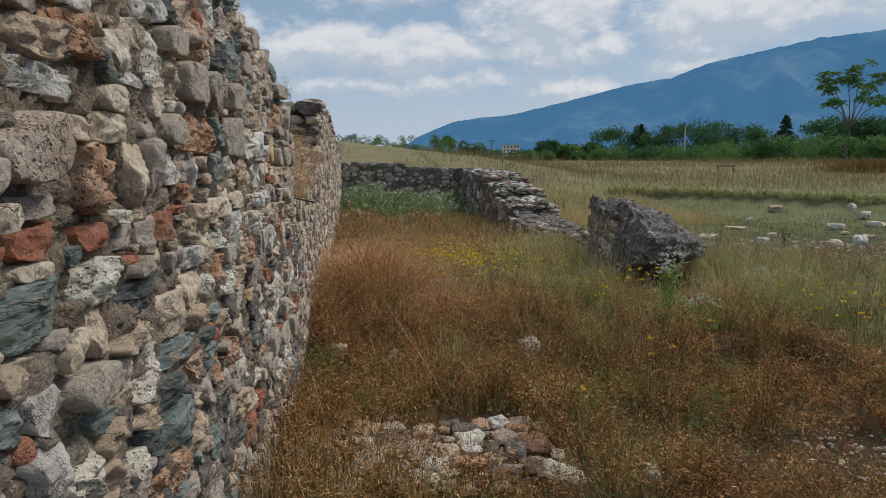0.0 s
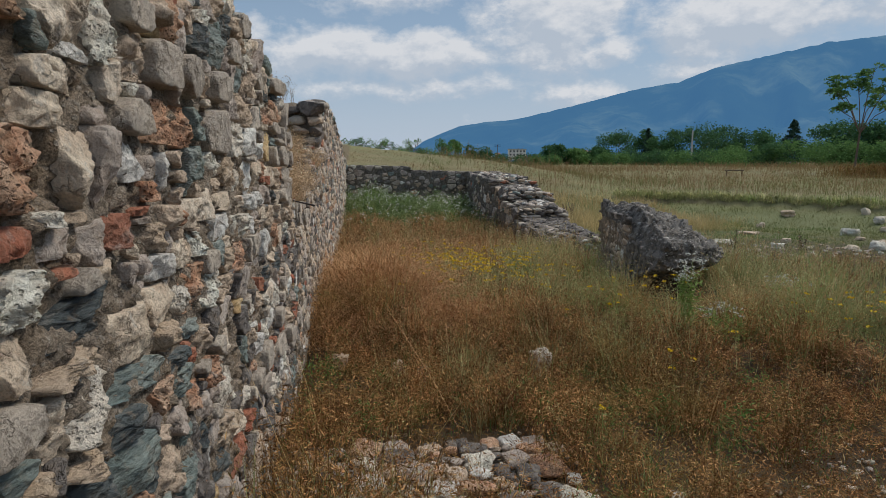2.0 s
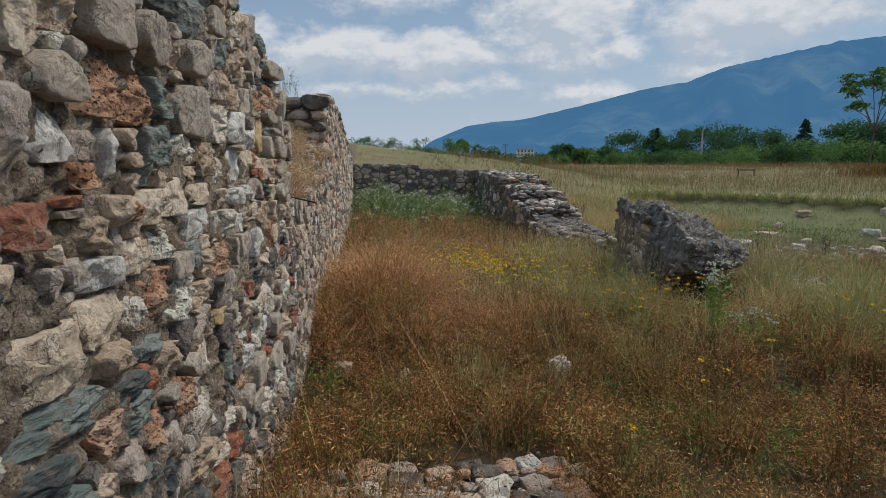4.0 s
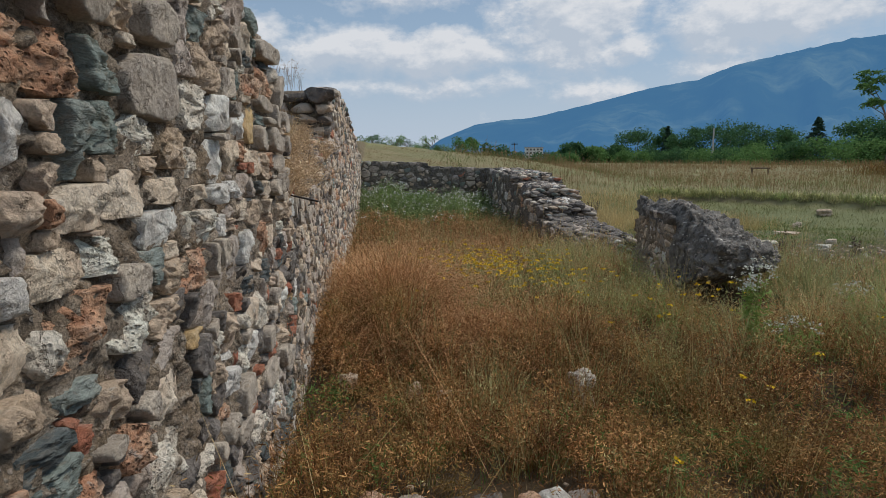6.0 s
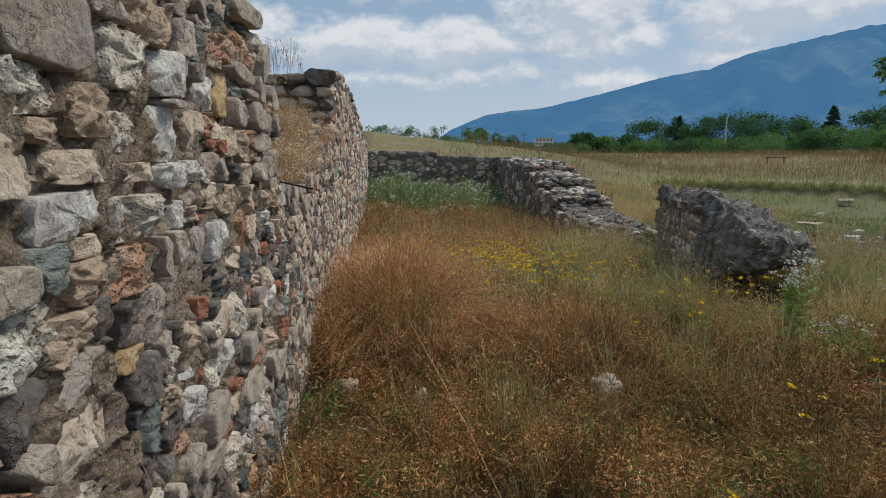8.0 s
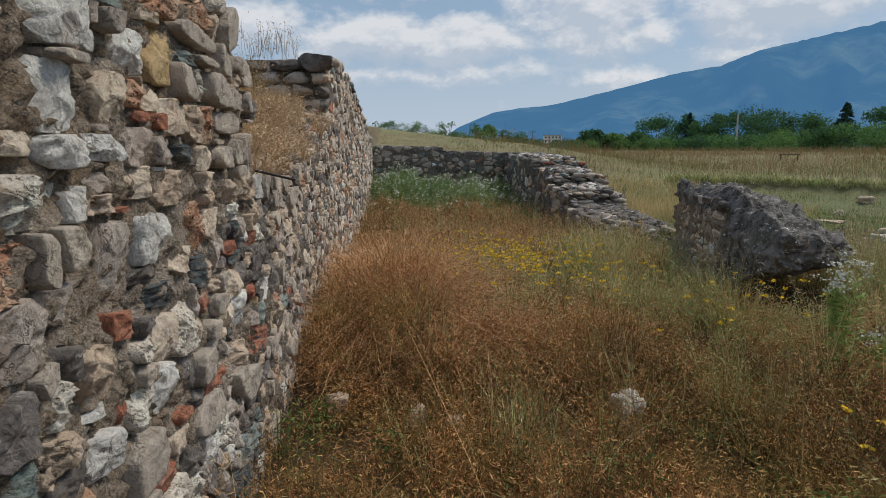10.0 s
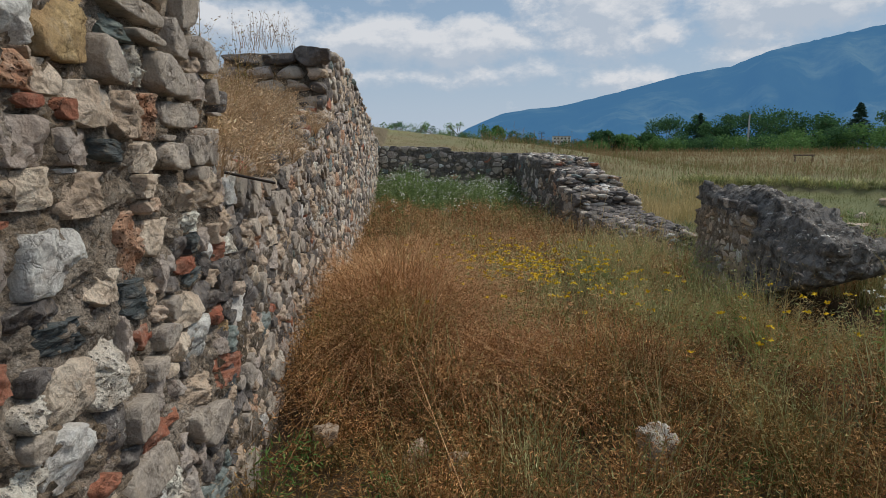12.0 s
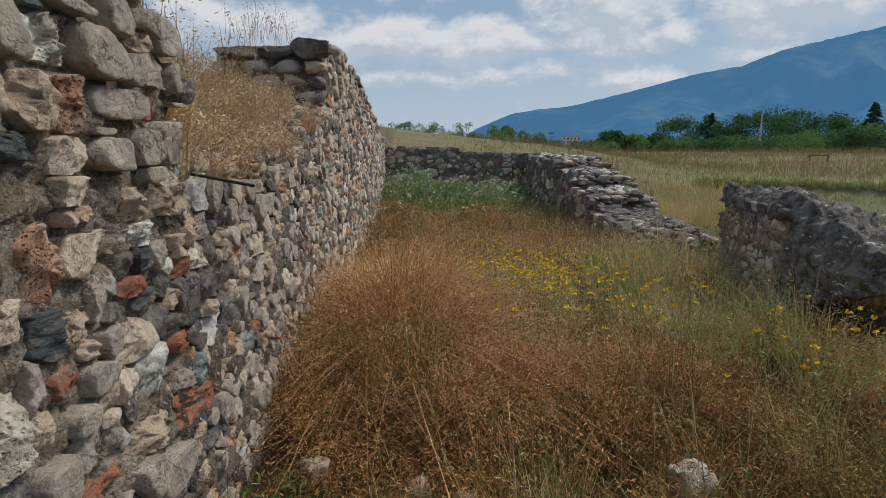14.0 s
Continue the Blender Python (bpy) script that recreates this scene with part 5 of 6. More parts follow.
def herb_field(name, mat, label, seed, n, area, hmin, hmax, wide, flakes, flake_size, keep=None, lean=0.3, bend=0.3, from_t=0.45, per=1, tuft=0.05, husk=None):
    """Plants over an area; with per > 1 each one is a rounded tuft of stems that lean outwards."""
    s = Sward(seed)
    cx, cy = scatter(s.r, n // per, *area)
    if keep is not None:
        ok = s.r.uniform(0, 1, len(cx)) < keep(cx, cy)
        cx, cy = cx[ok], cy[ok]
    dome = bush_dome(cx, cy)
    ok = s.r.uniform(0, 1, len(cx)) < 0.16 + 1.3 * dome
    cx, cy, dome = cx[ok], cy[ok], dome[ok]
    ch = (hmin + (hmax * 1.2 - hmin) * dome) * s.r.uniform(0.8, 1.15, len(cx)) * (1 + 0.7 * field_noise(cx, cy, 1.15, 2.5))
    x, y, h = np.repeat(cx, per), np.repeat(cy, per), np.repeat(ch, per)
    ang = None
    if per > 1:
        ang = s.r.uniform(0, 2 * np.pi, len(x))
        q = np.sqrt(s.r.uniform(0, 1, len(x))) * tuft
        x, y = np.maximum(x + q * np.cos(ang), -0.5), y + q * np.sin(ang)
        h = h * s.r.uniform(0.6, 1.1, len(x))
    curve = s.blades(x, y, land(x, y) - 0.02, h, wide * s.r.uniform(0.7, 1.3, len(x)), lean, bend, ang)
    k = Sward(seed + 500)
    for _ in range(flakes):
        t = k.r.uniform(from_t, 1.02, len(x))
        c = curve(t) + k.r.normal(0, 0.036, (len(x), 3)) * (0.35 + h[:, None])
        k.flakes(c, flake_size * k.r.uniform(0.7, 1.8, len(x)), flake_size * 0.21 * k.r.uniform(0.7, 1.5, len(x)), 0.35)
    ob = s.link(name, mat, label)
    k.link("husk", husk or mat, "dry seed husks on the stems", parent=ob)
    return ob


def flower_patch(x, y):
    return np.exp(-(((x - 1.9) / 1.2) ** 2 + ((y - 8.8) / 1.7) ** 2))


def rust_share(x, y):
    n = field_noise(x, y, 0.55, 3.0)
    return np.clip(0.98 - 0.8 * flower_patch(x, y) - 0.5 * sstep(n, 0.12, 0.4) - 0.55 * sstep(x, 3.8, 6.0) * sstep(y, 9.5, 7.0), 0.04, 1)


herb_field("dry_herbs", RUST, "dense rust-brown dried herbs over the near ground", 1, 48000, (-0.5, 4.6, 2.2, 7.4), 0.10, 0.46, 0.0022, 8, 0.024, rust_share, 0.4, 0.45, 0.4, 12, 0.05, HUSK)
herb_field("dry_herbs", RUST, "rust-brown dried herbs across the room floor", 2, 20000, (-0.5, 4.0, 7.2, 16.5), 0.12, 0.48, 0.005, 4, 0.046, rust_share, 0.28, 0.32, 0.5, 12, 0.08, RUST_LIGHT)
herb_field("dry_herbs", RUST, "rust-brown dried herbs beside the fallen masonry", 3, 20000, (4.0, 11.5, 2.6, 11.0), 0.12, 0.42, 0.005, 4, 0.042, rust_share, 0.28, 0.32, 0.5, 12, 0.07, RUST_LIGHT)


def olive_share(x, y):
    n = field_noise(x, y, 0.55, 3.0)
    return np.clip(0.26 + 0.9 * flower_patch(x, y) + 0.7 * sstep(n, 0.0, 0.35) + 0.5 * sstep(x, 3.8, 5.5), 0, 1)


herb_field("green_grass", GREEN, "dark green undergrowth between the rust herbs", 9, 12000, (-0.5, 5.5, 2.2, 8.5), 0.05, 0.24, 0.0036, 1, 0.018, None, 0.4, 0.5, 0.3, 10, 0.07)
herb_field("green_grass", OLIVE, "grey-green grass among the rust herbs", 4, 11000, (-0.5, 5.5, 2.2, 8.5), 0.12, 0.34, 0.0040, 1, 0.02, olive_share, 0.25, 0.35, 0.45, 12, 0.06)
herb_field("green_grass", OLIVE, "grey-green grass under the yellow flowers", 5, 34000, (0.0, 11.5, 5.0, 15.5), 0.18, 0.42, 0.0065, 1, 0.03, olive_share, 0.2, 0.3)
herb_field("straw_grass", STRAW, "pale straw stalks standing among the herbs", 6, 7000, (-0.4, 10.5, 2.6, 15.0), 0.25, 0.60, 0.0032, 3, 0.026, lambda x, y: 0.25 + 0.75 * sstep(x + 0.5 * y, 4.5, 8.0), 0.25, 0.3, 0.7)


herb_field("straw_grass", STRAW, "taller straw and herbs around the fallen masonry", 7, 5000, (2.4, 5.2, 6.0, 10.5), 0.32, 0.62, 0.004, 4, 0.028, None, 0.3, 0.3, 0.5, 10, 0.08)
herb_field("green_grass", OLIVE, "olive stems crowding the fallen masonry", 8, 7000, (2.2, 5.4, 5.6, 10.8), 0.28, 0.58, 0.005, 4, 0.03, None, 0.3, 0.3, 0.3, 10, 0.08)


def hummock():
    """The big ginger tussock of long bent grass beside the wall."""
    s = Sward(21)
    for cx, cy, rx, ry, n, h0 in ((0.22, 7.9, 0.60, 0.75, 5200, 0.78), (0.85, 6.75, 0.42, 0.35, 2400, 0.46), (-0.15, 6.9, 0.35, 0.8, 1500, 0.36), (1.55, 6.6, 0.5, 0.3, 1800, 0.40), (0.3, 9.4, 0.7, 0.7, 1800, 0.48), (1.8, 12.3, 1.7, 1.3, 2600, 0.42), (0.4, 11.0, 0.8, 1.6, 2000, 0.42)):
        a, q = s.r.uniform(0, 2 * np.pi, n), np.sqrt(s.r.uniform(0, 1, n))
        x, y = cx + rx * q * np.cos(a), cy + ry * q * np.sin(a)
        ok = x > -0.47
        x, y, q = x[ok], y[ok], q[ok]
        h = h0 * (1.1 - 0.5 * q) * s.r.uniform(0.7, 1.15, len(x)) * (1 + 0.5 * field_noise(x, y, 3.0, 1.0))
        curve = s.blades(x, y, land(x, y) - 0.02, h, 0.0038 * s.r.uniform(0.6, 1.3, len(x)), 0.8, 1.2)
        for _ in range(4):
            s.flakes(curve(s.r.uniform(0.35, 1, len(x))) + s.r.normal(0, 0.03, (len(x), 3)), 0.032 * s.r.uniform(0.6, 1.5, len(x)), 0.0062, 0.2)
    return s.link("ginger_tussock", RUST_LIGHT, "ginger tussocks of long bent dry grass by the wall")


hummock()


def back_weeds():
    """Tall green weeds with white flower heads under the back wall."""
    s, f = Sward(31), Sward(32)
    n = 2600
    x, y = s.r.uniform(-0.45, 3.2, n), 19.8 - np.abs(s.r.normal(0, 1.7, n))
    h = s.r.uniform(0.3, 0.95, n) * (1 + 1.0 * field_noise(x, y, 1.3, 5.0)) * (1 - 0.13 * np.clip(x, 0, 3)) * 0.82
    curve = s.blades(x, y, land(x, y), h, np.full(n, 0.012), 0.14, 0.15)
    for _ in range(9):
        s.flakes(curve(s.r.uniform(0.1, 1.0, n)) + s.r.normal(0, 0.035, (n, 3)), 0.085 * s.r.uniform(0.6, 1.3, n), 0.03, 0.1)
    top = curve(np.ones(n))[:700]
    for _ in range(5):
        f.flakes(top + f.r.normal(0, 0.03, top.shape), 0.042, 0.034, 0.0)
    w = s.link("weed_patch", SAGE, "tall green weeds crowding the foot of the back wall", "weeds")
    f.link("weed_blossom", WHITE_PETAL, "white flower heads of the weeds", parent=w)
    return w


back_weeds()


def flower_heads(name, places, mat, size, label, petals=9):
    s = Sward(len(places) + 5)
    p = np.array(places)
    for _ in range(petals):
        off = s.r.normal(0, 1, p.shape) * np.array([size * 0.42, size * 0.42, size * 0.10])
        s.flakes(p + off, size * 0.62, size * 0.5, 0.0)
    return s.link(name, mat, label, "flowers")


def yellow_flowers():
    r = np.random.default_rng(51)
    x = np.concatenate([r.normal(1.58, 0.46, 300), r.uniform(2.0, 3.4, 16), r.uniform(4.2, 5.2, 26), r.uniform(1.0, 3.2, 5), r.normal(3.3, 0.25, 6)])
    y = np.concatenate([r.normal(8.8, 0.8, 300), r.uniform(6.2, 7.8, 16), r.uniform(4.6, 5.8, 26), r.uniform(3.6, 6.0, 5), r.normal(6.7, 0.3, 6)])
    h = r.uniform(0.34, 0.54, len(x))
    base = land(x, y)
    s = Sward(52)
    curve = s.blades(x, y, base, h, np.full(len(x), 0.005), 0.12, 0.1)
    for _ in range(7):
        s.flakes(curve(s.r.uniform(0.1, 0.9, len(x))) + s.r.normal(0, 0.012, (len(x), 3)), 0.05, 0.012, 0.2)
    heads = flower_heads("yellow_flowers", curve(np.ones(len(x))), YELLOW, 0.038, "flat yellow yarrow heads over grey-green stems")
    s.link("flower_stems", OLIVE, "thin grey-green stems of the flowers", parent=heads)


yellow_flowers()


def white_flower_plant(x, y, high, spread, n, seed):
    """A fresh green weed topped with white umbels."""
    s, f, st = Sward(seed), Sward(seed + 1), Sward(seed + 2)
    base = float(land(x, y))
    px, py = s.r.normal(x, spread * 0.5, n), s.r.normal(y, spread * 0.5, n)
    curve = st.blades(px, py, np.full(n, base), high * s.r.uniform(0.75, 1.0, n), np.full(n, 0.007), 0.06, 0.05)
    for _ in range(34):
        s.flakes(curve(s.r.uniform(0.15, 0.85, n)) + s.r.normal(0, 0.03, (n, 3)), 0.075, 0.016, 0.15)
    tips = np.concatenate([curve(np.full(n, t)) + f.r.normal(0, 0.03, (n, 3)) for t in (1.0, 0.98, 0.93)])
    for _ in range(10):
        f.flakes(tips + f.r.normal(0, 1, tips.shape) * np.array([0.022, 0.022, 0.008]), 0.02, 0.016, 0.0)
    plant = st.link("white_flower_plant", FRESH, "fresh green weed with flat white flower heads", "plant", "")
    s.link("foliage", FRESH, "", parent=plant, kind="")
    f.link("blossom", WHITE_PETAL, "flat white flower heads", parent=plant, kind="")
    return plant


white_flower_plant(3.2, 5.85, 0.90, 0.05, 12, 61)
white_flower_plant(3.5, 5.7, 0.42, 0.16, 6, 65)
white_flower_plant(5.0, 6.9, 0.4, 0.22, 6, 69)


def leafy_weeds():
    """Fresh green leaves that show here and there among the dry herbs."""
    s = Sward(80)
    for x, y, size in ((1.22, 4.75, 0.24), (1.55, 4.95, 0.16), (0.15, 5.25, 0.16), (2.1, 4.2, 0.22), (2.5, 3.9, 0.24), (-0.3, 5.6, 0.16), (2.4, 9.3, 0.25), (0.0, 4.3, 0.14), (1.7, 4.05, 0.14),
                       (8.3, 13.2, 0.45), (-0.42, 5.4, 0.2), (0.75, 4.9, 0.12), (1.9, 5.3, 0.14), (3.1, 4.6, 0.2), (0.4, 4.6, 0.1)):
        n = int(120 * size / 0.2)
        c = np.stack([s.r.normal(x, size * 0.35, n), s.r.normal(y, size * 0.35, n), float(land(x, y)) + s.r.uniform(0.03, 0.10 + size, n)], -1)
        s.flakes(c, 0.05 * s.r.uniform(0.6, 1.4, n), 0.010, 0.5)
    x, y = scatter(s.r, 170, -0.45, 5.0, 2.8, 8.0)
    for cx, cy in zip(x, y):
        size = s.r.uniform(0.03, 0.08)
        c = np.stack([s.r.normal(cx, size, 26), s.r.normal(cy, size, 26), float(land(cx, cy)) + s.r.uniform(0.05, 0.34, 26)], -1)
        s.flakes(c, 0.055 * s.r.uniform(0.6, 1.4, 26), 0.0055, 0.8)
    return s.link("leafy_weeds", GREEN, "fresh green weeds showing among the dry herbs", "plants")


leafy_weeds()


def dry_stalk(x, y, high, lean_x, lean_y, wide, seed, heads=14):
    """One long bleached grass stalk with a thin seed head."""
    bm = bmesh.new()
    base = Vector((x, y, float(land(x, y))))
    pts = [base + Vector((lean_x * t * (0.6 + 0.4 * t), lean_y * t * (0.6 + 0.4 * t), high * t)) for t in (0, 0.25, 0.5, 0.75, 1)]
    rings = []
    for i, p in enumerate(pts):
        r = wide * (1 - 0.15 * i)
        rings.append([bm.verts.new(p + Vector((r * math.cos(a), r * math.sin(a), 0))) for a in (0, 2.1, 4.2)])
    for a, b in zip(rings, rings[1:]):
        for k in range(3):
            bm.faces.new((a[k], a[(k + 1) % 3], b[(k + 1) % 3], b[k]))
    me = bpy.data.meshes.new("dry_stalk")
    bm.to_mesh(me)
    bm.free()
    me.materials.append(STRAW)
    ob = tagged(new("dry_stalk", me), "long bleached grass stalk standing above the herbs", "stalk", "dry stalks")
    s = Sward(seed)
    c = np.array([tuple(pts[-1] + (pts[-2] - pts[-1]) * k / heads * 0.8) for k in range(heads)]) + s.r.normal(0, 0.008, (heads, 3))
    s.flakes(c, 0.03, 0.007, 0.3)
    s.link("seed_head", STRAW, "", parent=ob)
    return ob


for i, (x, y, h, lx, ly, w) in enumerate(((2.35, 5.3, 1.0, 0.05, 0.1, 0.004), (2.42, 5.35, 0.9, -0.05, 0.0, 0.003), (0.62, 5.2, 0.5, -0.2, 0.25, 0.004), (0.15, 6.4, 0.6, -0.5, -0.3, 0.003), (0.55, 7.0, 0.7, 0.1, 0.0, 0.003),
                                             (2.6, 8.2, 1.0, 0.15, 0.1, 0.004), (3.0, 11.2, 1.1, 0.15, 0.0, 0.005), (2.9, 5.4, 0.9, -0.35, 0.1, 0.003), (3.2, 12.8, 0.9, 0.02, 0, 0.005), (1.2, 6.3, 0.6, 0.2, 0.2, 0.003), (3.0, 12.6, 0.9, 0.0, 0, 0.005))):
    dry_stalk(x, y, h, lx, ly, w, 120 + i)


def dead_shrub(x, y, high, seed):
    """A dark dried dock or thistle with seed clusters along its stems."""
    s, f = Sward(seed), Sward(seed + 1)
    n = 3
    curve = s.blades(np.full(n, x) + s.r.normal(0, 0.03, n), np.full(n, y) + s.r.normal(0, 0.03, n), np.full(n, float(land(x, y))), high * s.r.uniform(0.55, 1.0, n), np.full(n, 0.014), 0.06, 0.08)
    for t in np.linspace(0.4, 1.0, 12):
        c = curve(np.full(n, t))
        for _ in range(3):
            f.flakes(c + f.r.normal(0, 0.014, c.shape), 0.05, 0.022, 0.3)
    shrub = s.link("dead_shrub", BARK, "dark brown dead shrub standing in the grass", "plant", "")
    f.link("seed_cluster", BARK, "dark brown dry seeds", parent=shrub)
    return shrub


for i, (x, y, h) in enumerate(((6.5, 18.9, 1.0), (6.2, 18.6, 0.7), (6.57, 10.4, 0.55), (8.23, 10.85, 0.6))):
    dead_shrub(x, y, h, 700 + 3 * i)


def wall_plants():
    """Dry grass on the collapsed slope and thin seeding stems along the wall's top."""
    s = Sward(141)
    tufts, per = 230, 30
    n = tufts * per
    cy, co = 5.25 + 3.35 * s.r.uniform(0, 1, tufts) ** 1.2, s.r.uniform(0.0, 1.0, tufts)
    ang = s.r.uniform(0, 2 * np.pi, n)
    q = np.sqrt(s.r.uniform(0, 1, n)) * 0.07
    y, o = np.repeat(cy, per) + q * np.sin(ang), np.clip(np.repeat(co, per) + q * np.cos(ang), 0, 1)
    x = -0.54 - 0.95 * o
    front = np.array([mid_top(v) for v in y])
    backz = np.array([mid_back(v) for v in y])
    z = np.where(o < 0.33, front + 0.22 * o / 0.33, front + 0.22 + (backz - front - 0.22) * (o - 0.33) / 0.67)
    h = np.repeat(s.r.uniform(0.07, 0.26, tufts), per) * s.r.uniform(0.6, 1.1, n) * (1 + 0.9 * (o > 0.8))
    curve = s.blades(x, y, z - 0.015, h, np.full(n, 0.0045), 0.55, 0.8, 1.3 * np.sin(ang))
    for _ in range(3):
        s.flakes(curve(s.r.uniform(0.4, 1, n)) + s.r.normal(0, 0.015, (n, 3)), 0.024 * s.r.uniform(0.6, 1.4, n), 0.008, 0)
    s.link("slope_grass", DRY_MAT, "matted dry straw grass on the collapsed wall top", "grass")
    k = Sward(142)
    n = 190
    y = np.repeat(k.r.uniform(5.5, 10.2, 38), 5) + k.r.normal(0, 0.08, n)
    x = k.r.uniform(-1.5, -0.95, n)
    z = np.where(y < 8.95, 2.0, 2.62)
    h = k.r.uniform(0.18, 0.50, n) * np.where(y < 8.95, 1.15, 0.75)
    curve = k.blades(x, y, z, h, np.full(n, 0.004), 0.2, 0.2)
    for _ in range(6):
        k.flakes(curve(k.r.uniform(0.65, 1, n)) + k.r.normal(0, 0.02, (n, 3)), 0.02, 0.008, 0)
    k.link("wall_top_weeds", RUST, "thin brown seeding stems along the wall top", "weeds")
    w = Sward(143)
    n = 620
    y, o = 5.27 + 0.85 * w.r.uniform(0, 1, n) ** 1.3, w.r.uniform(0.2, 0.95, n)
    front, backz = np.array([mid_top(v) for v in y]), np.array([mid_back(v) for v in y])
    z = np.where(o < 0.33, front + 0.22 * o / 0.33, front + 0.22 + (backz - front - 0.22) * (o - 0.33) / 0.67)
    curve = w.blades(-0.54 - 0.95 * o, y, z - 0.02, w.r.uniform(0.2, 0.62, n), np.full(n, 0.0042), 0.16, 0.22)
    for _ in range(4):
        w.flakes(curve(w.r.uniform(0.6, 1, n)) + w.r.normal(0, 0.012, (n, 3)), 0.03, 0.006, 0.3)
    w.link("tall_dry_grass", STRAW, "tall golden grass tuft at the broken wall end", "grass")


wall_plants()


def far_grass():
    """Straw grass of the terrace, the field and the plateau beyond."""
    s = Sward(151)
    x, y = s.r.uniform(-9, 14, 14000), 20.9 + np.abs(s.r.normal(0, 9.0, 14000))
    x, y = x[y < 70], y[y < 70]
    h = s.r.uniform(0.06, 0.26, len(x)) * (0.6 + 1.8 * np.clip(field_noise(x, y, 0.3, 4.0) + 0.6 * field_noise(x, y, 1.1, 8.0), -0.15, 0.7))
    s.blades(x, y, land(x, y) - 0.02, h, 0.004 + 0.0002 * y * s.r.uniform(0.6, 1.4, len(x)), 0.9, 0.8)
    x, y = s.r.uniform(4, 75, 14000), 24 + np.abs(s.r.normal(0, 18, 14000))
    ok = (y < 95) & ((y > 27) | (np.hypot((x - 11.0) / 9.5, (y - 15.0) / 10.5) > 1.0))
    x, y = x[ok], y[ok]
    h = s.r.uniform(0.06, 0.24, len(x)) * (0.55 + 1.9 * np.clip(field_noise(x, y, 0.2, 4.0) + 0.6 * field_noise(x, y, 0.9, 8.0), -0.15, 0.7))
    s.blades(x, y, land(x, y) - 0.02, h, 0.005 + 0.00022 * y * s.r.uniform(0.6, 1.4, len(x)), 0.9, 0.8)
    x, y = s.r.uniform(5, 60, 1500), s.r.uniform(25.5, 75, 1500)
    x, y = np.repeat(x, 10) + s.r.normal(0, 0.35, 15000), np.repeat(y, 10) + s.r.normal(0, 0.35, 15000)
    s.blades(x, y, land(x, y) - 0.02, s.r.uniform(0.25, 0.7, len(x)), 0.004 + 0.00016 * y, 0.35, 0.5)
    x, y = s.r.uniform(22, 90, 5000), s.r.uniform(62, 96, 5000)
    s.blades(x, y, land(x, y), s.r.uniform(0.5, 1.2, 5000), np.full(5000, 0.03), 0.2, 0.3)
    x, y = s.r.uniform(5, 46, 3200), 25.8 + np.abs(s.r.normal(0, 12, 3200))
    h = s.r.uniform(0.4, 0.95, len(x)) * (1 + 0.8 * field_noise(x, y, 0.5, 9.0))
    curve = s.blades(x, y, land(x, y) - 0.02, h, np.full(len(x), 0.011), 0.14, 0.2)
    for t in (0.8, 0.9, 1.0):
        s.flakes(curve(np.full(len(x), t)), 0.10, 0.028, 0.6)
    t2 = Sward(155)
    x, y = t2.r.uniform(3, 55, 900), 21.5 + np.abs(t2.r.normal(0, 16, 900))
    ok = (y < 75) & (np.hypot((x - 11.0) / 9.5, (y - 15.0) / 10.5) > 0.97)
    x, y = np.repeat(x[ok], 12), np.repeat(y[ok], 12)
    x, y = x + t2.r.normal(0, 0.4, len(x)), y + t2.r.normal(0, 0.4, len(y))
    t2.blades(x, y, land(x, y) - 0.02, t2.r.uniform(0.15, 0.5, len(x)), 0.006 + 0.0003 * y, 0.4, 0.6)
    t2.link("green_tussocks", FIELD_GREEN, "green tussocks among the bleached plateau grass", "grass")
    s.link("plateau_grass", PLATEAU, "tall bleached grass over the plateau and terrace", "grass")
    g = Sward(152)
    x, y = g.r.uniform(4.8, 22, 44000), g.r.uniform(8.5, 25.3, 44000)
    ok = np.hypot((x - 11.0) / 9.5, (y - 15.0) / 10.5) < 1.0
    ok &= g.r.uniform(0, 1, len(x)) < 0.35 + 0.65 * sstep(y, 12, 15)
    x, y = x[ok], y[ok]
    h = g.r.uniform(0.04, 0.17, len(x)) * (1 + 0.9 * field_noise(x, y, 0.8, 6.0))
    g.blades(x, y, land(x, y) - 0.02, h, 0.005 + 0.0003 * y, 0.6, 0.6)
    g.link("field_grass", FIELD_GREEN, "short green and fading grass in the excavated field", "grass")
    d = Sward(153)
    n = 5200
    a = d.r.uniform(-0.35, 1.6, n)
    q = d.r.uniform(0.985, 1.03, n)
    x, y = 11.0 + 9.5 * q * np.cos(a), 15.0 + 10.5 * q * np.sin(a)
    d.blades(x, y, land(x, y) - 0.03, d.r.uniform(0.15, 0.42, n), np.full(n, 0.02), 0.35, 0.7)
    d.link("bank_grass", OLIVE, "dark tussocks hanging over the edge of the trench", "grass")
    e = Sward(154)
    n = 11000
    x, y = e.r.uniform(4.7, 12.0, n), e.r.uniform(14.5, 24.5, n)
    ok = y - 14.5 > (x - 4.7) * 0.5
    x, y = x[ok], y[ok]
    e.blades(x, y, land(x, y) - 0.02, e.r.uniform(0.2, 0.6, len(x)), np.full(len(x), 0.009), 0.25, 0.35)
    e.link("straw_grass", STRAW, "straw and green grass behind the broken wall", "grass")


far_grass()


# ---- trees, poles and the far distance ----
def spot(u, d):
    """A place d metres out and u * d to the right of the view down the room."""
    ax, ay = math.sin(radians(7.8)), math.cos(radians(7.8))
    return ax * d + ay * d * u, ay * d - ax * d * u


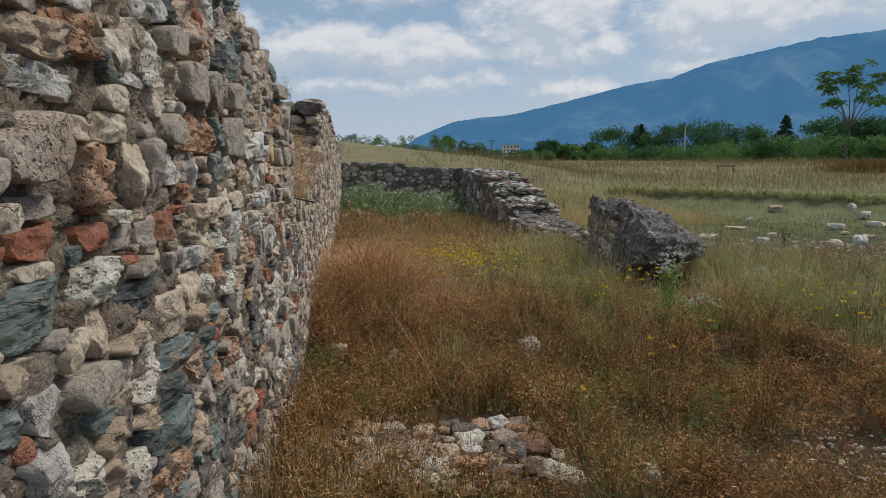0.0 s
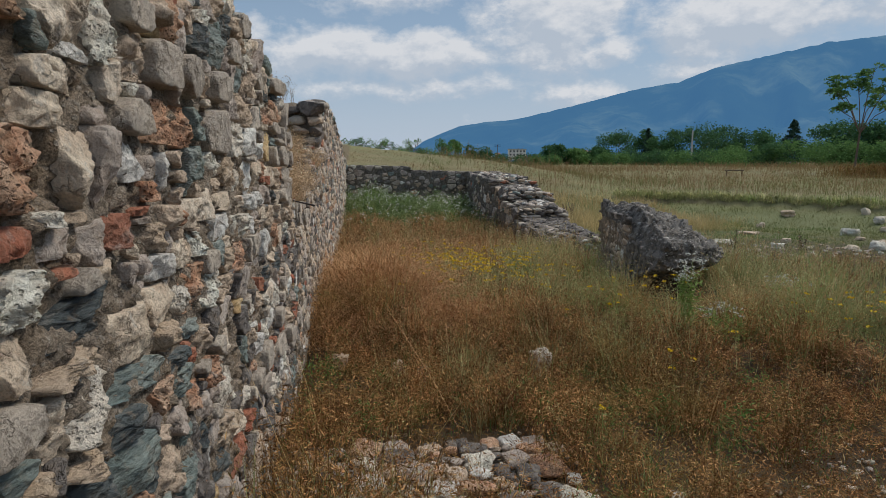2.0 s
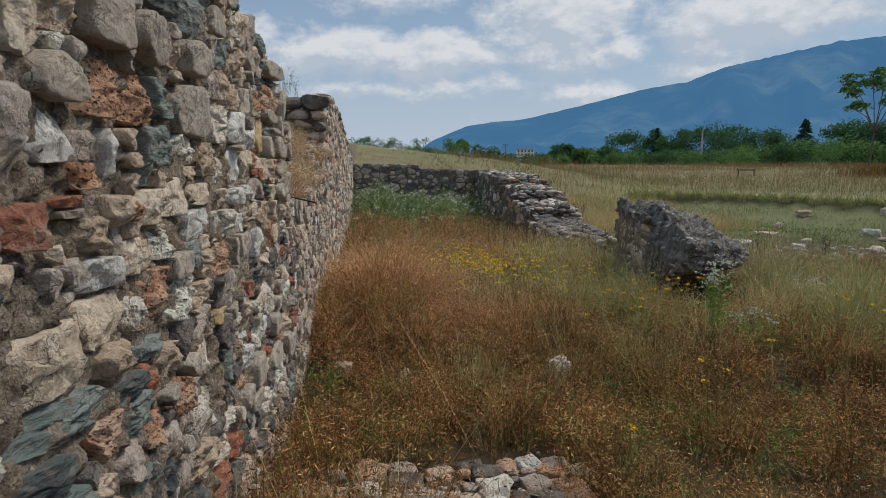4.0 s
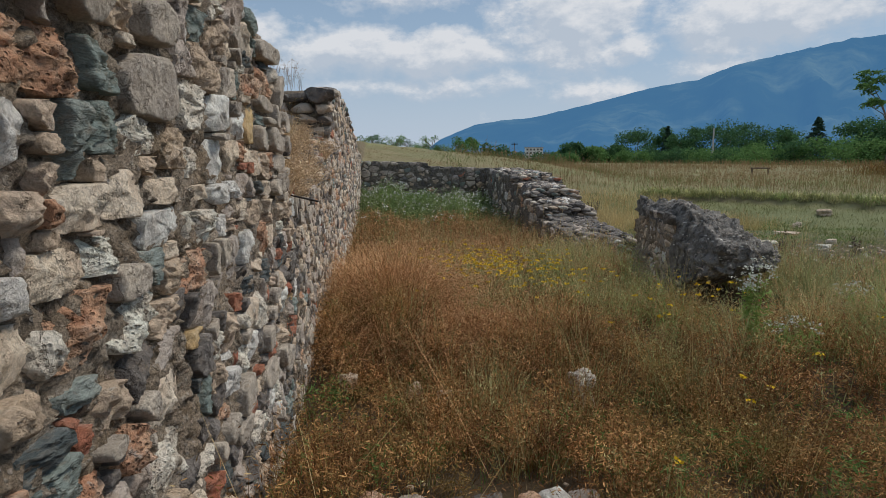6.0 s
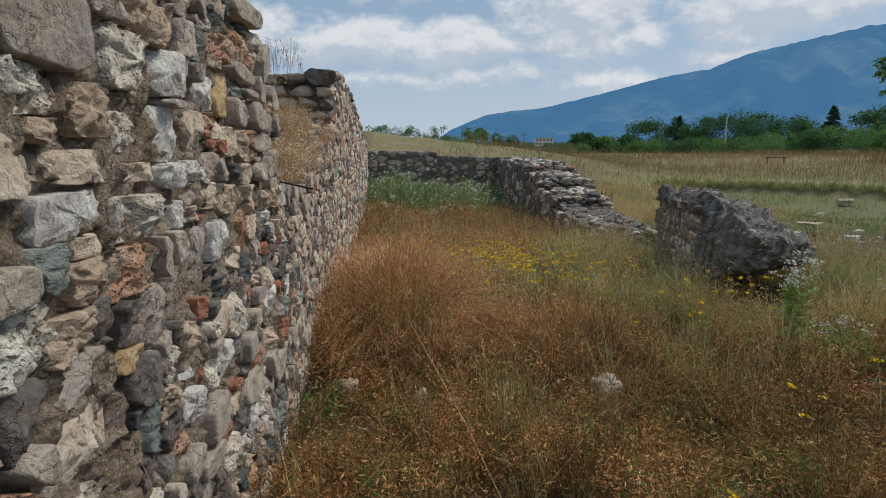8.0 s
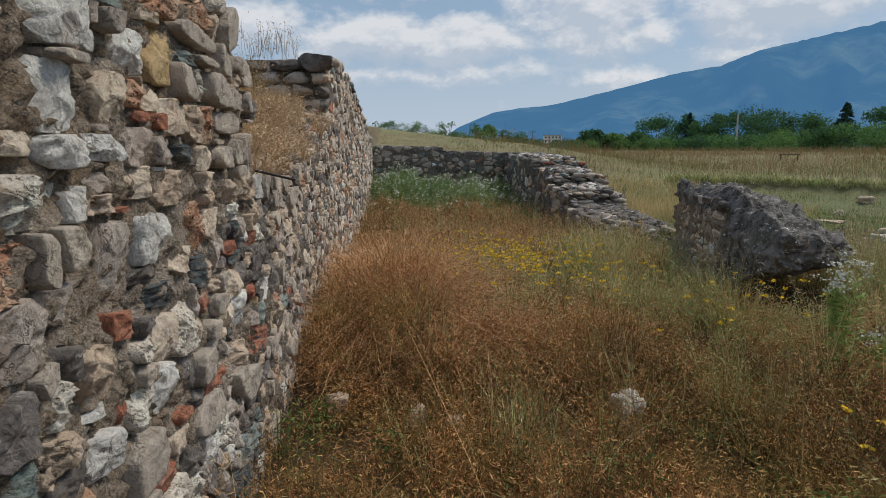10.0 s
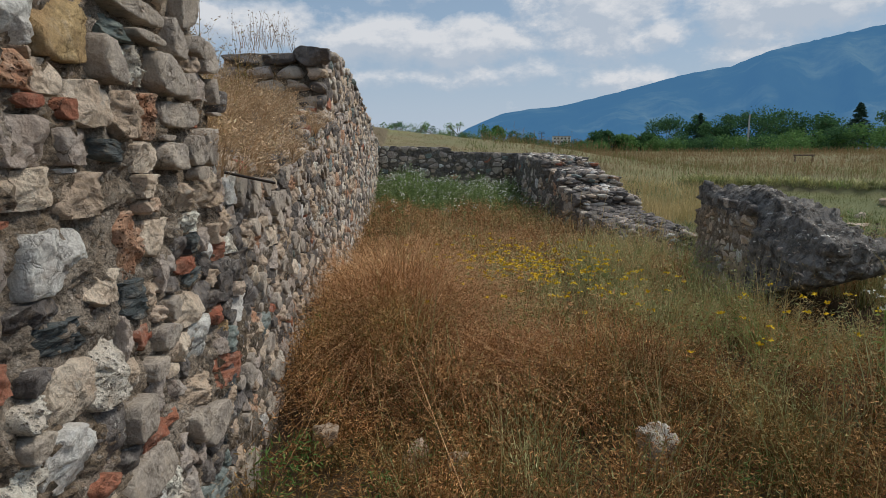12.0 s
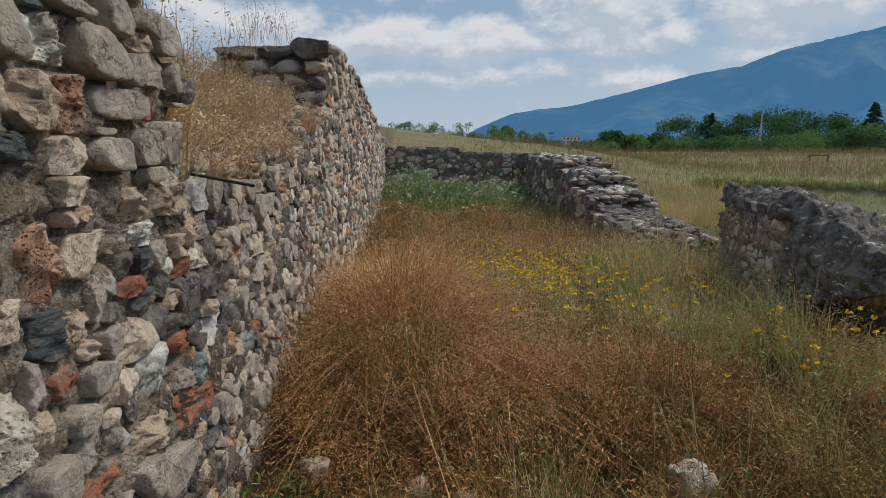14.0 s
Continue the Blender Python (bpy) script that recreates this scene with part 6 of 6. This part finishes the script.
def limb(bm, a, b, r0, r1, sides=6):
    d = (b - a).normalized()
    s = d.orthogonal().normalized()
    t = d.cross(s)
    lo = [bm.verts.new(a + (s * math.cos(k * 2 * math.pi / sides) + t * math.sin(k * 2 * math.pi / sides)) * r0) for k in range(sides)]
    hi = [bm.verts.new(b + (s * math.cos(k * 2 * math.pi / sides) + t * math.sin(k * 2 * math.pi / sides)) * r1) for k in range(sides)]
    for k in range(sides):
        bm.faces.new((lo[k], lo[(k + 1) % sides], hi[(k + 1) % sides], hi[k]))
    bm.faces.new(hi)


def tree(u, d, high, radius, seed, leaves=2600, leaf=0.5, mat=None, low=0.15, label="broad dark green tree at the field's edge", name="tree", clumps=16, stem=0.2):
    """A tapered trunk with limbs and a crown of leaf clumps with gaps between them."""
    rng = random.Random(seed)
    x, y = spot(u, d)
    base = Vector((x, y, float(land(x, y)) - 0.1))
    bm = bmesh.new()
    fork = base + Vector((rng.uniform(-0.3, 0.3), rng.uniform(-0.3, 0.3), high * (low + 0.2)))
    limb(bm, base, fork, stem * high / 8, stem * 0.7 * high / 8, 8)
    centres = []
    for i in range(clumps):
        a = rng.uniform(0, 6.28)
        q = math.sqrt(rng.uniform(0.05, 1))
        zz = rng.uniform(low, 0.93)
        shrink = math.sin(math.pi * min(0.97, max(0.12, (zz - low * 0.5) / (1.02 - low * 0.5)))) ** 0.6
        c = base + Vector((math.cos(a) * radius * q * shrink, math.sin(a) * radius * q * shrink, high * zz))
        centres.append((c, rng.uniform(0.32, 0.50) * radius))
        if i < 9:
            limb(bm, fork, c, stem * 0.4 * high / 8, 0.03)
    me = bpy.data.meshes.new(name)
    bm.to_mesh(me)
    bm.free()
    me.materials.append(BARK)
    ob = tagged(new(name, me), label, "tree" if "tree" in name else "bush", "trees at the field's edge")
    s = Sward(seed)
    per = leaves // clumps
    pts = []
    for c, r in centres:
        g = s.r.normal(0, 1, (per, 3))
        g /= np.linalg.norm(g, axis=1)[:, None]
        pts.append(np.array(c) + g * r * s.r.uniform(0.45, 1.08, (per, 1)) * np.array([1, 1, 0.72]))
    pts = np.concatenate(pts)
    pts[:, 2] = np.maximum(pts[:, 2], base.z + 0.15)
    s.flakes(pts, leaf * s.r.uniform(0.6, 1.3, len(pts)), leaf * 0.6, -0.1)
    s.link("crown", mat or LEAF_DARK, "", parent=ob, kind="")
    return ob


for i, (u, d, h, r, m) in enumerate(((0.272, 190, 9.0, 6.5, 0), (0.312, 205, 10.0, 5.0, 0), (0.352, 175, 8.6, 5.5, 0), (0.395, 180, 10.0, 7.5, 0), (0.437, 185, 9.8, 7.0, 0), (0.482, 185, 9.6, 7.0, 0), (0.51, 175, 7.5, 6.0, 0),
                                       (0.62, 140, 8.4, 6.5, 0), (0.66, 135, 9.0, 6.0, 0), (0.70, 130, 8.8, 6.0, 0), (0.74, 132, 9.0, 6.0, 0), (0.79, 128, 9.0, 6.0, 0), (0.17, 165, 4.6, 3.6, 0), (0.205, 165, 3.4, 4.0, 1), (0.235, 170, 3.8, 4.5, 0))):
    tree(u, d, h * 1.08, r, 200 + i, 4800, 0.6, (LEAF_DARK, LEAF_LIGHT)[m], 0.05, clumps=30)
for i, (u, d, h, r, m) in enumerate(((0.47, 112, 3.6, 4.2, 1), (0.515, 110, 4.0, 4.5, 0), (0.555, 108, 3.9, 4.5, 1), (0.60, 104, 4.2, 4.6, 1), (0.645, 102, 3.9, 4.3, 1), (0.69, 98, 3.6, 4.0, 1), (0.735, 96, 3.9, 4.0, 1), (0.78, 96, 3.8, 4.0, 1),
                                       (0.26, 150, 2.7, 4.4, 1), (0.295, 146, 2.6, 4.4, 1), (0.33, 142, 3.0, 4.4, 0), (0.37, 138, 2.8, 4.6, 1), (0.41, 132, 2.9, 4.6, 0), (0.445, 124, 2.9, 4.4, 1),
                                       (0.10, 150, 2.6, 4.0, 0), (0.13, 155, 2.6, 4.0, 0), (0.155, 152, 2.4, 3.6, 1), (0.0, 120, 5.3, 2.6, 1), (0.03, 125, 4.0, 3.2, 0), (0.06, 132, 3.4, 3.6, 0))):
    tree(u, d, h, r, 300 + i, 2400, 0.4, (LEAF_DARK, LEAF_LIGHT)[m], 0.0, ("dark green bush in the hedge", "bright green bush in the hedge")[m], "bush", 12, 0.1)
for i in range(13):
    tree(-0.165 + 0.0135 * i, 46 + 3 * (i % 4), 0.55 + 0.25 * (i * 7 % 3), 0.8, 340 + i, 420, 0.11, (LEAF_LIGHT, LEAF_DARK)[i % 2], 0.0, "low green shrub on the grassy terrace", "bush", 8, 0.1)


def conifer(u, d, high, radius, seed):
    rng = random.Random(seed)
    x, y = spot(u, d)
    base = Vector((x, y, float(land(x, y))))
    bm = bmesh.new()
    limb(bm, base, base + Vector((0, 0, high)), 0.22, 0.03, 8)
    s = Sward(seed)
    pts = []
    for k in range(26):
        z = 0.12 + 0.86 * k / 25
        for j in range(6):
            a = rng.uniform(0, 6.28)
            r = radius * (1.04 - z) * rng.uniform(0.6, 1.1)
            tip = base + Vector((math.cos(a) * r, math.sin(a) * r, high * z - 0.12 * r))
            root = base + Vector((0, 0, high * z))
            limb(bm, root, tip, 0.04, 0.012, 4)
            t = s.r.uniform(0.15, 1.0, (26, 1))
            pts.append(np.array(root) * (1 - t) + np.array(tip) * t + s.r.normal(0, 0.14, (26, 3)))
    me = bpy.data.meshes.new("conifer")
    bm.to_mesh(me)
    bm.free()
    me.materials.append(BARK)
    ob = tagged(new("conifer", me), "dark blue-green conifer rising above the hedge", "tree")
    s.flakes(np.concatenate(pts), 0.65, 0.3, -0.3)
    s.link("crown", NEEDLE, "", parent=ob, kind="")
    return ob


conifer(0.549, 170, 12.0, 6.6, 401)
conifer(0.318, 195, 11.0, 2.8, 402)


def feather_tree(u, d, high, seed):
    """A slim bare-stemmed tree that carries flat tiers of feathery leaves."""
    rng = random.Random(seed)
    x, y = spot(u, d)
    base = Vector((x, y, float(land(x, y)) - 0.1))
    bm = bmesh.new()
    fork = base + Vector((0.25, 0, high * 0.36))
    limb(bm, base, fork, 0.11, 0.085, 8)
    s = Sward(seed)
    pts = []
    for i in range(8):
        side = -4.1 + 8.2 * i / 7
        crown = fork + Vector((side * 0.9, rng.uniform(-1.8, 1.8), high * (0.60 - 0.020 * side * side) * rng.uniform(0.72, 1.0)))
        bend = fork.lerp(crown, 0.5) + Vector((-side * 0.10, 0, 0.3))
        limb(bm, fork, bend, 0.055, 0.04, 5)
        limb(bm, bend, crown, 0.04, 0.016, 5)
        for j in range(7):
            root = bend.lerp(crown, rng.uniform(0.25, 1.0))
            b = rng.uniform(0, 6.28)
            tip = root + Vector((math.cos(b) * rng.uniform(0.4, 1.1), math.sin(b) * rng.uniform(0.3, 0.9), rng.uniform(0.1, 0.8)))
            limb(bm, root, tip, 0.022, 0.010, 4)
            for k in range(9):
                c = rng.uniform(0, 6.28)
                far = tip + Vector((math.cos(c) * rng.uniform(0.4, 0.85), math.sin(c) * rng.uniform(0.4, 0.85), rng.uniform(-0.25, 0.35)))
                t = np.linspace(0.15, 1.0, 9)[:, None]
                pts.append(np.array(tip) * (1 - t) + np.array(far) * t + np.array([[0, 0, -0.25]]) * t ** 2 + s.r.normal(0, 0.05, (9, 3)))
    me = bpy.data.meshes.new("feather_leaved_tree")
    bm.to_mesh(me)
    bm.free()
    me.materials.append(BARK)
    ob = tagged(new("feather_leaved_tree", me), "slim tree with bare stems and flat tiers of feathery leaves", "tree")
    s.flakes(np.concatenate(pts), 0.30, 0.13, -0.25)
    s.link("crown", LEAF_LIGHT, "", parent=ob, kind="")
    return ob


feather_tree(0.648, 62, 10.9, 411)

brush = Sward(421)
bx, by = spot(0.70, 52)
n = 2600
px, py = brush.r.normal(bx, 2.2, n), brush.r.normal(by, 1.4, n)
cv = brush.blades(px, py, land(px, py), brush.r.uniform(0.5, 1.3, n), np.full(n, 0.03), 0.3, 0.4)
brush.flakes(cv(brush.r.uniform(0.4, 1, n)), 0.12, 0.05)
brush.link("dry_brush", RUST, "reddish brown dry brush on the plateau", "bush")


def pole(name, u, d, high, r, mat, label, category, arm=None):
    x, y = spot(u, d)
    z = float(land(x, y))
    bm = bmesh.new()
    limb(bm, Vector((x, y, z)), Vector((x, y, z + high)), r, r * 0.7, 8)
    me = bpy.data.meshes.new(name)
    bm.to_mesh(me)
    bm.free()
    me.materials.append(mat)
    ob = tagged(new(name, me), label, category)
    if arm == "lamp":
        bm = bmesh.new()
        top = Vector((x, y, z + high))
        limb(bm, top, top + Vector((-0.7, 0, 0.6)), r * 0.6, r * 0.5, 6)
        limb(bm, top + Vector((-0.7, 0, 0.6)), top + Vector((-1.4, 0, 0.75)), r * 0.5, r * 0.4, 6)
        part("arm", bm, GALV, ob)
        bm = bmesh.new()
        bmesh.ops.create_cube(bm, size=1, matrix=Matrix.Translation(top + Vector((-1.9, 0, 0.78))) @ Matrix.Diagonal((1.1, 0.4, 0.22, 1)))
        bmesh.ops.bevel(bm, geom=bm.edges[:], offset=0.07, segments=2, affect="EDGES")
        part("lamp_head", bm, PLASTER, ob, "pale street lamp head")
    if arm == "cross":
        for k in (0, 1):
            bm = bmesh.new()
            bmesh.ops.create_cube(bm, size=1, matrix=Matrix.Translation((x, y, z + high - 0.2 - 0.8 * k)) @ Matrix.Diagonal((4.2, 0.25, 0.25, 1)))
            part("cross_arm", bm, IRON, ob)
    return ob


pole("utility_pole", 0.3885, 150, 8.3, 0.24, CONCRETE, "grey concrete utility pole standing by the hedge", "pole")
pole("street_lamp", 0.4165, 200, 7.6, 0.2, GALV, "street lamp with a curved arm beside the road", "lamp", "lamp")
pole("street_lamp", 0.725, 150, 7.0, 0.16, GALV, "street lamp showing over the bushes", "lamp", "lamp")
pole("power_pole", 0.078, 420, 12.0, 0.22, BARK, "dark power pole with cross arms far off", "pole", "cross")
pole("power_pole", 0.240, 430, 16.0, 0.25, BARK, "dark slim mast in front of the town", "pole", "")


def field_rail(x, y, wide, high):
    """A low dark rail on two posts beyond the trench."""
    z = float(land(x, y))
    bm = bmesh.new()
    bmesh.ops.create_cube(bm, size=1, matrix=Matrix.Translation((x, y, z + high)) @ Matrix.Diagonal((wide, 0.18, 0.12, 1)))
    bmesh.ops.bevel(bm, geom=bm.edges[:], offset=0.02, segments=1, affect="EDGES")
    me = bpy.data.meshes.new("rail")
    bm.to_mesh(me)
    bm.free()
    me.materials.append(BARK)
    ob = tagged(new("rail", me), "low dark weathered rail on two posts in the grass", "rail")
    for k in (-0.42, 0.42):
        bm = bmesh.new()
        limb(bm, Vector((x + k * wide, y, z - 0.1)), Vector((x + k * wide, y, z + high)), 0.07, 0.06, 8)
        part("post", bm, BARK, ob)
    return ob


field_rail(31.7, 50.0, 1.7, 0.5)


def building(name, u, d, base_z, wide, deep, high, floors, bays, roof, label):
    x, y = spot(u, d)
    turn = Matrix.Translation((x, y, base_z)) @ Matrix.Rotation(radians(-7.8), 4, "Z")
    bm = bmesh.new()
    bmesh.ops.create_cube(bm, size=1, matrix=Matrix.Translation((0, 0, high / 2)) @ Matrix.Diagonal((wide, deep, high, 1)))
    me = bpy.data.meshes.new(name)
    bm.to_mesh(me)
    bm.free()
    me.materials.append(PLASTER)
    ob = tagged(new(name, me), label, "building", "town at the mountain's foot")
    ob.matrix_basis = turn
    bm = bmesh.new()
    if roof == "flat":
        bmesh.ops.create_cube(bm, size=1, matrix=Matrix.Translation((0, 0, high + 0.4)) @ Matrix.Diagonal((wide + 1, deep + 1, 0.8, 1)))
        part("roof", bm, CONCRETE, ob)
    else:
        w, e = wide / 2 + 0.6, deep / 2 + 0.6
        a = [bm.verts.new(c) for c in ((-w, -e, high), (w, -e, high), (w, e, high), (-w, e, high), (-w * 0.6, 0, high + wide * 0.22), (w * 0.6, 0, high + wide * 0.22))]
        for f in ((0, 1, 5, 4), (1, 2, 5), (2, 3, 4, 5), (3, 0, 4), (3, 2, 1, 0)):
            bm.faces.new([a[k] for k in f])
        part("roof", bm, TILE, ob)
    for i in range(floors):
        for j in range(bays):
            bm = bmesh.new()
            bmesh.ops.create_cube(bm, size=1, matrix=Matrix.Translation(((j + 0.5) * wide / bays - wide / 2, -deep / 2 - 0.05, (i + 0.55) * high / floors)) @ Matrix.Diagonal((wide / bays * 0.5, 0.3, high / floors * 0.5, 1)))
            part("window", bm, PANE, ob)
    return ob


building("apartment_building", 0.109, 700, 3.0, 19, 12, 11.5, 3, 5, "flat", "white flat-roofed block beyond the trees")
building("house", 0.445, 215, 0.5, 8, 7, 3.2, 1, 2, "pitched", "small house with an orange tiled roof behind the trees")
rng_town = random.Random(9)
for i in range(24):
    u = 0.03 + 0.012 * i if i < 5 else 0.168 + 0.0042 * (i - 5)
    building("house", u + rng_town.uniform(-0.002, 0.002), 1560 + rng_town.uniform(-60, 60), rng_town.uniform(10, 22), rng_town.uniform(8, 15), 9, rng_town.uniform(5, 8), 2, 3, "pitched" if i % 3 else "flat", "pale house of the far town")

# tables of slope: how far right of the view, and the ridge's rise over it
ridge = interp(((-0.50, 0.002), (-0.08, 0.006), (-0.04, 0.035), (0.015, 0.058), (0.06, 0.065), (0.107, 0.069), (0.153, 0.080), (0.20, 0.091), (0.291, 0.115), (0.365, 0.128), (0.42, 0.150), (0.503, 0.168), (0.595, 0.189),
                (0.66, 0.196), (0.722, 0.206), (0.85, 0.225), (1.1, 0.25), (1.35, 0.20)))


def mountain():
    us, rows = np.linspace(-0.5, 1.3, 260), 46
    verts = []
    for k in range(rows):
        s = k / (rows - 1) * 1.12
        for u in us:
            d = 1600 + 1300 * s
            rise = ridge(u) * 2900
            climb = min(1.0, s) ** 1.35 if s <= 1 else 1 - (s - 1) * 1.5
            fold = noise.fractal(Vector((u * 9 + s * 0.8, s * 1.5, 3)), 1.0, 2.0, 5)
            z = -6 + rise * climb + rise * 0.24 * fold * math.sin(math.pi * min(1, s)) + (rise * 0.014 * noise.fractal(Vector((u * 60, 1, 1)), 0.8, 2.0, 4) if s > 0.8 else 0)
            x, y = spot(u, d)
            verts.append((x, y, z))
    c = len(us)
    faces = [(k * c + i, k * c + i + 1, (k + 1) * c + i + 1, (k + 1) * c + i) for k in range(rows - 1) for i in range(c - 1)]
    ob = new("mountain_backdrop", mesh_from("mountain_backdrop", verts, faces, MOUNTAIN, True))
    return tagged(ob, "long wooded mountain ridge with blue distance haze painted as glow", "mountain", kind="structure")


mountain()
